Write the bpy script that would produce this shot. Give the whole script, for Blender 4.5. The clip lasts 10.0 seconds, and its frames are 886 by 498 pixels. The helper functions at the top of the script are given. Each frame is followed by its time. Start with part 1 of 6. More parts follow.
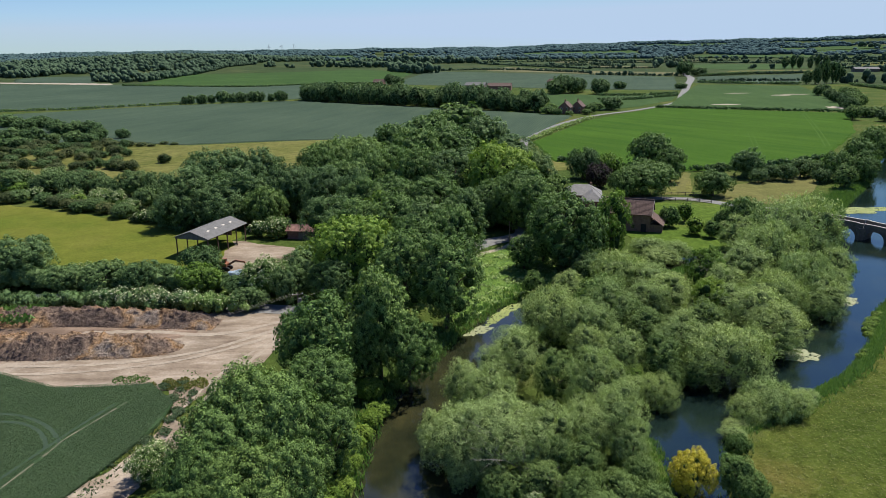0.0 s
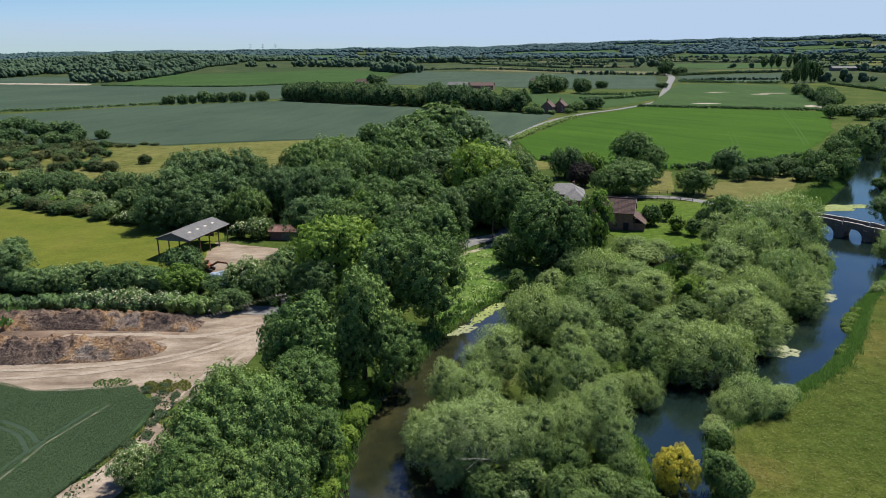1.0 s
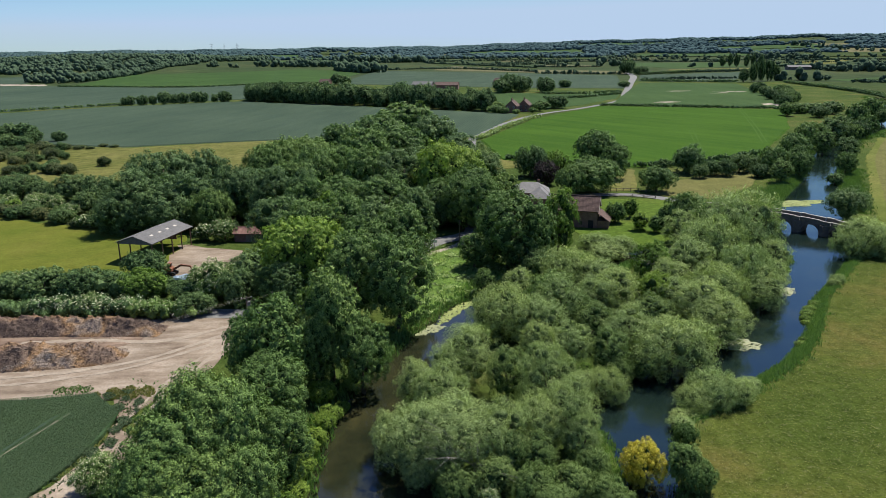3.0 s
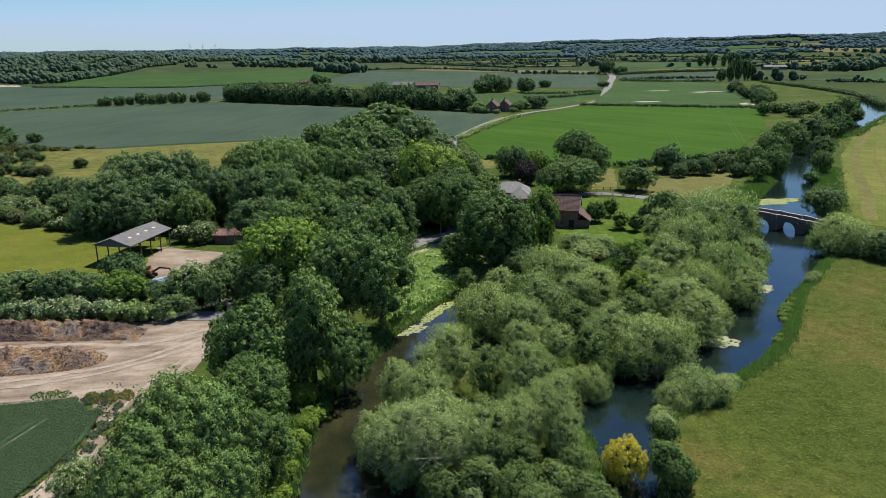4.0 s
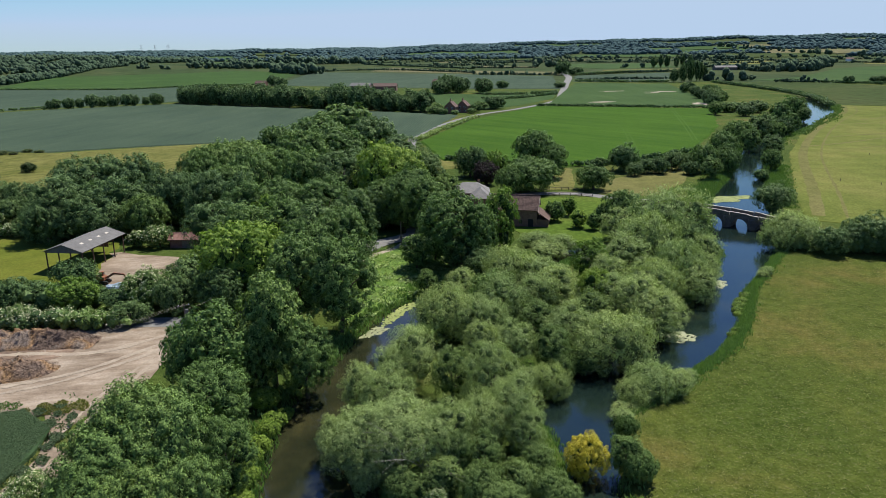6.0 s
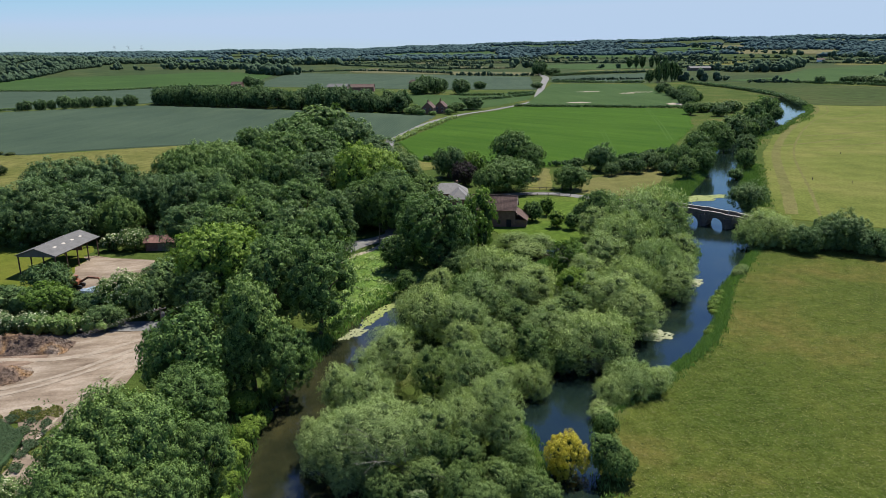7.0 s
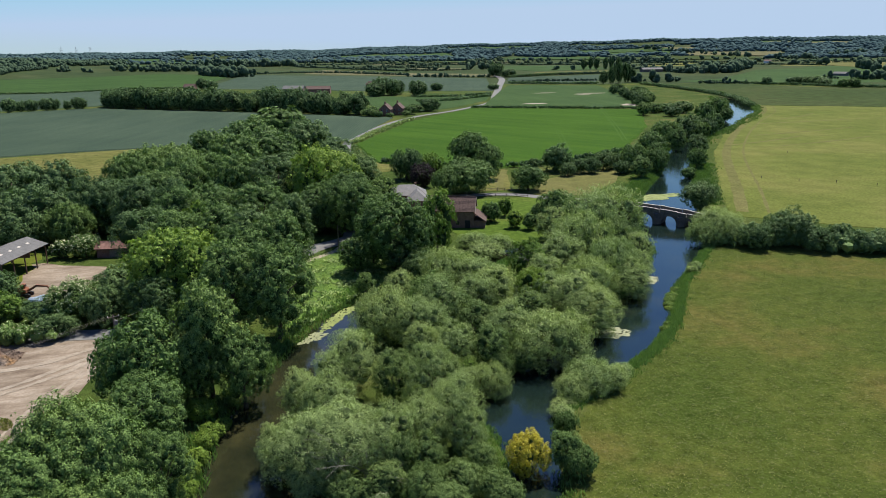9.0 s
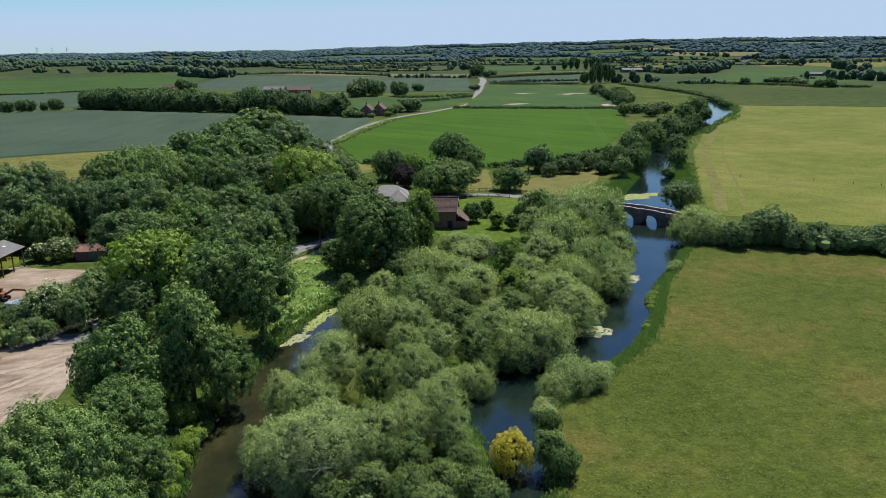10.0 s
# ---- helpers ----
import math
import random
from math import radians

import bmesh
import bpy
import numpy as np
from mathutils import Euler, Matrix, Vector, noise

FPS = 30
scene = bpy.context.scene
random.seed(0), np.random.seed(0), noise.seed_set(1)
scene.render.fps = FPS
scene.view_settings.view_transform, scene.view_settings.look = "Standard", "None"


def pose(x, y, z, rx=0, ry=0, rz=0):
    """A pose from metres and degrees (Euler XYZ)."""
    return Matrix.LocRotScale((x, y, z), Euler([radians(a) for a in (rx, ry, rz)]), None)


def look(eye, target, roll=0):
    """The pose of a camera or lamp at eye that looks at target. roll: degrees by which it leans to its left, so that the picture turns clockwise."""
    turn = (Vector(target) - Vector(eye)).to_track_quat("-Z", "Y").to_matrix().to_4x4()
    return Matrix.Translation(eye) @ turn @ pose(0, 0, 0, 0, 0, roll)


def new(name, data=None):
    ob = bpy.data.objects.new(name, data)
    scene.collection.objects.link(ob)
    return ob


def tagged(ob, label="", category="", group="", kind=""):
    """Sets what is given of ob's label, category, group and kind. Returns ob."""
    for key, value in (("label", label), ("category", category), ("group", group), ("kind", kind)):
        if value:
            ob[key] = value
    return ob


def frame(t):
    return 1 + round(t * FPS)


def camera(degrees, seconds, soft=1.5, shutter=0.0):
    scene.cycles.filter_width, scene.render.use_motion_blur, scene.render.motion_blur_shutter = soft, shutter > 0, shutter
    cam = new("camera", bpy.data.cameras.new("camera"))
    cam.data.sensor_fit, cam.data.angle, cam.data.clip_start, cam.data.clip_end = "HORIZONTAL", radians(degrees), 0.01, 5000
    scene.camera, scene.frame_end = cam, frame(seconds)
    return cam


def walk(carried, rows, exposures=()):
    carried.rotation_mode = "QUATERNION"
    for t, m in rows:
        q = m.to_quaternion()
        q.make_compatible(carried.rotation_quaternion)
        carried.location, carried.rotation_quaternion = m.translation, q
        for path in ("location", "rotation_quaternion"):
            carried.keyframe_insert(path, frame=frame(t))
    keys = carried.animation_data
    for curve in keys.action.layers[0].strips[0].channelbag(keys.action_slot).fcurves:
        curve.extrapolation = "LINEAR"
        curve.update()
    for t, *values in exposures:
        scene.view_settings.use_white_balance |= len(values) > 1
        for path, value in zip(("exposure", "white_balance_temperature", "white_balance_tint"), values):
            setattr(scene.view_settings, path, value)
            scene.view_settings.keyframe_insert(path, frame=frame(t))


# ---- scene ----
cam = camera(62.98, 10.0, soft=0.45)
EYE = 45.0
ROWS = [
    (0.0, 0.0, -15.454, -0.57), (0.5, -0.671, -15.475, -0.585), (1.0, -1.337, -15.495, -0.6), (1.5, -2.005, -15.513, -0.613),
    (2.0, -2.682, -15.528, -0.625), (2.5, -3.375, -15.541, -0.636), (3.25, -4.452, -15.552, -0.648), (4.0, -5.582, -15.554, -0.655),
    (4.5, -6.367, -15.55, -0.658), (5.0, -7.175, -15.542, -0.659), (5.5, -8.004, -15.53, -0.659), (6.25, -9.279, -15.505, -0.655),
    (7.0, -10.575, -15.474, -0.649), (7.5, -11.438, -15.452, -0.644), (8.0, -12.29, -15.429, -0.639), (8.5, -13.12, -15.407, -0.634),
    (9.0, -13.917, -15.388, -0.63), (9.5, -14.667, -15.372, -0.628), (10.0, -15.355, -15.362, -0.628),
]
walk(cam, [(t, pose(0, 0, EYE, 90 + pitch, 0, yaw) @ pose(0, 0, 0, 0, 0, roll)) for t, yaw, pitch, roll in ROWS])

# ---- light ----
SUN_AZ, SUN_EL = radians(42), radians(59)
scene.view_settings.exposure = 0.6
world = bpy.data.worlds.new("sky")
scene.world = world
world.use_nodes = True
wn, wl = world.node_tree.nodes, world.node_tree.links
sky = wn.new("ShaderNodeTexSky")
sky.sky_type, sky.sun_disc = "NISHITA", False
sky.sun_elevation, sky.sun_rotation = SUN_EL, SUN_AZ
sky.altitude, sky.air_density, sky.dust_density, sky.ozone_density = 60.0, 1.0, 0.0, 3.0
wn["Background"].inputs["Strength"].default_value = 0.055
tint = wn.new("ShaderNodeMix")
tint.data_type, tint.blend_type = "RGBA", "MULTIPLY"
tint.inputs[0].default_value, tint.inputs[7].default_value = 1.0, (0.83, 1.04, 1.5, 1)
wl.new(sky.outputs[0], tint.inputs[6])
haze = wn.new("ShaderNodeMix")
haze.data_type, haze.blend_type = "RGBA", "DARKEN"
haze.inputs[0].default_value, haze.inputs[7].default_value = 1.0, (5.7, 7.45, 9.9, 1)
wl.new(tint.outputs[2], haze.inputs[6])
wl.new(haze.outputs[2], wn["Background"].inputs["Color"])
sun = new("sun", bpy.data.lights.new("sun", "SUN"))
sun.data.energy, sun.data.angle, sun.data.color = 5.0, radians(0.53), (1.0, 0.95, 0.87)
sun.matrix_world = look((600 * math.sin(SUN_AZ) * math.cos(SUN_EL), 600 * math.cos(SUN_AZ) * math.cos(SUN_EL), 600 * math.sin(SUN_EL)), (0, 0, 0))


# ---- materials ----
class Nodes:
    """Short hand for one node material."""

    def __init__(self, name):
        self.mat = bpy.data.materials.new(name)
        self.mat.use_nodes = True
        self.tree = self.mat.node_tree
        self.bsdf = self.tree.nodes["Principled BSDF"]
        self.out = self.tree.nodes["Material Output"]

    def add(self, kind, **values):
        n = self.tree.nodes.new(kind)
        for key, value in values.items():
            n.inputs[key.replace("_", " ")].default_value = value
        return n

    def link(self, a, b):
        self.tree.links.new(a, b)

    def place(self):
        return self.add("ShaderNodeTexCoord").outputs["Object"]

    def noise(self, scale, detail=4.0, rough=0.6, where=None):
        n = self.add("ShaderNodeTexNoise", Scale=scale, Detail=detail, Roughness=rough)
        self.link(where if where is not None else self.place(), n.inputs["Vector"])
        return n.outputs["Fac"]

    def ramp(self, fac, *stops):
        r = self.tree.nodes.new("ShaderNodeValToRGB").color_ramp
        while len(r.elements) < len(stops):
            r.elements.new(0.5)
        for e, (at, c) in zip(r.elements, stops):
            e.position, e.color = at, (*c, 1) if len(c) == 3 else c
        node = self.tree.nodes[-1]
        self.link(fac, node.inputs["Fac"])
        return node.outputs["Color"]

    def mix(self, fac, a, b, how="MIX"):
        n = self.tree.nodes.new("ShaderNodeMix")
        n.data_type, n.blend_type = "RGBA", how
        for value, k in ((fac, 0), (a, 6), (b, 7)):
            if isinstance(value, (int, float)):
                n.inputs[k].default_value = value
            elif isinstance(value, tuple):
                n.inputs[k].default_value = (*value, 1)
            else:
                self.link(value, n.inputs[k])
        return n.outputs[2]

    def bump(self, height, strength, distance):
        b = self.add("ShaderNodeBump", Strength=strength, Distance=distance)
        self.link(height, b.inputs["Height"])
        self.link(b.outputs["Normal"], self.bsdf.inputs["Normal"])

    def done(self, color, rough=0.9, metal=0.0, spec=0.3):
        if isinstance(color, tuple):
            self.bsdf.inputs["Base Color"].default_value = (*color, 1)
        else:
            self.link(color, self.bsdf.inputs["Base Color"])
        self.bsdf.inputs["Roughness"].default_value = rough
        self.bsdf.inputs["Metallic"].default_value = metal
        self.bsdf.inputs["Specular IOR Level"].default_value = spec
        return self.mat


def grass_material(name, dark, mid, dry, big=0.03, small=0.6, fine=4.0, streak=1.0, lift=0.25, even=0.0, fleck=0.0):
    """Grass: broad patches, tufts and a fine nap; streak stretches the tufts along x."""
    m = Nodes(name)
    p = m.place()
    s = m.add("ShaderNodeMapping")
    s.inputs["Scale"].default_value = (1.0, streak, 1.0)
    m.link(p, s.inputs["Vector"])
    patch = m.ramp(m.noise(big, 5, 0.62, p), (0.36, dark), (0.52, mid), (0.72, dry))
    tufts = m.ramp(m.noise(small, 6, 0.7, s.outputs[0]), (0.3, (0.55 + 0.4 * even, 0.6 + 0.35 * even, 0.5 + 0.45 * even)), (0.7, (1.35 - 0.3 * even, 1.3 - 0.25 * even, 1.25 - 0.22 * even)))
    nap = m.ramp(m.noise(fine, 3, 0.7, p), (0.25, (0.65, 0.68, 0.6)), (0.75, (1.3, 1.3, 1.25)))
    m.bump(m.noise(small * 2.2, 6, 0.75, s.outputs[0]), 0.9, lift)
    color = m.mix(1.0, m.mix(1.0, patch, tufts, "MULTIPLY"), nap, "MULTIPLY")
    if fleck:
        seeds = m.ramp(m.noise(1.6, 5, 0.8, s.outputs[0]), (0.55, (0, 0, 0)), (0.72, (fleck,) * 3))
        color = m.mix(seeds, color, (0.24, 0.22, 0.12))
    return m.done(color, 0.95, 0, 0.03)


def crop_material(name, a, b, angle, row=3.0, lines=0.25, lift=0.12):
    """A sown field: drill rows at an angle, broad tonal drifts."""
    m = Nodes(name)
    p = m.place()
    turn = m.add("ShaderNodeMapping")
    turn.inputs["Rotation"].default_value = (0, 0, radians(angle))
    m.link(p, turn.inputs["Vector"])
    wave = m.add("ShaderNodeTexWave", Scale=row / 6.28, Distortion=1.5, Detail=2.0)
    m.link(turn.outputs[0], wave.inputs["Vector"])
    stretch = m.add("ShaderNodeMapping")
    stretch.inputs["Scale"].default_value = (0.12, 0.015, 1)
    m.link(turn.outputs[0], stretch.inputs["Vector"])
    drift = m.ramp(m.noise(1.0, 5, 0.6, stretch.outputs[0]), (0.35, a), (0.65, b))
    patches = m.ramp(m.noise(0.011, 4, 0.55, p), (0.3, (0.82, 0.85, 0.85)), (0.7, (1.15, 1.12, 1.1)))
    rows = m.ramp(wave.outputs["Fac"], (0.2, (1 - lines,) * 3), (0.8, (1.0 + lines * 0.5,) * 3))
    nap = m.ramp(m.noise(2.3, 4, 0.75, p), (0.3, (0.72, 0.72, 0.72)), (0.7, (1.22, 1.22, 1.22)))
    m.bump(m.noise(3.0, 5, 0.8, p), 0.8, lift)
    return m.done(m.mix(1.0, m.mix(1.0, m.mix(1.0, drift, patches, "MULTIPLY"), rows, "MULTIPLY"), nap, "MULTIPLY"), 0.95, 0, 0.03)


def leaf_material(name, dark, light, vary=0.42, through_light=0.22):
    """Leaves: every spray its own shade, every tree its own tint, some light passing through."""
    m = Nodes(name)
    geo = m.tree.nodes.new("ShaderNodeNewGeometry")
    info = m.tree.nodes.new("ShaderNodeObjectInfo")
    leaf = m.ramp(geo.outputs["Random Per Island"], (0.0, dark), (1.0, light))
    tint = m.ramp(info.outputs["Random"], (0.0, (1 - vary, 1 - vary * 0.8, 1 - vary)), (0.5, (1.0, 1.0, 1.0)), (1.0, (1 + vary * 0.9, 1 + vary * 0.55, 1 + vary * 0.3)))
    color = m.mix(1.0, leaf, tint, "MULTIPLY")
    m.done(color, 0.65, 0, 0.12)
    thin = m.tree.nodes.new("ShaderNodeBsdfTranslucent")
    m.link(m.mix(1.0, color, (1.6, 1.9, 1.05), "MULTIPLY"), thin.inputs["Color"])
    both = m.tree.nodes.new("ShaderNodeMixShader")
    both.inputs[0].default_value = through_light
    m.link(m.bsdf.outputs[0], both.inputs[1])
    m.link(thin.outputs[0], both.inputs[2])
    m.link(both.outputs[0], m.out.inputs["Surface"])
    return m.mat


def plain_material(name, a, b, scale=3.0, rough=0.85, lift=0.02, metal=0.0, spec=0.3):
    m = Nodes(name)
    p = m.place()
    broad = m.ramp(m.noise(scale, 6, 0.65, p), (0.3, a), (0.7, b))
    fine = m.ramp(m.noise(scale * 9, 3, 0.7, p), (0.3, (0.8, 0.8, 0.8)), (0.7, (1.15, 1.15, 1.15)))
    m.bump(m.noise(scale * 4, 5, 0.7, p), 0.6, lift)
    return m.done(m.mix(1.0, broad, fine, "MULTIPLY"), rough, metal, spec)


def heap_material():
    """Tipped soil, bark and rubble in patches of dark, orange and grey."""
    m = Nodes("compost_heap")
    p = m.place()
    patch = m.ramp(m.noise(0.16, 3, 0.5, p), (0.36, (0.12, 0.088, 0.07)), (0.47, (0.22, 0.155, 0.112)), (0.56, (0.31, 0.19, 0.095)), (0.66, (0.27, 0.215, 0.17)))
    bits = m.ramp(m.noise(2.6, 6, 0.8, p), (0.32, (0.45, 0.44, 0.43)), (0.6, (1.2, 1.2, 1.2)), (0.75, (1.7, 1.6, 1.5)))
    m.bump(m.noise(2.2, 6, 0.8, p), 1.0, 0.4)
    return m.done(m.mix(1.0, patch, bits, "MULTIPLY"), 0.97, 0, 0.15)


def yard_material(name, a, b, c):
    """Trodden chalky earth with streaks left by wheels."""
    m = Nodes(name)
    p = m.place()
    st = m.add("ShaderNodeMapping")
    st.inputs["Scale"].default_value = (0.13, 0.4, 1.0)
    st.inputs["Rotation"].default_value = (0, 0, radians(-8))
    m.link(p, st.inputs["Vector"])
    base = m.ramp(m.noise(1.0, 6, 0.65, st.outputs[0]), (0.3, a), (0.5, b), (0.68, c))
    patch = m.ramp(m.noise(0.12, 5, 0.6, p), (0.3, (0.7, 0.68, 0.66)), (0.65, (1.1, 1.1, 1.1)))
    fine = m.ramp(m.noise(2.5, 4, 0.75, p), (0.3, (0.8, 0.8, 0.8)), (0.7, (1.15, 1.15, 1.15)))
    m.bump(m.noise(1.8, 5, 0.75, p), 0.6, 0.08)
    return m.done(m.mix(1.0, m.mix(1.0, base, patch, "MULTIPLY"), fine, "MULTIPLY"), 0.95, 0, 0.15)


def wood_material(name, dark, light):
    """Far crowns: each its own shade, broken up by leaf clumps."""
    m = Nodes(name)
    p = m.place()
    geo = m.tree.nodes.new("ShaderNodeNewGeometry")
    tree = m.ramp(geo.outputs["Random Per Island"], (0.0, dark), (1.0, light))
    clumps = m.ramp(m.noise(0.45, 4, 0.7, p), (0.35, (0.6, 0.62, 0.65)), (0.65, (1.25, 1.25, 1.2)))
    m.bump(m.noise(0.4, 4, 0.7, p), 1.0, 1.6)
    return m.done(m.mix(1.0, tree, clumps, "MULTIPLY"), 0.95, 0, 0.02)


M = dict(
    rough_grass=grass_material("rough_grass", (0.036, 0.06, 0.0144), (0.056, 0.08, 0.02), (0.105, 0.1, 0.036)),
    meadow=grass_material("meadow_grass", (0.045, 0.066, 0.013), (0.062, 0.079, 0.0165), (0.104, 0.09, 0.028), 0.045, 0.45, 2.6, 1.0, 0.2, 0.0, 0.5),
    pasture=grass_material("pasture_grass", (0.0792, 0.1008, 0.01584), (0.1008, 0.1116, 0.02016), (0.1224, 0.1188, 0.0288), 0.03, 0.16, 3.0, 1.0, 0.06, 0.7),
    rank=grass_material("rank_bank_grass", (0.085, 0.15, 0.032), (0.11, 0.175, 0.042), (0.15, 0.18, 0.06), 0.15, 0.7, 3.0, 1.0, 0.2),
    lawn=grass_material("lawn_grass", (0.056, 0.096, 0.016), (0.072, 0.112, 0.02), (0.104, 0.112, 0.032), 0.05, 0.6, 3.0, 1.0, 0.12),
    hay=grass_material("mown_hay_grass", (0.088, 0.096, 0.028), (0.118, 0.117, 0.04), (0.155, 0.14, 0.058), 0.03, 0.25, 2.0, 1.0, 0.1),
    golden=grass_material("golden_meadow", (0.086, 0.106, 0.024), (0.106, 0.12, 0.031), (0.145, 0.14, 0.046), 0.02, 0.1, 1.4, 1.0, 0.02, 0.6),
    margin=grass_material("worn_margin", (0.1, 0.102, 0.035), (0.115, 0.112, 0.042), (0.132, 0.122, 0.05), 0.03, 0.2, 1.4, 1.0, 0.03, 0.6),
    stubble=grass_material("pale_stubble", (0.1, 0.098, 0.055), (0.12, 0.114, 0.066), (0.15, 0.135, 0.085), 0.008, 0.1, 1.0, 1.0, 0.1),
    far_grass=grass_material("far_pasture", (0.034, 0.053, 0.018), (0.041, 0.06, 0.02), (0.056, 0.066, 0.026), 0.008, 0.1, 1.0, 1.0, 0.1),
    far_plain=grass_material("far_plain", (0.032, 0.05, 0.022), (0.042, 0.06, 0.026), (0.062, 0.07, 0.034), 0.004, 0.03, 0.3, 1.0, 0.1),
    far_wheat=crop_material("far_wheat", (0.032, 0.066, 0.018), (0.042, 0.08, 0.022), -33, 1.0, 0.06),
    beans=crop_material("bean_crop", (0.042, 0.066, 0.044), (0.053, 0.079, 0.051), 14, 1.2, 0.1),
    wheat=crop_material("green_wheat", (0.031, 0.074, 0.008), (0.046, 0.096, 0.011), -33, 1.0, 0.06),
    maize=crop_material("young_maize", (0.037, 0.07, 0.023), (0.047, 0.082, 0.027), 5, 1.0, 0.06),
    dark_crop=crop_material("dark_crop", (0.036, 0.068, 0.03), (0.05, 0.086, 0.038), 38, 6.0, 0.12, 0.1),
    chalk=yard_material("chalky_ground", (0.14, 0.104, 0.074), (0.238, 0.19, 0.14), (0.325, 0.275, 0.215)),
    soil=yard_material("dug_soil", (0.085, 0.06, 0.045), (0.17, 0.12, 0.085), (0.26, 0.19, 0.14)),
    compost=heap_material(),
    tarmac=plain_material("lane_tarmac", (0.11, 0.11, 0.105), (0.19, 0.185, 0.17), 0.4, 0.9, 0.01),
    path=plain_material("path_gravel", (0.24, 0.2, 0.15), (0.36, 0.31, 0.24), 0.7, 0.95, 0.02),
    bark=plain_material("bark", (0.045, 0.035, 0.025), (0.12, 0.1, 0.075), 2.5, 0.95, 0.06),
    # two darker leaf tones for crown cores: inner shade painted as colour
    core_shade=plain_material("shaded_inner_leaves", (0.026, 0.05, 0.016), (0.05, 0.085, 0.026), 5.0, 0.9, 0.05, 0.0, 0.05),
    willow_core_shade=plain_material("shaded_inner_willow", (0.07, 0.1, 0.034), (0.125, 0.165, 0.06), 5.0, 0.9, 0.05, 0.0, 0.05),
    scrub=leaf_material("scrub_leaves", (0.05, 0.07, 0.026), (0.17, 0.19, 0.085)),
    ash=leaf_material("ash_leaves", (0.046, 0.09, 0.024), (0.178, 0.275, 0.075), 0.24, 0.1),
    oak=leaf_material("oak_leaves", (0.036, 0.075, 0.028), (0.158, 0.242, 0.084), 0.26, 0.1),
    willow=leaf_material("willow_leaves", (0.135, 0.19, 0.062), (0.37, 0.46, 0.17), 0.16, 0.14),
    sallow=leaf_material("sallow_leaves", (0.066, 0.114, 0.03), (0.205, 0.285, 0.086), 0.2, 0.1),
    lime=leaf_material("lime_leaves", (0.08, 0.145, 0.022), (0.215, 0.315, 0.055), 0.3, 0.16),
    golden_leaf=leaf_material("golden_leaves", (0.27, 0.25, 0.03), (0.6, 0.5, 0.07), 0.1),
    purple=leaf_material("purple_leaves", (0.024, 0.02, 0.022), (0.042, 0.032, 0.032), 0.2),
    blossom=leaf_material("blossom", (0.4, 0.42, 0.25), (0.62, 0.62, 0.42), 0.1),
    # far leaves lightened and blued: distance haze is part of this colour
    hazed_leaf=leaf_material("hazed_far_leaves", (0.05, 0.082, 0.05), (0.085, 0.122, 0.07), 0.2, 0.55),
    sedge=leaf_material("sedge_blades", (0.06, 0.118, 0.03), (0.125, 0.2, 0.055), 0.2),
    reed=leaf_material("reed_blades", (0.07, 0.135, 0.036), (0.16, 0.25, 0.08), 0.2),
    meadow_leaf=leaf_material("meadow_blades", (0.085, 0.108, 0.024), (0.185, 0.185, 0.06), 0.1),
    crop_leaf=leaf_material("crop_blades", (0.044, 0.072, 0.037), (0.08, 0.117, 0.056), 0.1),
    golden_weed=leaf_material("dry_weeds", (0.1, 0.12, 0.035), (0.24, 0.22, 0.08), 0.1),
    # horizon woods: the blue of far haze is mixed into the leaf colour
    hazed_wood=wood_material("hazed_distant_wood", (0.05, 0.088, 0.09), (0.072, 0.114, 0.11)),
    far_wood=wood_material("far_wood", (0.05, 0.082, 0.05), (0.088, 0.128, 0.074)),
    slate=plain_material("slate_roof", (0.11, 0.107, 0.103), (0.19, 0.182, 0.175), 1.4, 0.7, 0.02),
    tile=plain_material("clay_tile", (0.04, 0.024, 0.02), (0.15, 0.092, 0.075), 2.2, 0.85, 0.03),
    brick=plain_material("old_brick", (0.14, 0.075, 0.055), (0.25, 0.15, 0.11), 1.6, 0.92, 0.02),
    stone=plain_material("bridge_stone", (0.09, 0.08, 0.068), (0.2, 0.172, 0.145), 0.9, 0.9, 0.03),
    coping=plain_material("pale_coping", (0.36, 0.33, 0.28), (0.52, 0.48, 0.42), 1.2, 0.9, 0.02),
    sheet=plain_material("fibre_cement_sheet", (0.095, 0.0925, 0.09), (0.145, 0.1425, 0.1375), 0.9, 0.85, 0.02),
    rust=plain_material("rusty_iron", (0.12, 0.06, 0.045), (0.27, 0.15, 0.12), 1.1, 0.8, 0.02, 0.2),
    steel=plain_material("rusted_steel", (0.08, 0.055, 0.045), (0.16, 0.1, 0.075), 3.0, 0.7, 0.005, 0.4),
    wood=plain_material("weathered_wood", (0.1, 0.08, 0.06), (0.22, 0.18, 0.14), 3.0, 0.9, 0.01),
    white=plain_material("white_paint", (0.7, 0.7, 0.68), (0.82, 0.82, 0.8), 2.0, 0.6, 0.005),
    black=plain_material("dark_rubber", (0.015, 0.015, 0.016), (0.03, 0.03, 0.03), 5.0, 0.8, 0.005),
    orange=plain_material("orange_paint", (0.16, 0.06, 0.03), (0.27, 0.11, 0.055), 2.0, 0.5, 0.005),
    tarp=plain_material("blue_tarpaulin", (0.3, 0.4, 0.52), (0.45, 0.55, 0.64), 1.4, 0.5, 0.03),
    duckweed=plain_material("duckweed", (0.15, 0.19, 0.045), (0.25, 0.28, 0.085), 0.6, 0.8, 0.02),
    lily=plain_material("lily_pads", (0.17, 0.19, 0.09), (0.27, 0.28, 0.14), 1.8, 0.6, 0.02),
)


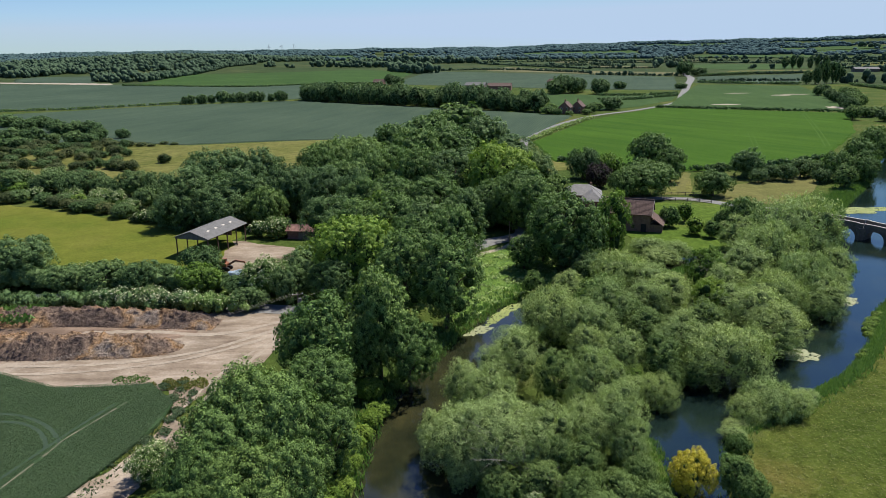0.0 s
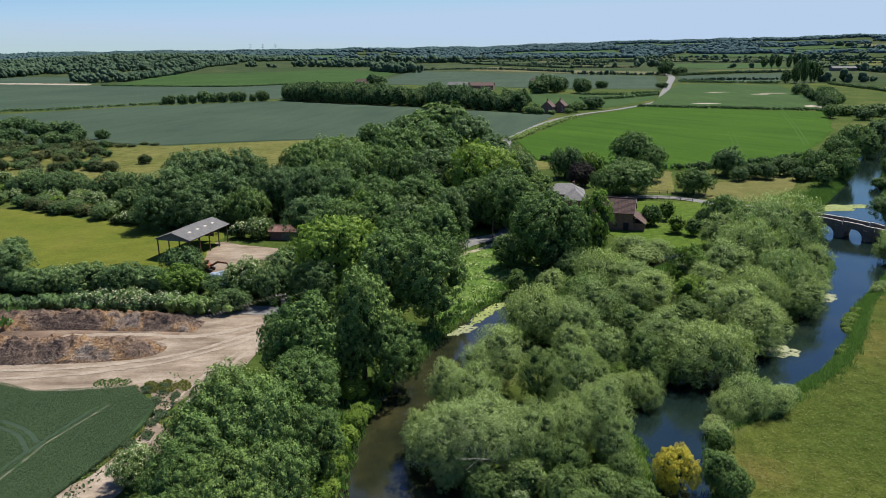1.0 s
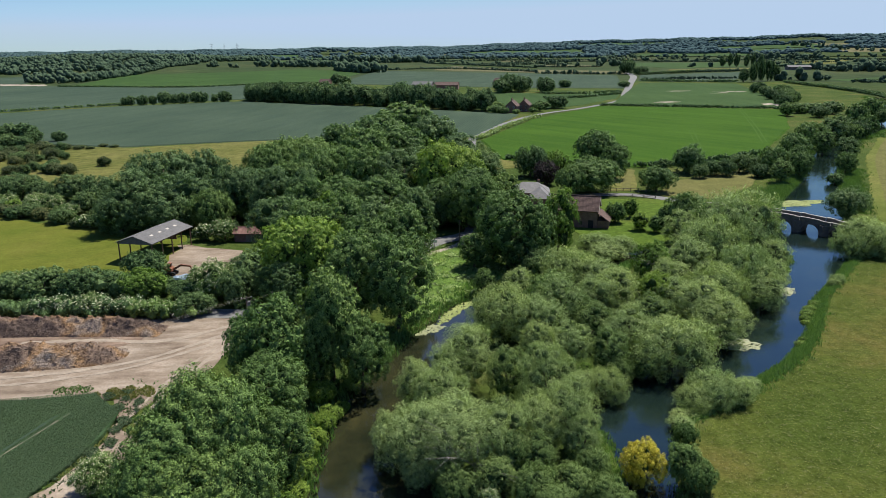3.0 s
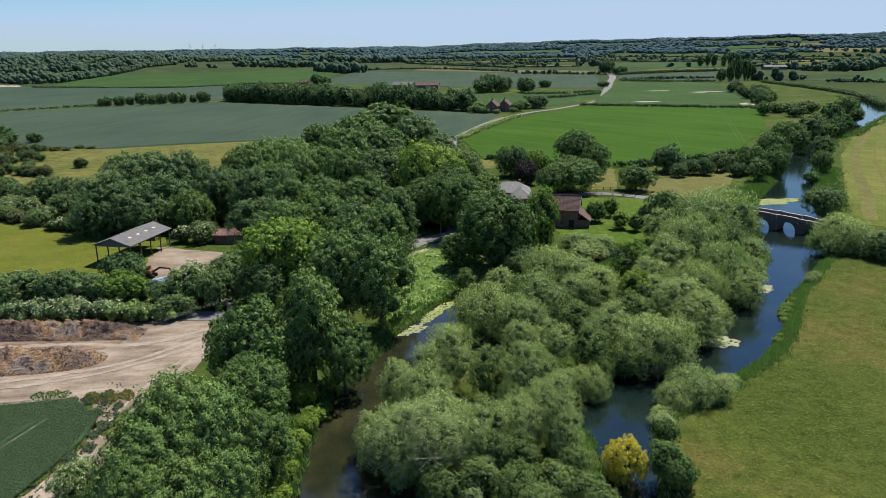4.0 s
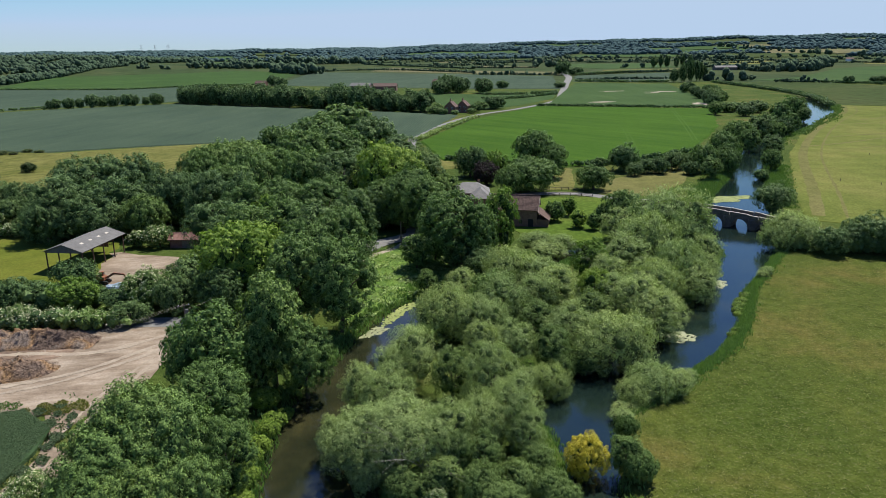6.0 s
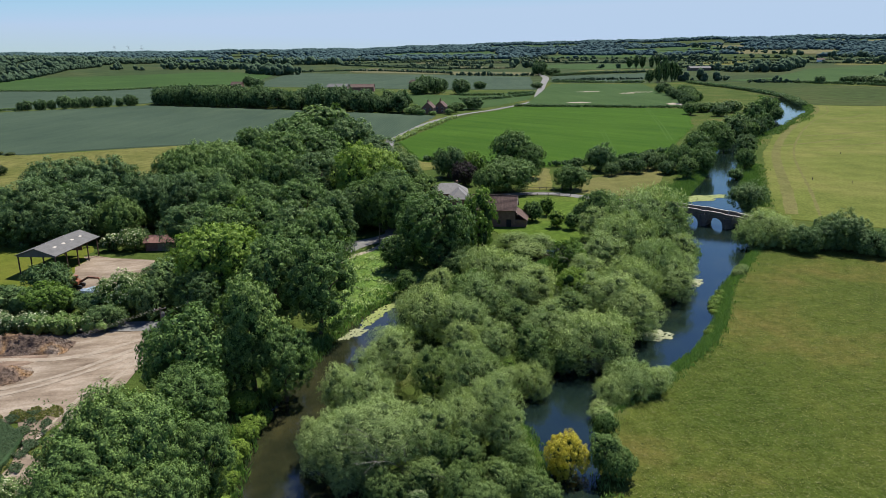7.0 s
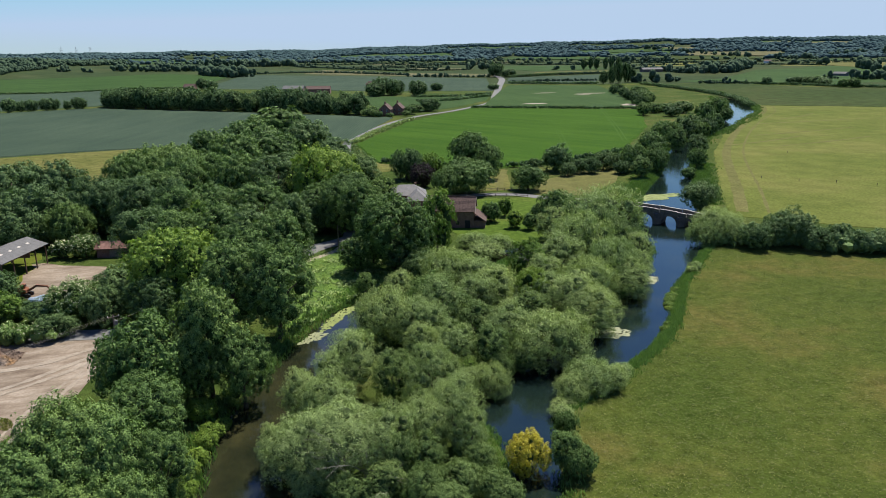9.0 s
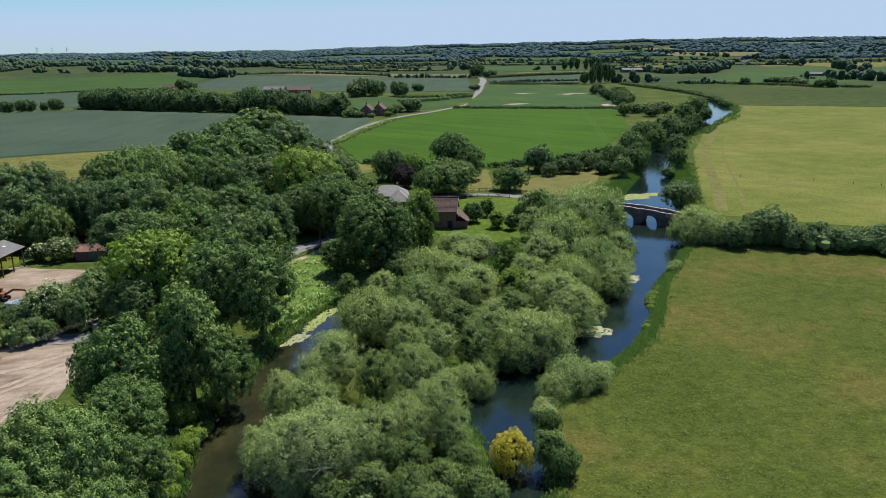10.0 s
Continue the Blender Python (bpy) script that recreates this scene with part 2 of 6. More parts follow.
def water_material(name, ripple, *bed_tones):
    m = Nodes(name)
    p = m.place()
    bed = m.ramp(m.noise(0.11, 6, 0.65, p), *zip((0.35, 0.55, 0.7), bed_tones))
    m.bump(m.noise(2.2, 4, 0.65, p), ripple, 0.03)
    return m.done(bed, 0.06, 0, 0.5)


M["water"] = water_material("river_water", 0.42, (0.005, 0.011, 0.01), (0.008, 0.016, 0.013), (0.016, 0.022, 0.013))
M["rut"] = plain_material("trodden_rut", (0.215, 0.172, 0.126), (0.32, 0.27, 0.205), 0.35, 0.95, 0.03)
M["shallow"] = water_material("stream_water", 0.14, (0.012, 0.015, 0.008), (0.025, 0.026, 0.012), (0.046, 0.043, 0.017))


# ---- mesh helpers ----
def mesh_from(name, verts, faces, material=None, smooth=False):
    """A mesh from an array of points and a list of face arrays (each n x 3 or n x 4)."""
    me = bpy.data.meshes.new(name)
    verts = np.asarray(verts, np.float32)
    faces = [np.asarray(f, np.int32) for f in faces if len(f)]
    me.vertices.add(len(verts))
    me.vertices.foreach_set("co", verts.ravel())
    me.loops.add(sum(f.size for f in faces))
    me.loops.foreach_set("vertex_index", np.concatenate([f.ravel() for f in faces]))
    sizes = np.concatenate([np.full(len(f), f.shape[1], np.int32) for f in faces])
    me.polygons.add(len(sizes))
    me.polygons.foreach_set("loop_start", np.concatenate([[0], np.cumsum(sizes)[:-1]]).astype(np.int32))
    me.polygons.foreach_set("use_smooth", np.full(len(sizes), smooth))
    me.update(calc_edges=True)
    me.validate()
    if material:
        me.materials.append(material)
    return me


def part(name, data, material=None, parent=None, label="", at=None):
    """Links a bmesh or a mesh as one object under a thing or a part."""
    if isinstance(data, bmesh.types.BMesh):
        me = bpy.data.meshes.new(name)
        data.to_mesh(me)
        data.free()
        data = me
    if material and not data.materials:
        data.materials.append(material)
    ob = new(name, data)
    if parent:
        ob.parent = parent
    if at is not None:
        ob.matrix_basis = at
    return tagged(ob, label)


def empty(name, m, label, category, group="", kind=""):
    ob = new(name)
    ob.empty_display_size = 0.3
    ob.matrix_basis = m
    return tagged(ob, label, category, group, kind)


def box(bm, sx, sy, sz, x=0, y=0, z=0, bevel=0.0, turn=None):
    """A block of that size with its base's middle at x, y, z."""
    m = Matrix.Translation((x, y, z + sz / 2)) @ (turn or Matrix()) @ Matrix.Diagonal((sx, sy, sz, 1))
    got = bmesh.ops.create_cube(bm, size=1, matrix=m)
    if bevel:
        bmesh.ops.bevel(bm, geom=list({e for v in got["verts"] for e in v.link_edges}), offset=bevel, segments=1, affect="EDGES")
    return bm


def block(*args, **kw):
    return box(bmesh.new(), *args, **kw)


def prism(outline, y0, y1):
    """A solid whose x-z outline runs from y0 to y1."""
    bm = bmesh.new()
    a = [bm.verts.new((x, y0, z)) for x, z in outline]
    b = [bm.verts.new((x, y1, z)) for x, z in outline]
    bm.faces.new(a)
    bm.faces.new(b[::-1])
    for i in range(len(a)):
        j = (i + 1) % len(a)
        bm.faces.new((a[j], a[i], b[i], b[j]))
    bmesh.ops.recalc_face_normals(bm, faces=bm.faces)
    return bm


def rod(bm, a, b, r0, r1=None, sides=6):
    a, b = Vector(a), Vector(b)
    r1 = r0 if r1 is None else r1
    m = Matrix.Translation((a + b) / 2) @ (b - a).to_track_quat("Z", "Y").to_matrix().to_4x4()
    bmesh.ops.create_cone(bm, cap_ends=True, segments=sides, radius1=r0, radius2=r1, depth=(b - a).length, matrix=m)
    return bm


def spline(points, step=1.0):
    """A smooth line through a few points, of any number of columns."""
    p = np.asarray(points, float)
    p = np.vstack([2 * p[0] - p[1], p, 2 * p[-1] - p[-2]])
    out = []
    for i in range(1, len(p) - 2):
        n = max(2, int(np.linalg.norm(p[i + 1, :2] - p[i, :2]) / step))
        t = np.linspace(0, 1, n, endpoint=False)[:, None]
        out.append(0.5 * (2 * p[i] + (p[i + 1] - p[i - 1]) * t + (2 * p[i - 1] - 5 * p[i] + 4 * p[i + 1] - p[i + 2]) * t**2
                          + (3 * p[i] - p[i - 1] - 3 * p[i + 1] + p[i + 2]) * t**3))
    out.append(p[-2][None])
    return np.vstack(out)


def ribbon(name, line, z, material, lift=0.0, ragged=0.0, rng=None):
    """A strip along a line of x, y, half-width rows."""
    d = np.gradient(line[:, :2], axis=0)
    d /= np.linalg.norm(d, axis=1)[:, None] + 1e-9
    side = np.c_[-d[:, 1], d[:, 0]]
    w = line[:, 2:3] + (rng.normal(0, ragged, (len(line), 1)) if ragged else 0)
    cols = [line[:, :2] + side * w * k for k in (1, 0.5, 0, -0.5, -1)]
    n = len(line)
    verts = np.vstack([np.c_[c, np.full(n, z + lift * (1 - abs(k)))] for c, k in zip(cols, (1, 0.5, 0, -0.5, -1))])
    i = np.arange(n - 1)
    quads = np.vstack([np.c_[i + k * n, i + 1 + k * n, i + 1 + (k + 1) * n, i + (k + 1) * n][:, ::-1] for k in range(4)])
    return mesh_from(name, verts, [quads], material)


# ---- the land ----
MAIN = spline([(420, 600, 10), (378, 528, 9), (350, 478, 8.5), (296, 409, 8), (265, 382, 7), (226, 344, 6.5), (193.5, 304, 6), (171.5, 274, 5.8), (147.5, 236, 6.2),
               (125, 203.5, 8), (107.5, 174, 8.2), (98.5, 157, 7.6), (92.5, 145, 5.6), (83.6, 133.6, 4.6), (73.6, 122.6, 4.5), (63, 108.6, 5.3), (54.5, 100, 6.0), (48.5, 95, 5.7), (39.5, 88.4, 6.1), (31, 84, 6.3),
               (29, 76, 4), (27.5, 69, 2.9), (25.5, 62, 2.6), (23, 50, 3), (18, 20, 5), (10, -60, 6)], 1.5)
STREAM = spline([(10, -60, 6), (-2, 20, 7), (-3, 50, 7), (-3.0, 66, 6.7), (-4, 76, 5), (-3.6, 84, 4.4), (-1.6, 92, 4.2), (1.9, 98.5, 4), (5.4, 107, 4), (9.4, 114.5, 4.2),
                 (13.2, 121.5, 4), (18, 127, 3.5), (26, 136, 3.3), (37, 142, 3.2), (48, 149, 3.6), (57, 158, 3.5)], 1.5)
WATER_Z = -0.6


def off_river(x, y):
    """Metres from the water's edge, minus inside."""
    flat = np.c_[np.ravel(x), np.ravel(y)].astype(np.float32)
    best = np.full(len(flat), 1e6, np.float32)
    near = (flat[:, 0] > -80) & (flat[:, 0] < 480) & (flat[:, 1] > -90) & (flat[:, 1] < 640)
    idx = np.nonzero(near)[0]
    line = np.vstack([MAIN, STREAM]).astype(np.float32)
    for s in range(0, len(idx), 20000):
        k = idx[s:s + 20000]
        d = np.sqrt((flat[k, 0:1] - line[None, :, 0]) ** 2 + (flat[k, 1:2] - line[None, :, 1]) ** 2) - line[None, :, 2]
        best[k] = d.min(1)
    return best.reshape(np.shape(x))


def smooth(a, b, v):
    u = np.clip((v - a) / (b - a), 0, 1)
    return u * u * (3 - 2 * u)


def hills(x, y):
    """The far rise of the land: low ridges all round, higher towards the east."""
    r, az = np.hypot(x, y), np.degrees(np.arctan2(x, y))
    ridge = np.interp(az, [-180, -60, -34, -22, -12, -6, 1, 4, 7, 13, 17, 23, 30, 37, 46, 60, 90, 180], [40, 32, 28, 37, 37, 40, 42, 41, 48, 60, 66, 71, 79, 82, 78, 72, 60, 40])
    ridge = ridge + 2.0 * np.sin(az * 0.9) + 1.5 * np.sin(az * 2.3 + 1)
    west = 26 * np.exp(-((az + 20) / 9.0) ** 2) * smooth(1500, 2500, r) * (1 - smooth(2700, 3500, r))
    return ridge * smooth(2700, 4350, r) + west


def lie(x, y):
    """The height of the ground."""
    d = off_river(x, y)
    return np.where(d < 1.6, -1.7 + 1.7 * smooth(-1.6, 1.4, d), 0.0) + hills(x, y)


def stops(*pieces):
    """Grid lines: runs of (start, end, step), growing where the step is given as two numbers."""
    out = []
    for a, b, s in pieces:
        if isinstance(s, tuple):
            n = int(2 * abs(b - a) / (s[0] + s[1]))
            u = np.linspace(0, 1, n, endpoint=False)
            out.append(a + (b - a) * (u * s[0] + u * u * (s[1] - s[0]) / 2) / ((s[0] + s[1]) / 2))
        else:
            out.append(np.arange(a, b, s))
    return np.unique(np.concatenate(out).round(2))


def in_meadow(x, y, edge=0.8):
    """True on the near meadow, east of the river and south of its hedge."""
    return (off_river(x, y) > edge) & (y < 146 - (x - 103) * 0.72) & (x > 26) & (y < 64 + (x - 26) * 1.13) & (x < 190) & (y > 0)


def build_ground():
    xs = stops((-4700, -150, (140, 6)), (-150, -30, 4), (-30, 150, 1.2), (150, 420, 3.5), (420, 4700, (6, 140)), (4700, 4701, 2))
    ys = stops((-1500, 40, (120, 4)), (40, 215, 1.2), (215, 600, 3.5), (600, 4700, (6, 120)), (4700, 4701, 2))
    gx, gy = np.meshgrid(xs, ys)
    z = lie(gx, gy)
    n = len(xs)
    i, j = np.meshgrid(np.arange(len(xs) - 1), np.arange(len(ys) - 1))
    k = (j * n + i).ravel()
    quads = np.c_[k, k + 1, k + n + 1, k + n]
    verts = np.c_[gx.ravel(), gy.ravel(), z.ravel()]
    mid = verts[quads].mean(1)
    inside = in_meadow(mid[:, 0], mid[:, 1], -2.0)
    far = np.hypot(mid[:, 0], mid[:, 1]) > 1000
    for name, pick, material, words in (("ground", ~inside & ~far, "rough_grass", "rough green and straw-coloured grassland of a wide river valley"), ("ground_far", far, "far_plain", "dull green far plain and wooded slopes"), ("ground_meadow", inside, "meadow", "green riverside meadow with tufts of long grass")):
        used, back = np.unique(quads[pick], return_inverse=True)
        me = mesh_from(name, verts[used], [back.reshape(-1, 4)], M[material], True)
        tagged(part(name, me), words, "ground", kind="structure")


build_ground()
for line, words in ((MAIN, "dark slow river reflecting the blue sky and trees"), (STREAM, "brown shaded side channel of the river with weed")):
    wide = line.copy()
    wide[:, 2] += 1.2
    tagged(part("water", ribbon("water", wide, WATER_Z + (0.0 if line is MAIN else 0.004), M["water" if line is MAIN else "shallow"])), words, "river", kind="structure")


def field(name, outline, material, label, height=0.25, wobble=0.4, category="field"):
    """A field: a low slab of crop or grass with a slightly uneven edge."""
    rng = np.random.default_rng(len(outline) + int(abs(outline[0][0])))
    p = np.asarray(outline, float)
    p = np.vstack([p, p[:1]])
    pts = []
    for a, b in zip(p[:-1], p[1:]):
        n = int(np.clip(np.linalg.norm(b - a) / 4, 2, 80))
        t = np.linspace(0, 1, n, endpoint=False)[:, None]
        pts.append(a + (b - a) * t + rng.normal(0, wobble, (n, 2)) * (t > 0))
    pts = np.vstack(pts)
    bm = bmesh.new()
    top = [bm.verts.new((x, y, height)) for x, y in pts]
    flow = np.roll(pts, -1, 0) - np.roll(pts, 1, 0)
    turn = np.sign(np.sum(pts[:, 0] * np.roll(pts[:, 1], -1) - pts[:, 1] * np.roll(pts[:, 0], -1)))
    side = turn * np.c_[flow[:, 1], -flow[:, 0]] / (np.linalg.norm(flow, axis=1)[:, None] + 1e-9)
    low = [bm.verts.new((x, y, -0.3)) for x, y in pts + side * ((0.4 + 2.2 * height) if np.hypot(*pts.mean(0)) > 200 else 0.15)]
    face = bm.faces.new(top)
    for i in range(len(top)):
        j = (i + 1) % len(top)
        bm.faces.new((top[i], low[i], low[j], top[j]))
    if face.normal.z < 0:
        bmesh.ops.reverse_faces(bm, faces=[face])
    bmesh.ops.triangulate(bm, faces=[face])
    bmesh.ops.recalc_face_normals(bm, faces=bm.faces)
    return tagged(part(name, bm, material), label, category, kind="structure")


field("field_1", [(-236, 360), (-179, 383), (-131, 363), (-99, 372), (-60, 380), (43, 377), (88, 499), (71, 515), (-23, 593), (-135, 674), (-226, 638), (-289, 587), (-349, 539)], M["beans"], "wide grey-green field of beans", 0.5)
field("field_2", [(-376, 581), (-298, 606), (-233, 662), (-130, 712), (-138, 1003), (-263, 978), (-459, 1037), (-721, 1125)], M["beans"], "grey-green bean field beyond a thin hedge", 0.5)
field("field_3", [(-425, 1022), (-255, 955), (-170, 1010), (-79, 1023), (-48, 1559), (-316, 1886), (-493, 1707), (-509, 1486)], M["far_wheat"], "bright green far field of wheat", 0.5)
field("field_4", [(-68, 988), (13, 941), (140, 837), (256, 792), (355, 1136), (217, 1306), (-24, 1551)], M["beans"], "grey-green field beyond the farm", 0.4)
field("field_5", [(103, 757), (168, 709), (244, 760), (200, 640), (150, 571), (115, 540), (87, 542)], M["maize"], "light green field behind the farm cottages", 0.3)
field("field_6", [(46, 360), (92, 463), (163, 557), (277, 499), (219, 387), (153, 292), (117, 272), (86, 270), (47, 295)], M["wheat"], "vivid green field of young wheat", 0.5)
field("field_7", [(314, 905), (410, 847), (321, 590), (284, 514), (172, 562), (265, 790)], M["maize"], "light green field crossed by tramlines", 0.4)
field("field_8", [(390, 1128), (546, 1132), (428, 888), (329, 951)], M["beans"], "grey-green field strip by the lane", 0.4)
field("field_9", [(241, 342), (290, 398), (345, 455), (381, 504), (471, 446), (700, 300), (163, 137), (138, 157), (124, 170), (147, 208), (193, 280)], M["golden"], "golden mown meadow beside the river", 0.15)
field("field_10", [(455, 719), (405, 559), (384, 507), (474, 448), (900, 420), (900, 620), (608, 707), (579, 837), (476, 858)], M["far_grass"], "flat green pasture in a river bend", 0.15)
field("field_11", [(556, 909), (663, 959), (959, 1278), (1434, 1522), (1500, 900), (830, 800), (675, 752), (579, 840)], M["maize"], "green far field by a wood", 0.2)
field("pasture", [(-180, 232), (-137, 220), (-103, 204), (-68, 187), (-52, 181), (-50, 168), (-50, 150), (-62, 143), (-75, 146), (-95, 149), (-150, 150)], M["pasture"], "sunlit yellow-green pasture", 0.12, 0.8)
field("paddock_1", [(82, 217), (98, 240), (143, 266), (118, 227), (98, 208)], M["margin"], "mown straw-coloured paddock by the river", 0.1)
field("paddock_2", [(68, 224), (85, 267), (91, 266), (79, 224)], M["hay"], "dry grass paddock beside the lane", 0.1)
field("paddock_3", [(38, 270), (40, 303), (52, 293), (50, 276)], M["hay"], "small dry grass paddock by the wheat", 0.1)
field("garden", [(47, 160), (45, 176), (54, 180), (56, 213), (80, 210), (92, 196), (88, 168), (70, 158)], M["lawn"], "green garden lawn with long grass round the mill", 0.1)
field("field_12", [(-110, 96), (-74, 101), (-64, 96), (-54, 91.5), (-41, 92.5), (-36, 87), (-37, 76), (-40, 66), (-50, 52), (-110, 50)], M["dark_crop"], "dark green crop with curved tractor lines", 0.4, 0.35)
field("yard", [(-100, 126), (-81, 124), (-34, 122.5), (-25, 119), (-24, 112), (-26.5, 104), (-30.5, 95), (-33.5, 88), (-36, 76), (-41, 64), (-52, 50), (-40, 50), (-34, 64), (-31, 80), (-38, 91), (-60, 90), (-80, 96), (-110, 97)], M["chalk"], "pale chalky bare ground worn by vehicles", 0.06, 0.5, "yard")
field("barnyard", [(-56, 171), (-49, 172), (-35, 165), (-33, 148), (-44, 144), (-49, 150)], M["chalk"], "pale bare earth yard beside the barn", 0.06, 0.5, "yard")
field("scrub_meadow", [(-190, 380), (-125, 360), (-60, 378), (-40, 330), (-60, 240), (-150, 240), (-210, 300)], M["hay"], "dry grass with scattered scrub", 0.08)


for outline, kind, words in (
        ([(169, 1866), (292, 1448), (266, 1322), (93, 1553)], "stubble", "pale straw-coloured far field"),
        ([(299, 1483), (430, 1334), (388, 1202), (261, 1294)], "stubble", "pale straw-coloured far field"),
        ([(382, 1898), (500, 1785), (471, 1637), (340, 1688)], "stubble", "dry tan far field"),
        ([(125, 2082), (186, 2054), (331, 1643), (306, 1520), (169, 1866)], "far_grass", "flat green far field"),
        ([(542, 1400), (709, 1417), (636, 1269), (486, 1256)], "margin", "dry tan far field"),
        ([(612, 1926), (865, 1873), (762, 1523), (568, 1468), (550, 1708)], "maize", "light green far field"),
        ([(655, 2550), (965, 2605), (889, 2401), (597, 2259)], "stubble", "pale straw-coloured far field"),
        ([(400, 2587), (509, 2410), (490, 2319), (369, 2386)], "stubble", "pale straw-coloured far field")):
    field("far_field", outline, M[kind], words, 0.4, 3.0)
for outline, kind, words in (
        ([(401, 1149), (591, 1197), (483, 984), (343, 981)], "beans", "grey-green far field"),
        ([(-729, 2562), (-668, 2628), (-592, 2329), (-673, 2365)], "stubble", "pale straw-coloured far field"),
        ([(-604, 2698), (-436, 2612), (-326, 1948), (-433, 1933)], "beans", "grey-green far field"),
        ([(-756, 1325), (-775, 1498), (-724, 1550), (-536, 1142), (-670, 1172)], "beans", "grey-green far field"),
        ([(-701, 1179), (-493, 1096), (-476, 1062), (-675, 1140)], "path", "pale bare track beside a far field"),
        ([(1066, 1893), (1282, 2006), (1039, 1649), (937, 1664)], "hay", "dry tan far field"),
        ([(1518, 2339), (1683, 2116), (1557, 1957), (1343, 2070)], "stubble", "pale straw-coloured far field"),
        ([(1355, 1701), (1503, 1760), (1265, 1443), (1198, 1504)], "margin", "dry tan far field"),
        ([(1761, 2011), (1900, 1824), (1389, 1331), (1217, 1231), (1341, 1530)], "margin", "dry tan far field"),
        ([(982, 1015), (1143, 1093), (935, 893), (831, 857)], "margin", "dry tan far field")):
    field("far_field", outline, M[kind], words, 0.45, 3.0)


def hill_fields():
    """Clearings and strips of open land on the far plain and the slopes behind it."""
    rng = random.Random(6)
    kinds = (("far_grass", "flat green far field"), ("far_grass", "dull green far field"), ("stubble", "pale straw-coloured far field"), ("maize", "light green far field"))
    for k in range(26):
        az, r = radians(rng.uniform(-10, 52)), rng.uniform(2550, 4100)
        x, y = r * math.sin(az), r * math.cos(az)
        l, w, a = rng.uniform(90, 260), rng.uniform(50, 130), -az + radians(rng.uniform(-14, 14))
        c, s = math.cos(a), math.sin(a)
        z = float(hills(np.array([x]), np.array([y]))[0])
        kind, words = rng.choice(kinds)
        ob = field("far_field", [(u * c - v * s, u * s + v * c) for u, v in ((-l, -w), (l, -w), (l * 0.9, w), (-l * 0.95, w))], M[kind], words, 0.5 + 0.012 * k, 3.0)
        ob.matrix_basis = Matrix.Translation((x, y, z + 1.5))
        at = np.array([v.co[:] for v in ob.data.vertices])
        at[:, 2] += hills(at[:, 0] + x, at[:, 1] + y) - z
        ob.data.vertices.foreach_set("co", at.ravel())
        CLEARINGS.append((x, y, l, w, a))


CLEARINGS = []
hill_fields()


field("stream_bank", [(1, 114), (4, 116), (8, 122.5), (13, 128), (18, 131.5), (24, 141), (24, 152), (19, 166), (8, 158), (1, 146), (-3, 128)], M["rank"], "rank sunlit grass bank above the stream", 0.12, 0.4, "bank")


def road(name, points, material, label, z=0.14):
    me = ribbon(name, spline(points, 3.0), z, material, 0.05)
    return tagged(part(name, me), label, "road", kind="structure")


road("road", [(-130, 131, 2.2), (-91, 130.3, 2.2), (-68, 129.6, 2.2), (-35, 123.5, 2.2), (-19, 124, 2.3), (-4, 144, 2.4), (9, 166, 2.6), (20, 175, 2.6), (38, 200, 2.4), (52, 216, 2.3), (66, 218.4, 2.3), (79, 214.5, 2.2), (92, 195, 2.2), (95.0, 184, 2.0)],
     M["tarmac"], "narrow grey tarmac country lane")
for off, wide, words in ((5.0, 1.8, "pale mown margin round the golden meadow"), (12.0, 0.5, "faint vehicle track in the golden meadow")):
    me = ribbon("mown_margin", spline([(x + off * 0.8, y - off * 0.6, wide) for x, y in ((126, 176), (147, 208), (193, 280), (241, 342), (290, 398), (345, 455), (378, 500))], 4.0), 0.17, M["margin"], 0.0, 0.12, np.random.default_rng(5))
    tagged(part("mown_margin", me), words, "field margin", kind="structure")
for x, y, l, a in ((215, 300, 60, 20), (250, 330, 80, 12), (235, 290, 70, 15), (290, 380, 90, 5), (320, 400, 60, 30)):
    me = ribbon("wheel_track", spline([(x, y, 0.9), (x + l * math.cos(radians(a)) * 0.5, y + l * math.sin(radians(a)) * 0.4, 1.1), (x + l * math.cos(radians(a)), y + l * math.sin(radians(a)), 0.7)], 4.0), 0.165, M["margin"], 0.0, 0.1, np.random.default_rng(6))
    tagged(part("wheel_track", me), "faint pale wheel mark on mown grass", "wheel track", "tractor lines", "structure")
road("road_far", [(20, 175, 2.2), (28, 230, 2.2), (36, 320, 2.2), (43, 372, 2.3), (57, 410, 2.3), (82, 464, 2.4), (109, 506, 2.4), (146, 545, 2.4), (195, 614, 2.6), (234, 716, 3.4), (303, 910, 4.2), (373, 1110, 5), (420, 1300, 5)],
     M["tarmac"], "pale country lane climbing between fields", 0.16)
road("footpath", [(4, 150, 0.9), (7, 156, 1.0), (11, 159.6, 1.0), (15.5, 164.5, 1.1), (20, 172, 1.3)], M["path"], "pale worn footpath through long grass", 0.1)
road("garden_drive", [(76, 227, 1.3), (82, 244, 1.4), (89.9, 263.5, 1.5)], M["margin"], "pale gravel drive up to the wheat field", 0.16)


# ---- trees ----
def ico(level):
    bm = bmesh.new()
    bmesh.ops.create_icosphere(bm, subdivisions=level, radius=1)
    v = np.array([x.co[:] for x in bm.verts])
    f = np.array([[x.index for x in face.verts] for face in bm.faces])
    bm.free()
    return v, f


ICO1, ICO2 = ico(1), ico(2)


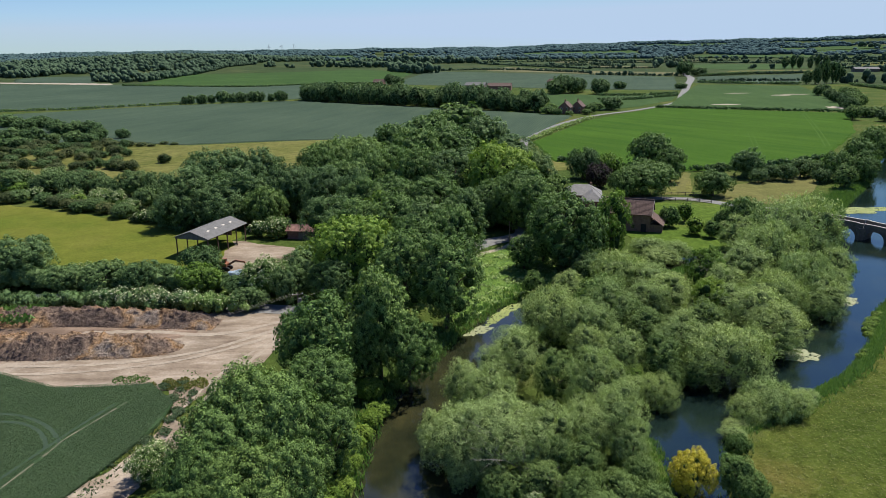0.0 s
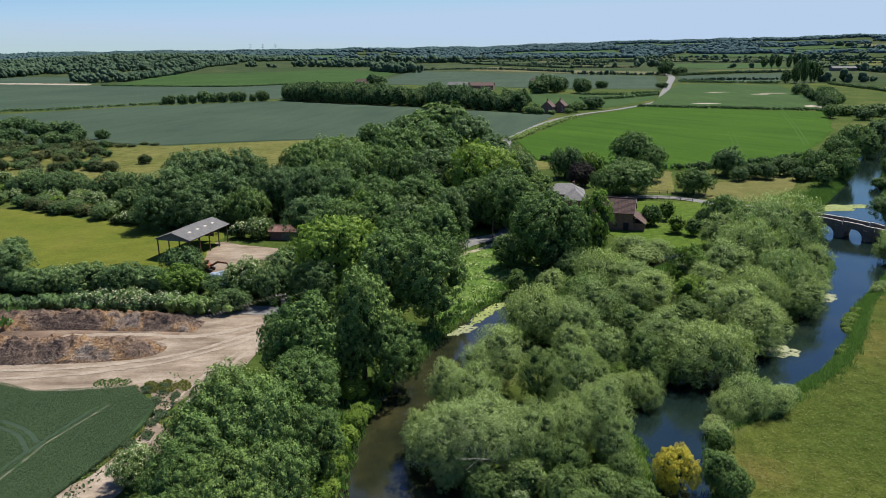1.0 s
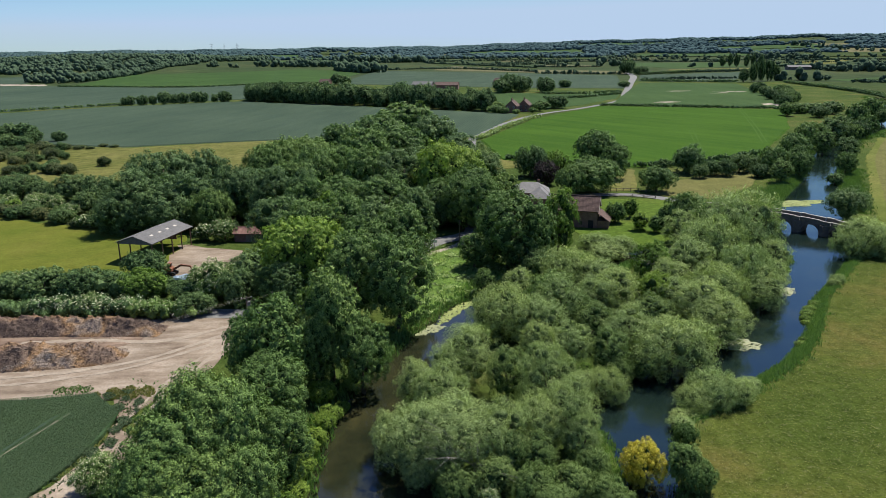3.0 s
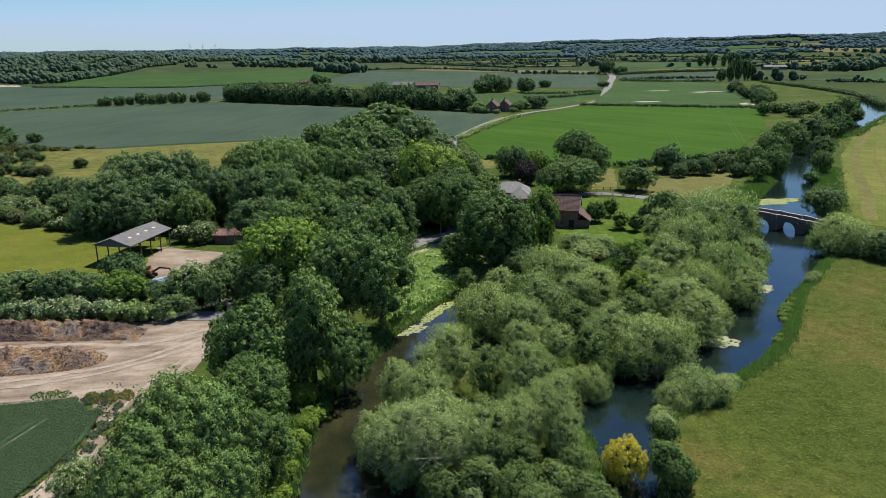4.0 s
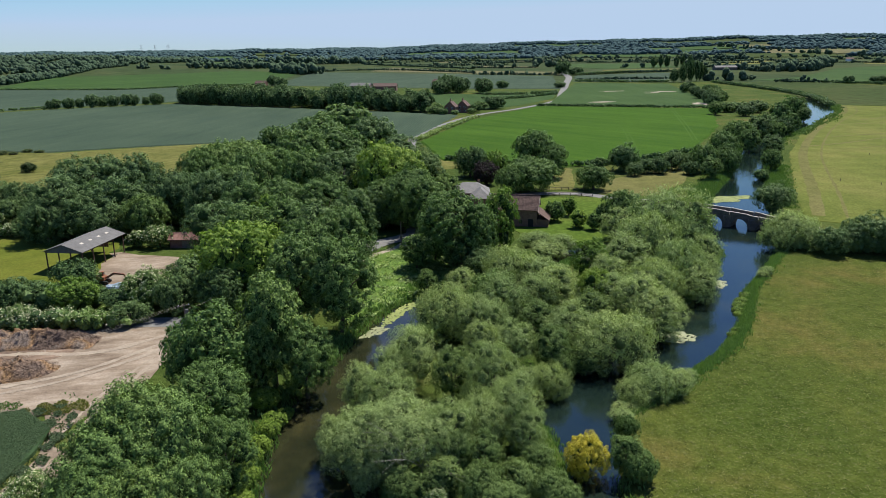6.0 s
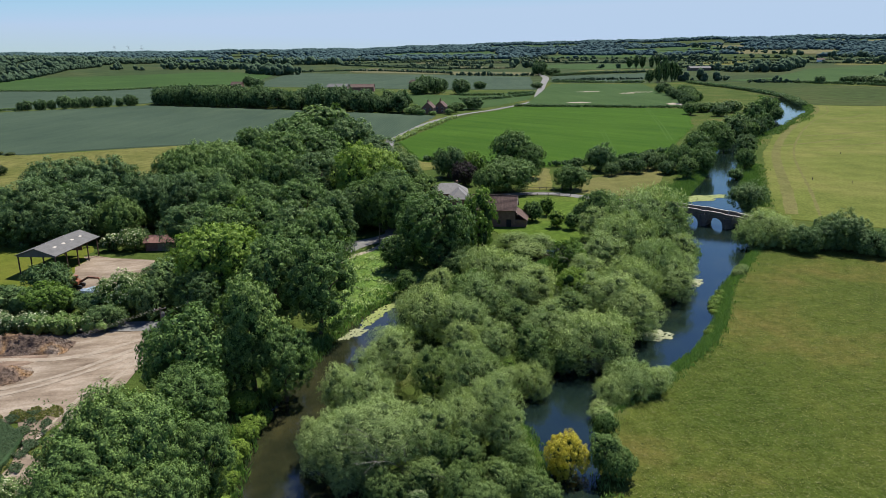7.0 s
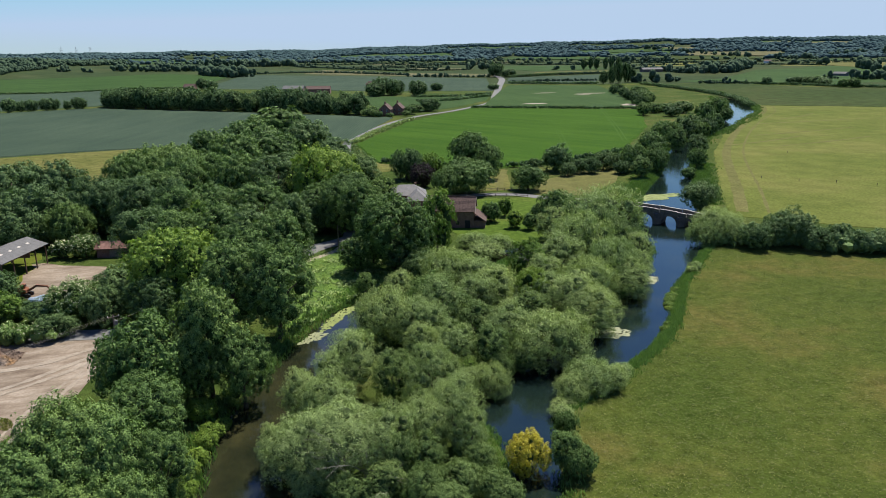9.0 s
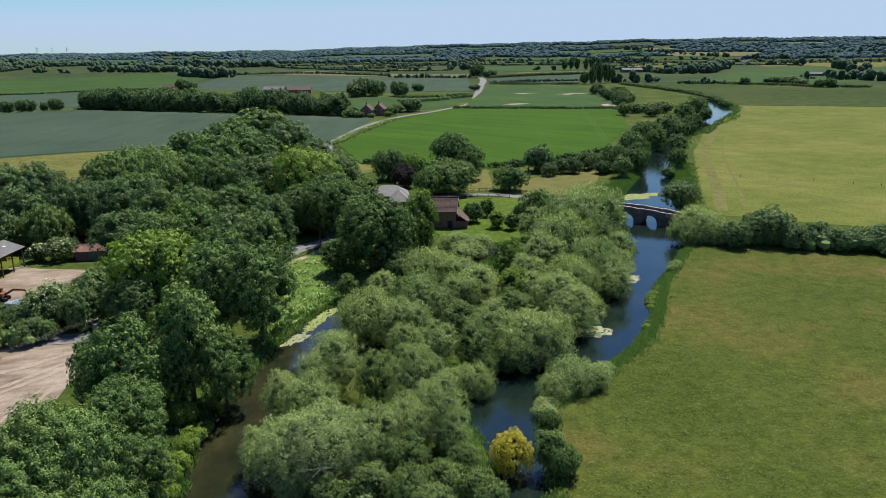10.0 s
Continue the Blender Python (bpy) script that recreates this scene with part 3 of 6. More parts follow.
def blobs(centres, radii, rng, shape=ICO1, rough=0.18, flat=1.0):
    """Uneven lumps as arrays of points and triangles."""
    v0, f0 = shape
    n = len(centres)
    wob = 1 + rng.normal(0, rough, (n, len(v0), 1))
    v = v0[None] * wob * np.asarray(radii)[:, None, None] * np.array([1, 1, flat]) + np.asarray(centres)[:, None]
    f = f0[None] + (np.arange(n) * len(v0))[:, None, None]
    return v.reshape(-1, 3), f.reshape(-1, 3)


def cards(points, normals, length, width, rng, droop=0.0):
    """Leaf sprays: small three-cornered blades at points, facing along normals."""
    n = len(points)
    side = np.cross(normals, rng.normal(size=(n, 3)))
    side /= np.linalg.norm(side, axis=1)[:, None] + 1e-9
    if droop:
        side = side * (1 - droop) + np.array([0, 0, 1.0]) * droop
        side /= np.linalg.norm(side, axis=1)[:, None] + 1e-9
    across = np.cross(normals, side)
    across /= np.linalg.norm(across, axis=1)[:, None] + 1e-9
    size = rng.uniform(0.65, 1.35, (n, 1))
    a, b, fold = side * length * size / 2, across * width * size / 2, normals * width * 0.25
    v = np.stack([points - a * 0.9 - b, points - a * 0.6 + b * 1.2 + fold, points + a * 1.2 + fold * 0.5], 1).reshape(-1, 3)
    return v, np.arange(3 * n).reshape(n, 3)


# kind: material, lobes, lobe radius, crown's foot (part of the height), leaf length and width, upward leaning, name, label, category
KINDS = dict(
    ash=("ash", 17, (1.3, 2.0), 0.03, (0.36, 0.21), 0.1, "ash_tree", "tall leafy mid-green ash tree", "tree"),
    oak=("oak", 17, (1.3, 2.0), -0.02, (0.31, 0.22), 0.0, "oak_tree", "dense dark green broadleaf tree", "tree"),
    lime=("lime", 17, (1.3, 2.0), 0.02, (0.36, 0.23), 0.1, "lime_tree", "fresh yellow-green leafy tree", "tree"),
    willow=("willow", 19, (1.25, 2.1), -0.02, (0.42, 0.12), 0.4, "willow_tree", "soft grey-green bushy willow by the water", "tree"),
    sallow=("sallow", 15, (1.5, 2.2), -0.02, (0.36, 0.15), 0.2, "sallow_bush", "mid-green bushy sallow at the water's edge", "bush"),
    purple=("purple", 18, (1.1, 1.7), 0.0, (0.34, 0.24), 0.0, "beech_tree", "dark purple-leaved beech tree", "tree"),
    golden=("golden_leaf", 16, (1.2, 1.9), -0.02, (0.36, 0.2), 0.2, "golden_shrub", "bright golden-yellow elder shrub on the bank", "shrub"),
    thorn=("ash", 14, (1.3, 2.0), -0.03, (0.32, 0.19), 0.1, "elder_bush", "green elder bush dotted with creamy blossom", "bush"),
    scrub=("scrub", 14, (1.3, 2.0), -0.03, (0.34, 0.19), 0.2, "scrub_bush", "dusty green thorn scrub bush", "bush"),
)
PROTO = {}


def crown_arrays(kind, seed, leaves, grow, coarse, high):
    """The crown of a tree 4 m in radius: lobes that carry smaller tufts, tufts that carry leaf sprays."""
    _, lobes, (r0, r1), foot, (ll, lw), lean, *_ = KINDS[kind]
    rng = np.random.default_rng(seed)
    mid, half = high * (1 + foot) / 2, high * (1 - foot) / 2
    i = np.arange(lobes) + 0.5
    z = 1 - 1.86 * i / lobes
    a = i * 2.39996 + rng.uniform(0, 6.28) + rng.normal(0, 0.3, lobes)
    flat = np.maximum(0.05, 1 - np.abs(z) ** 2.3) ** 0.5
    if lean <= 0.15:
        flat = flat * np.interp(z, [-0.9, -0.2, 0.3], [0.6, 0.92, 1.0])
    d = np.c_[flat * np.cos(a), flat * np.sin(a), z]
    reach = rng.uniform(0.84, 1.12, (lobes, 1)) if lean <= 0.3 else rng.uniform(0.78, 1.2, (lobes, 1))
    rad = rng.uniform(r0, r1, lobes)
    env = np.array([4.0, 4.0, half])
    c = d * reach * (env - rad[:, None] * 0.9) * [rng.uniform(0.85, 1.15), rng.uniform(0.85, 1.15), 1] + [0, 0, mid]
    loose = 1.02 if lean > 0.3 else 0.62
    # tufts on every lobe
    per = (40, 34, 26, 12)[coarse] if lean > 0.15 else (22, 20, 18, 12)[coarse]
    j = np.arange(per) + 0.5
    tz, ta = 1 - 2 * j / per, j * 2.39996
    even = np.c_[np.sqrt(1 - tz ** 2) * np.cos(ta), np.sqrt(1 - tz ** 2) * np.sin(ta), tz]
    td = even[None] + rng.normal(0, 0.2, (lobes, per, 3)) + d[:, None] * 0.5 + [0, 0, 0.25]
    td /= np.linalg.norm(td, axis=2)[..., None]
    tc = (c[:, None] + td * rad[:, None, None] * rng.uniform(0.74, 1.12 + 0.1 * (loose > 1), (lobes, per, 1))).reshape(-1, 3)
    tr = (rad[:, None] * rng.uniform(0.15, 0.31, (lobes, per)) * (1 if lean > 0.15 else 1.3)).ravel()
    tc[:, 2] = np.maximum(tc[:, 2], 0.3)
    out = (tc - [0, 0, mid]) / env
    out /= np.linalg.norm(out, axis=1)[:, None] + 1e-9
    n = len(tc)
    pick = rng.choice(n, leaves, p=tr / tr.sum())
    ld = rng.normal(size=(leaves, 3)) + out[pick] * 0.8 + [0, 0, 0.2]
    ld /= np.linalg.norm(ld, axis=1)[:, None]
    pts = tc[pick] + ld * tr[pick][:, None] * (0.45 + 1.0 * loose * rng.random((leaves, 1)))
    pts[:, 2] = np.maximum(pts[:, 2], 0.15)
    nor = ld * 1.0 + out[pick] * (0.4 if lean > 0.15 else 0.22) + rng.normal(0, 0.14, (leaves, 3)) + [0, 0, 0.15]
    nor /= np.linalg.norm(nor, axis=1)[:, None]
    lv, lf = cards(pts, nor, ll * grow, lw * grow, rng, lean)
    # lumps that fill each lobe behind the sprays, later coloured as crown shade
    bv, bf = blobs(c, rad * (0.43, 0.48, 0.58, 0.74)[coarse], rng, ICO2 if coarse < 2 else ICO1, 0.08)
    return lv, lf, bv, bf, c, pts, nor


def trunk_mesh(seed, goals, foot, high):
    rng = np.random.default_rng(seed)
    bm = bmesh.new()
    top = high * 0.32 + 12 * max(0, foot)
    knots = [Vector((0, 0, -0.3)), Vector((rng.normal(0, 0.08), rng.normal(0, 0.08), top * 0.5)), Vector((rng.normal(0, 0.2), rng.normal(0, 0.2), top))]
    for a, b, r, s in ((knots[0], knots[1], 0.34, 0.24), (knots[1], knots[2], 0.24, 0.17)):
        rod(bm, a, b, r, s, 8)
    for g in goals[:: max(1, len(goals) // 7)]:
        g = Vector(g)
        m = knots[2].lerp(g, 0.5) + Vector((0, 0, 0.3))
        rod(bm, knots[1].lerp(knots[2], 0.7), m, 0.13, 0.08, 5)
        rod(bm, m, g, 0.08, 0.03, 5)
    return bm


def proto(kind, level, variant, high):
    """Shared meshes of one kind at one of three degrees of fineness."""
    key = (kind, level, variant, high)
    if key not in PROTO:
        mat, foot = M[KINDS[kind][0]], KINDS[kind][3]
        seed = 100 * variant + 7 * list(KINDS).index(kind) + 1
        leaves, grow = ((24000, 0.49), (14500, 0.64), (7000, 0.92), (2600, 1.5))[level]
        if kind == "willow" and level == 2:
            leaves, grow = 10500, 0.72
        lv, lf, bv, bf, c, pts, nor = crown_arrays(kind, seed, leaves, grow, level, high)
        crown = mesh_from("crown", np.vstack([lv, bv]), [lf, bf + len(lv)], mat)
        crown.materials.append(M["willow_core_shade" if kind == "willow" else "core_shade"])
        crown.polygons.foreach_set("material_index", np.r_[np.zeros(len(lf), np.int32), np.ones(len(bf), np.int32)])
        t = trunk_mesh(seed, c, foot, high)
        trunk = bpy.data.meshes.new("trunk")
        t.to_mesh(trunk)
        t.free()
        trunk.materials.append(M["bark"])
        bloom = None
        if kind == "thorn":
            rng = np.random.default_rng(seed)
            top = np.nonzero((pts[:, 2] > high * 0.4))[0]
            near = rng.choice(top, min(len(top), 1100 // (level + 1)), replace=False)
            fv, ff = cards(pts[near] + nor[near] * 0.2, nor[near], 0.26 * grow + 0.08, 0.24 * grow + 0.08, rng)
            bloom = mesh_from("blossom", fv, [ff], M["blossom"])
        PROTO[key] = crown, trunk, bloom
    return PROTO[key]


COUNT = [0]


def plant(kind, rows, group="", label=""):
    """Plants trees of a kind; rows of x, y, height, radius."""
    name, words, category = KINDS[kind][-3:]
    for x, y, h, r in rows:
        COUNT[0] += 1
        far = math.hypot(x, y)
        level = 0 if far < 92 else 1 if far < 140 or (far < 260 and r > 5.5) else 2 if far < 380 and (far < 170 or r > 3.4) else 3
        high = 10.0 if h / r > 1.9 else 6.0
        crown, trunk, bloom = proto(kind, level, COUNT[0] % 4, high)
        turn = (COUNT[0] * 137.5) % 360
        if kind == "willow" and far < 190:
            r, h = r * 1.12, h * (1.0 + 0.06 * math.sin(COUNT[0] * 2.4))
        ground_z = max(float(lie(np.array([x]), np.array([y]))[0]), -0.9)
        ob = empty(name, pose(x, y, ground_z, 0, 0, turn) @ Matrix.Diagonal((r * 0.89 / 4, r * 0.89 / 4, h * 0.97 / high, 1)), label or words, category, group)
        part("crown", crown, None, ob)
        part("trunk", trunk, None, ob)
        if bloom:
            part("blossom", bloom, None, ob, "creamy white flower heads")


plant('ash', [(-21.6, 73.6, 11.0, 6.7), (-16.6, 91.0, 13.3, 7.6), (-23.2, 68.0, 9.5, 6.0), (-15.1, 79.2, 11.0, 5.3), (-17.7, 69.7, 10.5, 5.7), (-24.1, 63.0, 8.0, 4.7), (-19.4, 61.6, 8.0, 5.1), (-15.3, 63.1, 8.0, 4.4), (-12.0, 69.3, 9.0, 3.3), (-23.0, 65.9, 9.0, 4.0), (-25.3, 58.8, 6.0, 3.0), (-22.3, 58.4, 6.0, 4.4), (-17.3, 59.0, 6.0, 4.5)], 'bank ashes')
plant('ash', [(-9.0, 94.0, 17.0, 5.7), (-4.6, 91.0, 11.5, 4.4), (-10.9, 91.0, 11.5, 3.6), (0.6, 113.0, 16.5, 6.4), (-6.5, 118.0, 16.0, 6.6), (-20.8, 125.6, 9.0, 4.6)], 'stream ashes')
plant('lime', [(-16.8, 132.2, 15.0, 9.3), (-14.1, 157.2, 15.0, 5.0), (16.1, 200.7, 20.0, 11.7), (37.0, 154.5, 15.0, 4.4), (58.8, 254.2, 9.0, 5.0), (-47.3, 133.6, 5.5, 4.9), (64.3, 187.4, 5.4, 2.5), (62.4, 173.6, 4.6, 2.4)], 'lit ashes')
plant('ash', [(8.5, 389.4, 17.0, 16.4), (-5.5, 328.8, 17.0, 13.3), (-18.3, 288.9, 17.0, 11.2), (-28.2, 255.8, 16.0, 10.9), (-36.8, 246.6, 16.0, 10.5), (1.8, 282.5, 17.0, 14.2), (-9.7, 267.1, 17.0, 11.4), (-16.3, 227.6, 17.0, 8.9), (-22.1, 214.6, 17.0, 9.2), (-7.9, 213.5, 17.0, 9.2), (-26.2, 194.1, 17.0, 7.6), (-10.8, 166.3, 18.0, 7.9), (-1.6, 165.8, 18.0, 8.5), (-17.9, 164.9, 17.0, 7.8), (-40.1, 231.1, 15.0, 8.1)], 'wood back')
plant('oak', [(19.2, 317.4, 17.0, 12.2), (23.8, 249.3, 17.0, 8.7), (26.8, 210.9, 17.0, 7.0), (3.0, 212.6, 18.0, 9.1), (4.4, 150.9, 17.0, 6.0), (-30.0, 184.4, 17.0, 7.2), (-20.7, 174.8, 17.0, 6.2), (-23.1, 151.2, 16.0, 7.8), (-2.6, 139.2, 17.0, 7.2), (-39.7, 198.4, 14.0, 8.6), (-44.0, 198.3, 15.0, 8.6), (-70.8, 225.8, 16.0, 11.4), (-57.6, 222.2, 16.0, 10.4), (-68.0, 191.4, 16.0, 8.3)], 'wood oaks')
plant('oak', [(-55.2, 193.6, 14.0, 9.9), (-59.5, 186.7, 11.0, 8.1), (-66.2, 188.3, 8.5, 7.5)], 'wood oaks')
plant('ash', [(-17.8, 146.1, 16.0, 7.0), (-9.0, 145.3, 17.0, 7.5), (1.8, 134.6, 17.0, 6.4), (-5.1, 131.0, 16.0, 6.3), (-51.7, 189.8, 7.0, 5.3), (21.4, 184.6, 15.0, 7.3), (25.6, 183.0, 12.0, 5.8), (14.2, 185.2, 13.5, 6.6)], 'wood front')
plant('ash', [(-46.5, 186.5, 10.5, 6.0)], 'wood front')
plant('oak', [(-47.0, 196.0, 12.0, 7.0), (9.9, 185.7, 10.5, 6.6), (18.5, 183.9, 10.0, 6.9), (12.4, 184.3, 8.5, 6.2), (-56.8, 186.6, 8.0, 6.7), (-69.2, 184.7, 10.0, 5.9)], 'wood deep')
plant('ash', [(24.9, 144.6, 17.5, 7.7), (30.3, 146.5, 14.0, 4.7), (21.9, 151.6, 14.0, 4.2), (77.9, 268.8, 14.5, 9.9), (78.3, 246.1, 13.0, 5.8), (63.5, 223.1, 11.0, 9.6), (55.7, 219.6, 9.0, 5.2), (84.3, 221.9, 8.0, 6.8), (32.3, 202.7, 11.0, 4.8), (58.6, 181.9, 5.4, 2.9), (65.5, 170.6, 4.4, 2.2), (16.9, 129.0, 6.0, 2.4), (17.0, 146.0, 8.0, 3.8)], 'mill trees')
plant('oak', [(49.9, 254.7, 11.0, 6.6), (108.1, 254.9, 10.0, 6.2), (98.3, 254.2, 6.0, 2.6), (126.2, 252.3, 7.0, 4.7), (114.6, 247.4, 5.5, 4.1), (118.6, 246.4, 6.0, 3.9), (131.8, 253.3, 6.0, 4.0), (107.8, 243.6, 5.0, 3.5), (25.9, 141.9, 8.0, 4.0), (29.5, 136.8, 7.0, 4.4), (24.8, 159.5, 9.0, 4.2), (22.3, 162.5, 7.0, 3.9), (23.6, 183.7, 8.5, 5.8)], 'dark trees')
plant('ash', [(74.8, 175.0, 9.0, 5.6), (70.9, 177.8, 5.0, 3.0), (69.5, 169.2, 4.0, 2.7)], 'garden trees')
plant('purple', [(51.8, 237.7, 8.0, 5.6)], 'purple trees')
plant('willow', [(75.4, 148.4, 13.5, 8.6), (65.3, 138.5, 11.0, 5.8), (75.4, 143.7, 10.0, 4.6), (63.7, 143.4, 9.0, 4.6), (77.7, 136.6, 7.0, 3.0), (67.8, 160.8, 8.0, 3.9)], 'riverside willows')
plant('willow', [(1.9, 71.3, 8.5, 4.2), (6.5, 70.9, 9.5, 4.8), (10.8, 69.3, 8, 3.3), (5.3, 79.9, 8.5, 3.2), (2.5, 83.7, 7.5, 2.8), (9.4, 90.1, 9, 3.9), (6.7, 87.7, 8, 2.7), (18.7, 82.1, 9.5, 3.3), (19.4, 73.6, 9, 3.5), (15.5, 72.5, 8.5, 3.0), (20.3, 70.0, 6, 2.2), (2.3, 68.2, 5.5, 2.1), (-1.2, 75.0, 6, 2.0)], 'point willows')
plant('sallow', [(14.4, 85.7, 8, 3.1), (14.7, 67.9, 5.5, 2.3), (20.4, 66.8, 4, 2.3), (17.2, 63.7, 4, 2.8), (13.5, 63.2, 4.4, 2.5), (20.4, 62.3, 3.5, 2.2), (9.7, 64.5, 5, 2.5), (6.0, 64.5, 4, 2.5), (11.9, 67.8, 6, 2.1), (21.3, 60.7, 3.2, 2.1), (15.0, 60.8, 3.5, 3.0)], 'point sallows')
plant('willow', [(16.9, 107.0, 9, 4.9), (21.9, 102.5, 9, 3.9), (26.3, 108.0, 9.5, 3.9), (25.1, 95.0, 7.5, 3.2), (20.5, 95.7, 7, 2.7), (33.3, 128.6, 8, 5.0), (37.6, 124.3, 8, 4.0), (38.2, 116.0, 8, 4.0), (34.8, 98.9, 8, 3.9), (39.6, 93.7, 8.5, 5.5), (57.1, 130.8, 9, 4.6), (47.7, 111.5, 8, 4.0), (49.9, 107.0, 8.5, 4.3), (51.1, 102.9, 8.5, 4.4), (55.8, 115.0, 8.5, 4.6), (64.6, 123.1, 9, 5.0), (65.5, 117.7, 8, 4.0), (33.5, 113.6, 8, 3.5), (49.3, 120.8, 8, 3.6), (72.2, 127.1, 7, 3.1), (22.9, 124.8, 6, 2.9)], 'island willows')
plant('sallow', [(30.6, 103.4, 7, 3.4), (30.2, 92.9, 7, 3.1), (30.6, 90.0, 4.5, 2.4), (29.4, 107.4, 7, 2.8), (41.8, 107.7, 6.5, 3.3), (34.9, 92.1, 5, 2.5)], 'island sallows')
plant('lime', [(48.4, 127.5, 10, 4.4), (44.6, 114.4, 8, 3.2), (26.0, 90.8, 2.8, 1.3)], 'island limes', 'fresh yellow-green leafy tree on the island')
plant('willow', [(25.2, 87.4, 3.5, 1.8), (27.8, 86.2, 4.5, 2.6), (41.1, 83.3, 5.2, 3.5), (38.2, 81.9, 3.8, 2.5), (43.8, 82.6, 3.4, 2.3), (46.3, 156.5, 4.0, 3.8), (51.6, 155.3, 4.0, 3.8), (47.4, 151.6, 4.0, 4.3)], 'low willows')
plant('ash', [(25.5, 112.9, 9.0, 4.2), (30.1, 65.7, 5.0, 2.2), (33.1, 72.5, 3.0, 1.6), (31.1, 63.9, 3.5, 2.0)], 'water maples')
plant('lime', [(-8.6, 83.6, 1.9, 1.7), (-9.9, 77.4, 1.9, 1.7), (-10.7, 71.4, 2.0, 1.6), (-11.1, 66.3, 2.0, 1.8), (-11.8, 62.2, 2.2, 1.6), (-10.0, 87.8, 2.8, 2.2), (-14.4, 64.0, 2.8, 2.1), (-7.3, 86.0, 1.6, 1.3), (-11.0, 69.9, 1.9, 1.3), (-11.6, 64.6, 1.9, 1.4), (-9.1, 81.4, 1.8, 1.5), (-10.4, 74.9, 1.8, 1.4)], 'bank shrubs')
plant('golden', [(26.1, 67.0, 5.2, 2.9)], 'golden shrubs')
plant('oak', [(-85.9, 141.4, 9.5, 7.7), (-64.9, 133.1, 6.5, 5.4), (-57.7, 132.9, 6.5, 5.1), (-53.2, 134.7, 5.0, 4.4), (-49.8, 142.4, 6.5, 4.7), (-26.9, 138.9, 7.0, 6.7), (-18.9, 123.0, 9.0, 3.8), (-38.8, 131.9, 4.0, 3.8), (-74.4, 135.5, 5.0, 4.4), (-28.4, 127.2, 7.0, 4.1), (-94.5, 140.6, 9.0, 6.8), (-35.0, 123.3, 4.0, 3.5)], 'verge thorns')
plant('thorn', [(-41.2, 175.6, 5.2, 4.2), (-46.3, 176.0, 4.0, 2.8), (-33.7, 131.9, 7.0, 5.1), (-66.3, 189.5, 3.5, 4.5), (-31.9, 69.6, 4.0, 2.9), (-53.5, 124.6, 4.0, 2.6), (-23.1, 62.5, 3.0, 2.0), (-58.8, 190.6, 3.5, 3.0), (-71.7, 139.0, 4.5, 2.8), (8.7, 62.0, 3.0, 1.4)], 'blossom thorns')
plant('oak', [(-273.8, 461.0, 8.0, 8.9), (-246.5, 431.2, 8.0, 7.5), (-248.1, 450.1, 8.0, 7.3), (-225.3, 425.4, 8.0, 6.6), (-222.8, 378.1, 8.0, 7.3), (-211.7, 377.0, 8.0, 6.7), (-211.1, 407.0, 8.0, 7.2), (-205.8, 413.1, 8.0, 6.7), (-197.8, 412.2, 8.0, 7.3), (-181.1, 383.8, 7.0, 5.3), (-201.6, 377.1, 5.0, 3.8), (-185.7, 367.9, 7.0, 6.4), (-271.8, 437.6, 9.0, 9.3), (-234.7, 373.7, 8.0, 8.7), (-205.9, 353.8, 6.0, 6.2), (-177.9, 366.0, 6.0, 5.7), (-213.7, 349.8, 6.0, 6.8), (-174.9, 317.3, 5.0, 4.5), (-157.6, 319.8, 4.5, 4.5), (-135.7, 300.8, 3.5, 3.1)], 'scrub trees')
plant('oak', [(-146.9, 241.5, 7.5, 5.7), (-128.3, 238.4, 8.0, 6.6), (-118.1, 237.8, 8.0, 6.7), (-99.0, 230.1, 8.5, 6.5), (-89.3, 224.2, 9.0, 5.3), (-80.6, 207.7, 7.0, 4.5), (-121.1, 233.0, 7.5, 5.1), (-156.3, 243.7, 8.0, 6.7), (-102.9, 227.9, 6.0, 4.5), (-87.1, 209.8, 7.0, 4.6), (-132.4, 236.0, 6.0, 4.1), (-111.4, 234.7, 6.0, 4.6), (-78.9, 211.3, 8.0, 5.0), (-72.9, 197.3, 6.0, 3.9), (-77.2, 194.7, 5.0, 3.9)], 'hedge thorns')
plant('thorn', [(-146.2, 250.7, 6.0, 4.1), (-99.5, 215.7, 5.0, 3.9), (-104.8, 217.8, 5.0, 4.5), (-90.4, 204.0, 4.5, 3.7), (-130.3, 228.5, 3.6, 3.1), (-114.2, 220.4, 4.6, 3.5), (-82.0, 193.5, 3.4, 2.8), (-145.9, 268.4, 4.0, 3.8)], 'elder bushes')
plant('scrub', [(-135.1, 221.2, 3.6, 4.0), (-116.4, 214.9, 3.6, 3.7), (-105.2, 209.2, 3.6, 3.7), (-97.5, 204.9, 3.4, 3.3), (-110.5, 210.4, 3.4, 3.3), (-79.5, 193.3, 2.8, 2.8), (-91.8, 200.3, 3.0, 2.9), (-74.1, 189.7, 2.6, 2.3), (-84.1, 193.8, 2.4, 2.3), (-116.4, 302.6, 4.0, 3.1), (-148.8, 359.4, 2.0, 3.4), (-140.3, 366.6, 1.6, 2.9), (-143.5, 358.5, 1.5, 2.5), (-133.9, 363.1, 1.4, 2.5), (-155.8, 359.6, 2.6, 4.2), (-140.6, 221.3, 4.0, 4.4)], 'scrub bushes')
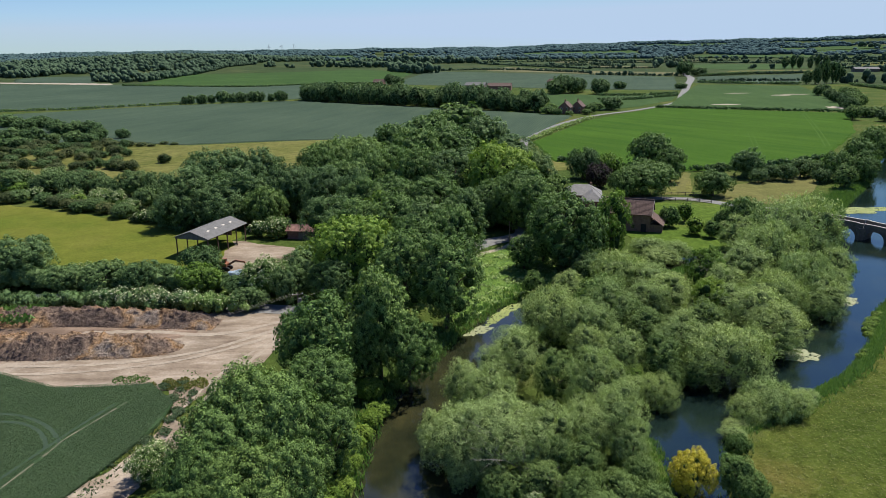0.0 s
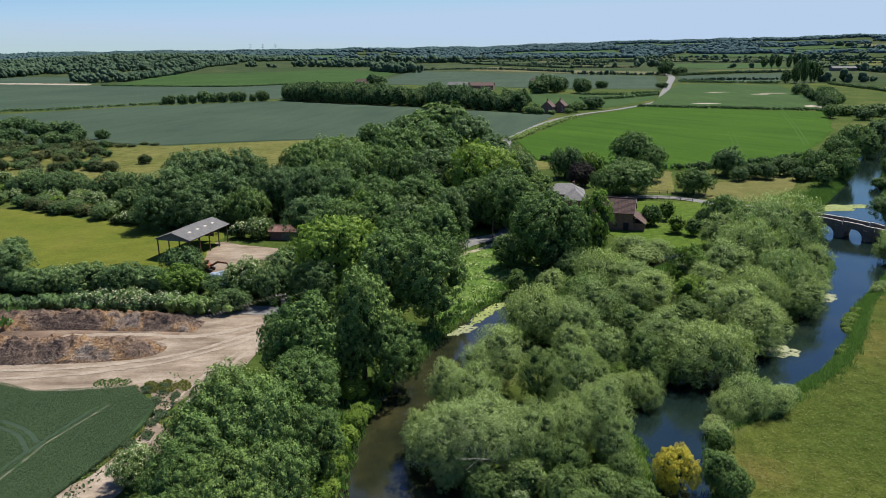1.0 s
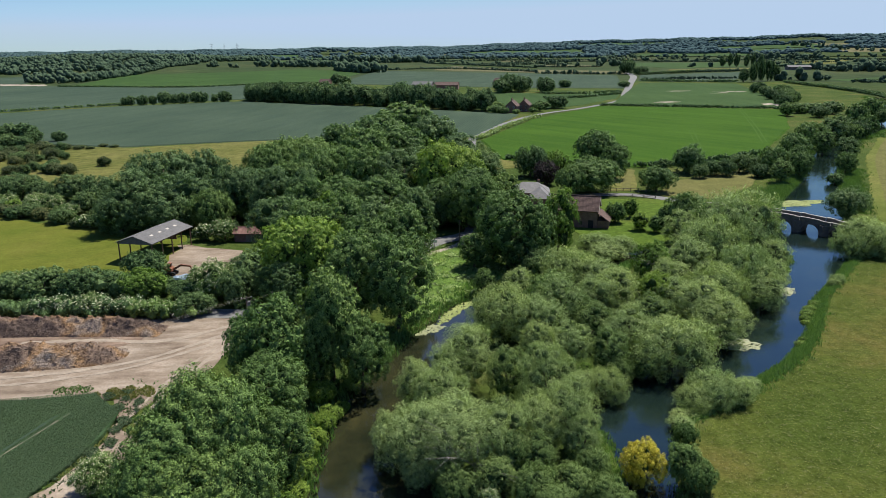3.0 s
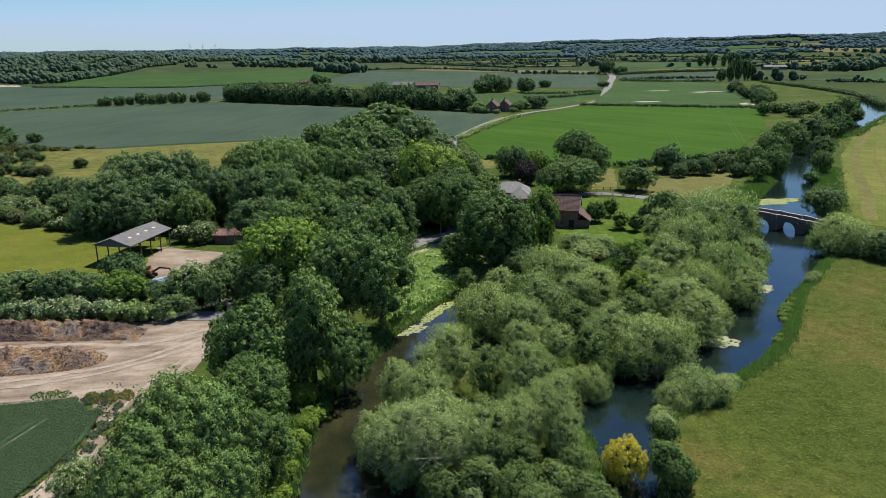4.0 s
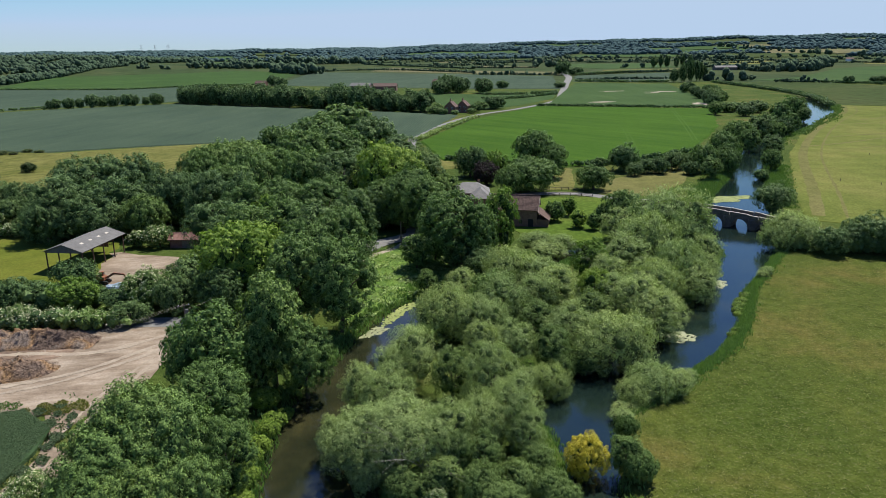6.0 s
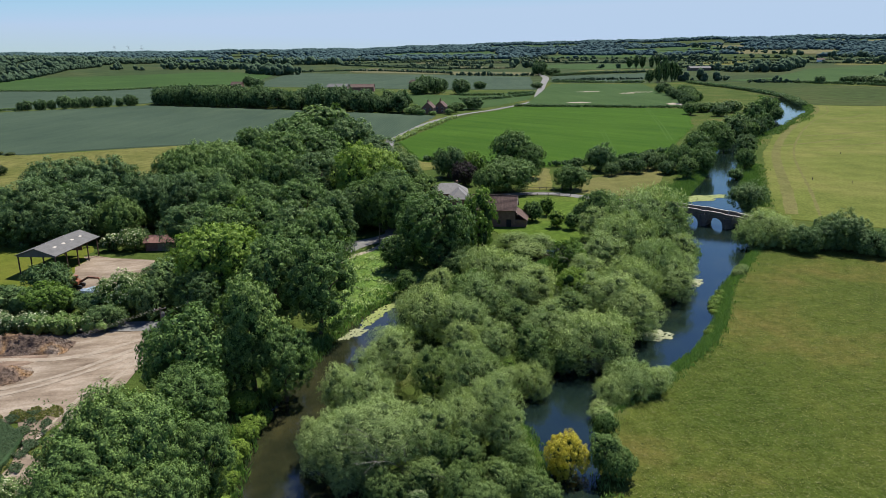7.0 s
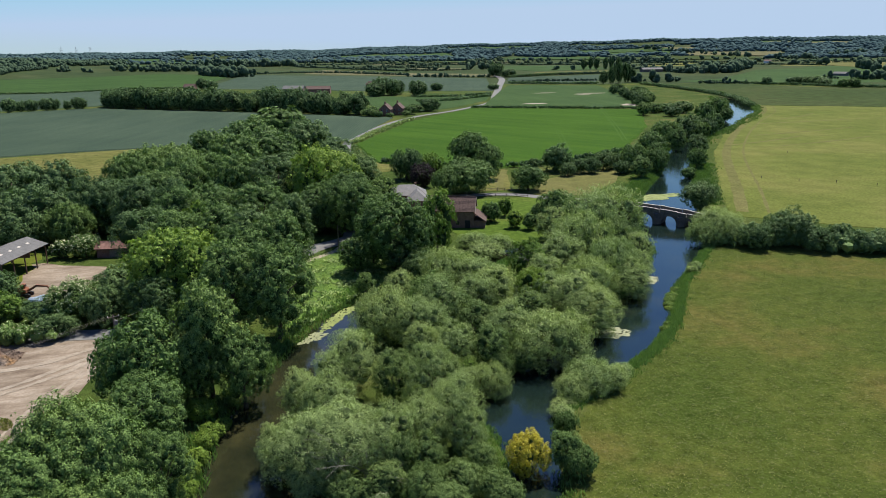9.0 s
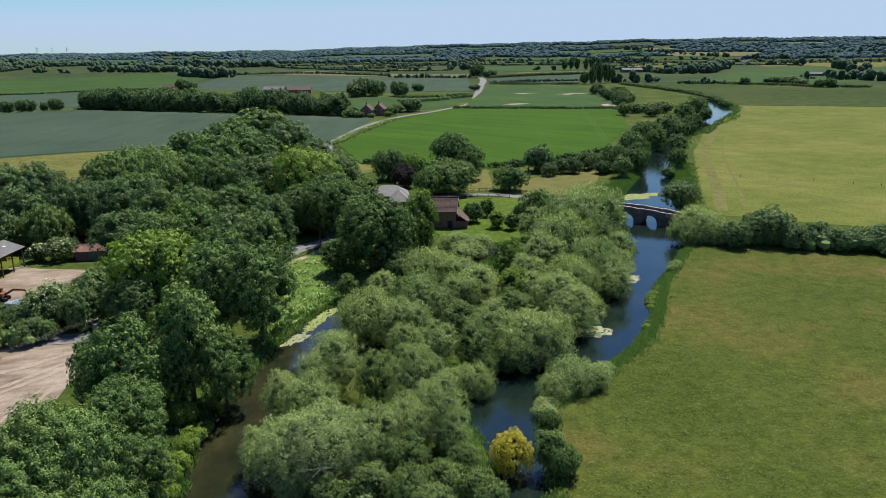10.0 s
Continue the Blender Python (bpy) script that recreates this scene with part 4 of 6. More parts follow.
plant('oak', [(-132.7, 222.7, 4.0, 3.9), (-122.1, 217.7, 3.8, 3.4), (-115.4, 216.3, 4.0, 3.8), (-102.4, 208.7, 4.0, 3.6), (-105.8, 206.9, 3.4, 3.3), (-90.0, 199.1, 4.2, 3.5), (-77.6, 192.4, 3.6, 3.1), (-71.9, 186.1, 4.0, 3.3)], 'front bushes')
plant('lime', [(-138.1, 234.9, 4.0, 4.1), (-111.1, 216.3, 3.6, 3.1), (-147.0, 239.6, 4.0, 3.4)], 'golden bushes')
plant('ash', [(21.6, 170.8, 16.0, 6.4), (17.6, 179.5, 15.0, 5.7), (20.6, 186.6, 16.0, 6.6)], 'lane trees')
plant('oak', [(-171.5, 391.5, 5.5, 4.1)], 'lone trees')
plant('ash', [(156.1, 269.6, 12.0, 7.2), (185.8, 308.7, 12.0, 7.4), (135.9, 246.6, 10.0, 5.6), (130.5, 231.4, 8.0, 4.2), (148.3, 253.2, 10.0, 4.4), (142.7, 241.8, 9.0, 5.3), (219.8, 341.7, 13.0, 6.3), (183.3, 294.7, 11.0, 5.2), (259.1, 388.9, 13.0, 7.2), (292.3, 423.9, 13.5, 7.8), (247.5, 362.1, 10.0, 6.1), (220.3, 333.0, 9.0, 5.3), (160.7, 243.4, 8.0, 4.3), (148.7, 230.2, 4.0, 3.1), (286.4, 406.3, 9.0, 4.7)], 'upstream trees')
plant('oak', [(122.4, 182.2, 8.0, 6.2), (128.6, 242.0, 5.0, 3.4), (207.9, 326.0, 12.0, 5.7), (230.3, 341.7, 10.0, 6.0), (211.1, 337.2, 11.0, 5.0), (179.8, 273.2, 10.0, 4.8), (292.8, 465.3, 8.0, 8.1), (270.3, 443.0, 7.0, 6.9)], 'upstream oaks')
plant('oak', [(118.5, 139.9, 8.5, 6.3), (109.2, 139.4, 6.0, 4.1), (120.6, 133.2, 5.5, 4.0), (126.9, 133.7, 6.0, 3.6), (128.8, 129.8, 5.0, 3.8), (135.4, 128.8, 5.0, 4.6), (138.6, 126.3, 6.0, 4.5), (141.3, 121.5, 6.0, 5.0), (114.4, 140.2, 6.0, 4.0), (148.3, 122.0, 6.0, 5.1)], 'hedge trees')
plant('willow', [(104.8, 148.2, 8.0, 5.8), (100.5, 146.6, 6.0, 4.0), (107.2, 142.8, 5.0, 3.7)], 'hedge willows')


def thicket(kind, corners, n, group, seed):
    """Bushes strewn over a four-cornered stretch of rough ground."""
    rng = random.Random(seed)
    (ax, ay), (bx, by), (cx, cy), (dx, dy) = corners
    rows = []
    for _ in range(n):
        u, v = rng.random(), rng.random()
        x = (ax * (1 - u) + bx * u) * (1 - v) + (dx * (1 - u) + cx * u) * v
        y = (ay * (1 - u) + by * u) * (1 - v) + (dy * (1 - u) + cy * u) * v
        rows.append((x, y, rng.uniform(2.4, 4.4), rng.uniform(2.0, 3.9)))
    plant(kind, rows, group)


thicket("scrub", [(-182.0, 283.0), (-116.0, 276.0), (-161.0, 366.0), (-238.0, 372.0)], 78, "scrub thicket", 4)
thicket("oak", [(-182.0, 283.0), (-116.0, 276.0), (-161.0, 366.0), (-238.0, 372.0)], 40, "dark thicket", 5)



def tree_line(kind, points, gap, h, r, rows=1, depth=8.0, group="", seed=3):
    """Trees in a loose belt along a line."""
    rng = np.random.default_rng(seed)
    line = spline(points, 1.0)
    along = np.r_[0, np.cumsum(np.linalg.norm(np.diff(line[:, :2], axis=0), axis=1))]
    got = []
    for k in range(rows):
        for s in np.arange(gap * 0.5 * (k % 2), along[-1], gap):
            s += rng.normal(0, gap * 0.15)
            x, y = np.interp(s, along, line[:, 0]), np.interp(s, along, line[:, 1])
            f = rng.uniform(0.72, 1.2)
            got.append((round(x + rng.normal(0, 1.2), 1), round(y + k * depth + rng.normal(0, 1.5), 1), h * f, r * f * rng.uniform(0.9, 1.15)))
    plant(kind, got, group)


tree_line("oak", [(-226, 641), (-180, 662), (-138, 684)], 8.5, 9.5, 5.2, 1, 6, "field tree row")
tree_line("oak", [(-130, 688), (-80, 648), (-23, 604), (30, 562), (74, 524)], 12, 15.5, 8.2, 3, 14, "farm shelter belt")
tree_line("oak", [(109.2, 736.5), (126.0, 752.7), (147.4, 758.9)], 16, 16, 9, 2, 14, "farm trees")
tree_line("oak", [(152.9, 729.4), (170.4, 745.3)], 12, 16, 8, 2, 10, "farm trees")
plant("oak", [(436, 883, 17, 7), (447, 884, 24, 5), (454, 892, 26, 4.5), (462, 893, 27, 4.5), (469, 902, 28, 4.5), (478, 905, 27, 4.5), (486, 912, 26, 4.5), (494, 915, 20, 5)], "poplar clump", "tall narrow dark green poplar tree")
plant("oak", [(347.1, 679.0, 10, 6), (338.5, 643.1, 9, 6), (320.6, 598.2, 9, 6), (299.6, 547.1, 10, 6), (286.4, 513.8, 10, 6), (379.3, 731.7, 8, 6)], "river trees")
plant("ash", [(256.2, 455.9, 9, 6), (273.4, 473.9, 7, 7), (283.9, 480.1, 6, 7), (292.1, 482.2, 6, 6), (302.3, 483.4, 7, 6)], "river trees")
tree_line("ash", [(368.0, 677.2), (323.6, 577.5), (303.0, 525.3)], 14, 9, 6, 1, 10, "river trees")
plant("oak", [(694, 1505, 24, 9), (708, 1500, 28, 7), (720, 1496, 26, 7), (738, 1490, 28, 6), (750, 1486, 27, 6), (763, 1479, 26, 7)], "far poplars", "tall narrow far poplar tree")
plant("oak", [(126.5, 546.9, 9.5, 8.5), (199.3, 825.5, 9, 7.5), (-68.7, 988.4, 14, 9), (-55.4, 954.9, 12, 10), (384.3, 1177.1, 24, 14), (404.8, 1171.5, 14, 14), (263.6, 813.5, 7, 8)])
plant("ash", [(80, 507, 4.5, 4), (88, 506, 3.2, 3.5), (101, 512, 4, 4), (107, 524, 6, 5), (78, 520, 7, 5), (114.4, 543.3, 6, 7), (74.7, 514.2, 6, 7), (84.7, 527.0, 4, 5)])
tree_line("oak", [(602.0, 788.8), (613.5, 782.4)], 14, 11, 9, 1, 8, "pasture thorns")
tree_line("oak", [(644.4, 800.4), (664.7, 789.0), (636.0, 721.9)], 18, 9, 9, 1, 8, "pasture thorns")
tree_line("ash", [(628.9, 696.1), (644.5, 687.9)], 16, 11, 9, 1, 8, "pasture thorns")


def hedge(name, points, h, w, kind, label, dense=1.0, group="", bloom=0.0, seed=5):
    """A hedge along a line: tufts over a boxy bank, covered with leaf sprays."""
    rng = np.random.default_rng(seed + int(abs(points[0][0])))
    line = spline([(x, y, 0) for x, y in points], 0.5)
    n = max(6, int(len(line) * 0.5 * 3.2 * dense * w / 1.5))
    at = line[rng.integers(0, len(line), n), :2]
    c = np.c_[at + rng.normal(0, w * 0.32, (n, 2)), rng.uniform(0.3, 0.92, n) * h]
    rad = rng.uniform(0.3, 0.55, n) * min(h, w) * 0.75
    leaves = int(n * (95 if math.hypot(*points[0]) < 200 else 16))
    pick = rng.integers(0, n, leaves)
    d = rng.normal(size=(leaves, 3)) + [0, 0, 0.4]
    d /= np.linalg.norm(d, axis=1)[:, None]
    p = c[pick] + d * rad[pick][:, None] * rng.uniform(0.8, 1.25, (leaves, 1))
    p[:, 2] = np.maximum(p[:, 2], 0.05)
    nor = d + rng.normal(0, 0.5, d.shape)
    nor /= np.linalg.norm(nor, axis=1)[:, None]
    size = (0.1 + 0.05 * min(h, w)) * (0.62 if math.hypot(*points[0]) < 200 else 2.0)
    lv, lf = cards(p, nor, size * 1.5, size * 1.2, rng)
    bv, bf = blobs(c, rad * (0.85 if h > 1 else 0.5), rng)
    me = mesh_from("hedge", np.vstack([lv, bv]), [lf, bf + len(lv)], M[kind])
    ob = tagged(part(name, me), label, "hedge", group)
    if bloom:
        top = np.nonzero((p[:, 2] > h * 0.65) & (rng.random(leaves) < bloom))[0]
        fv, ff = cards(p[top] + [0, 0, 0.1], nor[top] + [0, 0, 0.6], 0.26, 0.22, rng)
        part("blossom", mesh_from("blossom", fv, [ff], M["blossom"]), None, ob, "creamy white blossom")
    return ob


hedge("hedge", [(-105, 126.5), (-81, 126), (-60, 125.5)], 2.4, 2.6, "oak", "clipped dark green roadside hedge", 1.2)
hedge("hedge", [(-63, 125), (-52, 124), (-46, 123.5)], 2.8, 2.8, "oak", "roadside hedge covered in white elder blossom", 1.3, bloom=0.24)
hedge("hedge", [(-45, 123), (-38, 121.5)], 2.6, 3.0, "ash", "green bramble hedge at the yard gate", 1.3, bloom=0.08)
hedge("hedge", [(-110, 138), (-85, 137.5), (-60, 135), (-44, 134)], 3.6, 4.0, "oak", "overgrown thorn hedge along the lane", 0.9)
hedge("hedge", [(104, 147), (121, 135.5), (142, 119), (190, 72)], 3.6, 4.2, "oak", "thick dark thorn hedge between two meadows", 0.8)
hedge("hedge", [(48, 296), (86, 271), (117, 273), (153, 293)], 2.0, 2.4, "oak", "low field hedge along the wheat", 0.5)
hedge("hedge", [(163, 559), (220, 532), (277, 502)], 2.2, 3.0, "oak", "thin hedge between two green fields", 0.4)
hedge("hedge", [(45, 365), (70, 425), (98, 480)], 1.6, 4, "willow", "scrubby grass verge beside the lane", 0.3)
hedge("hedge", [(-376, 578), (-298, 602), (-233, 657), (-226, 640)], 2.0, 3, "oak", "thin green field hedge", 0.3)
hedge("hedge", [(-440, 1022), (-255, 952), (-170, 1006), (-79, 1020)], 2.4, 4, "oak", "dark far field hedge", 0.25)
hedge("hedge", [(329, 948), (380, 905), (428, 886)], 3.0, 5, "oak", "dark far field hedge", 0.25)
hedge("hedge", [(138.9, 649.8), (169.6, 652.6), (224.6, 700.1)], 2.4, 4, "oak", "dark clipped field hedge", 0.3)
hedge("hedge", [(151.9, 711.6), (183.4, 706.6), (232.7, 725.5)], 2.4, 4, "oak", "dark clipped field hedge", 0.3)
hedge("hedge", [(401.2, 1148.2), (501.2, 1222.3), (589.7, 1252.6)], 4, 8, "hazed_leaf", "dark far field hedge", 0.15)
hedge("hedge", [(241, 340), (290, 396), (345, 453), (381, 502)], 0.8, 4, "sedge", "rank green riverside vegetation", 0.35)
hedge("hedge", [(476.4, 857.9), (454.8, 718.7), (424.0, 602.6), (373.8, 500.9)], 3, 5, "oak", "dark green riverside hedge", 0.35)
hedge("hedge", [(563.4, 864.7), (593.7, 810.8), (637.7, 706.0), (671.3, 659.8)], 3, 6, "oak", "low dark pasture hedge", 0.22)


def far_crowns(name, at, rad, material, label, seed, tall=1.0, lumps=6):
    """Far woodland: many uneven crowns standing on the lie of the land, as one mesh."""
    rng = np.random.default_rng(seed)
    at, rad = np.asarray(at, float), np.asarray(rad, float)
    if lumps > 1:
        turn = rng.normal(size=(len(at), lumps, 3))
        turn /= np.linalg.norm(turn, axis=2)[..., None]
        c = turn * rad[:, None, None] * rng.uniform(0.3, 0.75, (len(at), lumps, 1)) * [1, 1, 0.8 * tall]
        z = hills(at[:, 0], at[:, 1]) + rad * 0.75 * tall
        at = (c + np.c_[at, z][:, None]).reshape(-1, 3)
        rad = (rad[:, None] * rng.uniform(0.4, 0.68, (len(rad), lumps))).ravel()
    else:
        at = np.c_[at, hills(at[:, 0], at[:, 1]) + rad * 0.6 * tall]
    v, f = blobs(at, rad, rng, ICO1, 0.17, tall)
    tagged(part(name, mesh_from(name, v, [f], material, True)), label, "woodland", kind="stuff")


def belts(name, rows, material, label, seed):
    """Rows of far trees. Rows: points of the front edge, spacing, crown radius, number of rows, depth between them."""
    rng = np.random.default_rng(seed)
    at, rad = [], []
    for points, gap, r, count, depth in rows:
        p = np.asarray(points, float)
        along = np.r_[0, np.cumsum(np.linalg.norm(np.diff(p, axis=0), axis=1))]
        back = p.mean(0) / np.linalg.norm(p.mean(0))
        for k in range(count):
            s = np.arange(0, along[-1] + 1, gap) + rng.normal(0, gap * 0.3)
            s = s + rng.normal(0, gap * 0.45, len(s))
            q = np.c_[np.interp(s, along, p[:, 0]), np.interp(s, along, p[:, 1])]
            at.append(q + back * k * depth + rng.normal(0, gap * 0.22, q.shape))
            rad.append(r * rng.uniform(0.4, 1.35, len(q)) * (1 + 0.12 * k))
        if count == 1:
            s = np.arange(0, along[-1], 4.5)
            at.append(np.c_[np.interp(s, along, p[:, 0]), np.interp(s, along, p[:, 1])] + rng.normal(0, 0.8, (len(s), 2)))
            rad.append(rng.uniform(1.6, 3.0, len(s)))
    far_crowns(name, np.vstack(at), np.concatenate(rad), material, label, seed, 1.15, 5)


def clear_of(at):
    keep = np.ones(len(at), bool)
    for x, y, l, w, a in CLEARINGS:
        u = (at[:, 0] - x) * math.cos(a) + (at[:, 1] - y) * math.sin(a)
        v = -(at[:, 0] - x) * math.sin(a) + (at[:, 1] - y) * math.cos(a)
        keep &= (np.abs(u) > l + 4) | (np.abs(v) > w + 4)
    return keep


def spread(name, n, az0, az1, r0, r1, size, material, label, seed, gaps=0.0, tall=1.0, lumps=3):
    """Woodland strewn over a sector, thinning out in clearings; r0 may rise and fall with the bearing."""
    rng = np.random.default_rng(seed)
    az = rng.uniform(az0, az1, n)
    lo = np.interp(az, *r0) if isinstance(r0, tuple) else np.full(n, float(r0))
    r = lo + (r1 - lo) * rng.random(n) ** 0.9
    at = np.c_[r * np.sin(np.radians(az)), r * np.cos(np.radians(az))]
    wood = np.array([noise.noise((u * 0.0024, v * 0.0034, seed)) + 0.5 * noise.noise((u * 0.008, v * 0.01, seed + 3)) for u, v in at])
    at = at[(wood > gaps) & clear_of(at)]
    far_crowns(name, at, size * rng.uniform(0.6, 1.35, len(at)), material, label, seed, tall, lumps)


belts("woodland_plantation", [
    ([(-553, 1186), (-492, 1133), (-467, 1167)], 9, 5, 4, 12),
    ([(-467, 1167), (-486, 1418), (-523, 1809), (-497, 2015)], 9, 5, 3, 14),
], M["far_wood"], "young even plantation along a far field", 31)
belts("woodland_near", [
    ([(-828, 1395), (-778, 1382), (-782, 1469), (-784, 1677)], 12, 7, 4, 22),
    ([(-334, 1951), (-233, 1912), (-133, 1930)], 13, 8, 3, 26),
    ([(-107, 1580), (-44, 1416), (4, 1434)], 12, 8, 3, 20),
    ([(-170, 2476), (-38, 2408), (122, 2326)], 16, 10, 3, 36),
    ([(-599, 2256), (-571, 2244)], 12, 9, 2, 18),
    ([(-443, 1882), (-420, 1873)], 12, 8, 2, 14),
    ([(-382, 1859), (-362, 1852)], 12, 7, 1, 14),
    ([(484, 1682), (529, 1664)], 16, 10, 2, 20),
    ([(741, 1182), (772, 1161), (822, 1164), (1022, 1391)], 13, 7.5, 4, 22),
    ([(1108, 2201), (1235, 2195), (1236, 2058)], 22, 10, 2, 22),
    ([(1244, 1326), (1145, 1185), (1164, 1170)], 20, 9, 2, 18),
], M["far_wood"], "belts of dark green woodland across the plain", 32)
belts("far_hedgerows", [
    ([(-7, 1587), (86, 1641), (177, 1565), (272, 1351)], 14, 3.2, 1, 5),
    ([(118, 2241), (216, 1907), (322, 1600)], 18, 4, 1, 6),
    ([(255, 1267), (315, 1223), (376, 1180)], 13, 4.5, 1, 6),
    ([(340, 1688), (392, 1619), (471, 1637)], 20, 4.5, 1, 6),
    ([(420, 2092), (547, 2194), (699, 2203), (796, 2062), (904, 1926)], 24, 5.5, 1, 8),
    ([(400, 1890), (479, 1919)], 22, 7, 1, 8),
    ([(485, 1228), (570, 1231), (636, 1269)], 16, 2.4, 1, 4),
    ([(631, 1529), (639, 1525)], 10, 6, 1, 6),
    ([(671, 1513), (678, 1511)], 10, 6, 1, 6),
    ([(343, 978), (420, 982), (483, 981)], 8, 2.2, 1, 4),
], M["far_wood"], "dark hedgerows between far fields", 33)
belts("far_hedgerows", [
    ([(818, 1624), (804, 1452), (741, 1182)], 16, 6, 1, 10),
    ([(497, 903), (535, 901), (557, 888)], 14, 6, 2, 12),
    ([(549, 836), (564, 828), (600, 808)], 22, 5, 1, 6),
    ([(776, 891), (796, 878)], 15, 6, 1, 8),
    ([(785, 839), (823, 839), (812, 781)], 16, 7, 2, 12),
    ([(1302, 1485), (1286, 1583)], 30, 9, 1, 12),
    ([(1046, 1082), (1067, 1066)], 16, 6, 1, 8),
    ([(1743, 2221), (1890, 2214), (2147, 2282), (2321, 2250)], 34, 9, 2, 26),
    ([(1770, 2396), (1743, 2688), (1697, 3069)], 34, 9, 2, 26),
    ([(278, 2900), (465, 2700), (710, 2750)], 26, 7, 1, 14),
], M["far_wood"], "dark hedgerow trees between far pastures", 34)
belts("far_hedgerows", [([(r * math.sin(radians(a)), r * math.cos(radians(a))), ((r + d) * math.sin(radians(a + w)), (r + d) * math.cos(radians(a + w)))], 22, 5.0, 1, 8)
                        for a, r, d, w in ((5, 2050, 60, 6), (10, 2350, -90, 7), (2, 2500, 40, 9), (14, 2500, 60, 8), (20, 2150, 120, 6), (23, 2450, -80, 9), (29, 2300, 90, 7), (27, 2000, 60, 5), (33, 2100, -60, 8), (35, 2500, 60, 9), (40, 2300, 80, 6), (44, 2550, -60, 7), (8, 1950, 40, 4), (-6, 2300, 60, 6))],
      M["far_wood"], "lines of far hedgerow trees on the plain", 35)
spread("woodland_west", 6500, -38, -9, ([-38, -25, -24, -22, -19, -16, -14, -9], [1720, 1700, 1420, 1330, 1620, 2000, 2150, 2750]), 3300, 7.5, M["far_wood"], "dark green wooded hillside on the plain's edge", 2, -0.32)
spread("woodland_plain", 1500, -9, 54, 2450, 3100, 7.5, M["far_wood"], "broken woods and hedgerow trees on the far plain", 3, 0.08)
spread("woodland_ridge", 24000, -44, 58, 2900, 4640, 11, M["hazed_wood"], "wooded hills along the horizon, coloured blue-green for haze", 4, -0.34, 0.62, 1)


# ---- banks ----
def tufts(name, line, sides, h, n, material, label, seed, spread=1.3, push=0.0):
    """Reeds and rank grass along a line of x, y, half-width rows."""
    rng = np.random.default_rng(seed)
    d = np.gradient(line[:, :2], axis=0)
    d /= np.linalg.norm(d, axis=1)[:, None]
    nrm = np.c_[-d[:, 1], d[:, 0]]
    k = rng.integers(0, len(line), n)
    s = rng.choice(sides, n)[:, None]
    at = line[k, :2] + nrm[k] * s * (line[k, 2:3] + push + rng.normal(0.5, spread, (n, 1))) + rng.normal(0, 0.4, (n, 2))
    keep = off_river(at[:, 0], at[:, 1]) > -0.5
    at = at[keep]
    base = np.c_[at, np.maximum(lie(at[:, 0], at[:, 1]), WATER_Z - 0.1)]
    blades = 7
    p = np.repeat(base, blades, 0) + np.c_[rng.normal(0, 0.28, (len(base) * blades, 2)), np.zeros(len(base) * blades)]
    m = len(p)
    hh = h * rng.uniform(0.45, 1.25, (m, 1))
    lean = np.c_[rng.normal(0, 0.3, (m, 2)), np.ones(m)] * hh
    w = rng.normal(size=(m, 3)) * [1, 1, 0]
    w = w / np.linalg.norm(w, axis=1)[:, None] * hh * 0.16
    v = np.stack([p - w * 0.4, p + w * 0.4, p + lean * 0.55 + w, p + lean], 1).reshape(-1, 3)
    f = np.arange(4 * m).reshape(m, 4)
    tagged(part(name, mesh_from(name, v, [f[:, [0, 1, 2, 3]]], material)), label, "grass", kind="stuff")


near_main = MAIN[(MAIN[:, 1] < 260) & (MAIN[:, 1] > 55)]
far_main = MAIN[MAIN[:, 1] >= 230]
near_stream = STREAM[(STREAM[:, 1] > 55) & (STREAM[:, 1] < 160)]
tufts("bank_reeds", near_main, (1, -1), 0.5, 5200, M["reed"], "bright green reeds and rank grass on the river bank", 1, 0.7)
tufts("bank_reeds", near_stream, (1, -1), 0.9, 3000, M["reed"], "bright green reeds and nettles on the stream bank", 2, 1.6)
tufts("bank_reeds", MAIN[(MAIN[:, 1] > 190) & (MAIN[:, 1] < 260)], (-1, 1), 0.7, 7000, M["sedge"], "lush green reed bed above the bridge", 4, 2.2, 1.5)
tufts("bank_reeds", far_main, (1, -1), 1.0, 3600, M["sedge"], "tall green reeds along the upstream river", 3, 2.0)


# ---- buildings ----
def gable_roof(w, l, eave, ridge, over=0.35, thick=0.14):
    """A pitched roof over a w x l plan (ridge along y) as a folded slab."""
    k = (ridge - eave) / (w / 2)
    x = w / 2 + over
    z = eave - over * k
    return prism([(-x, z), (0, ridge), (x, z), (x, z + thick), (0, ridge + thick * 1.3), (-x, z + thick)], -over, l + over)


def courses(parent, w, l, eave, ridge, material, rows, side, over=0.35, name="tile_course"):
    """Overlapping courses of tiles on one slope of a pitched roof."""
    k = (ridge - eave) / (w / 2)
    rng = random.Random(rows)
    for i in range(rows):
        a, b = (w / 2 + over) * i / rows, (w / 2 + over) * (i + 1) / rows + 0.05
        za, zb = ridge - a * k, ridge - b * k
        t = 0.21 + rng.uniform(-0.006, 0.006)
        part(name, prism([(side * a, za + t - 0.05), (side * b, zb + t), (side * b, zb + t + 0.03), (side * a, za + t - 0.02)], -over - 0.02, l + over + 0.02), material, parent)


def wall_box(w, l, h, ridge=None):
    """Four walls with pointed gables as one solid."""
    out = [(-w / 2, -0.3), (w / 2, -0.3), (w / 2, h)] + ([(0, ridge)] if ridge else []) + [(-w / 2, h)]
    return prism(out, 0, l)


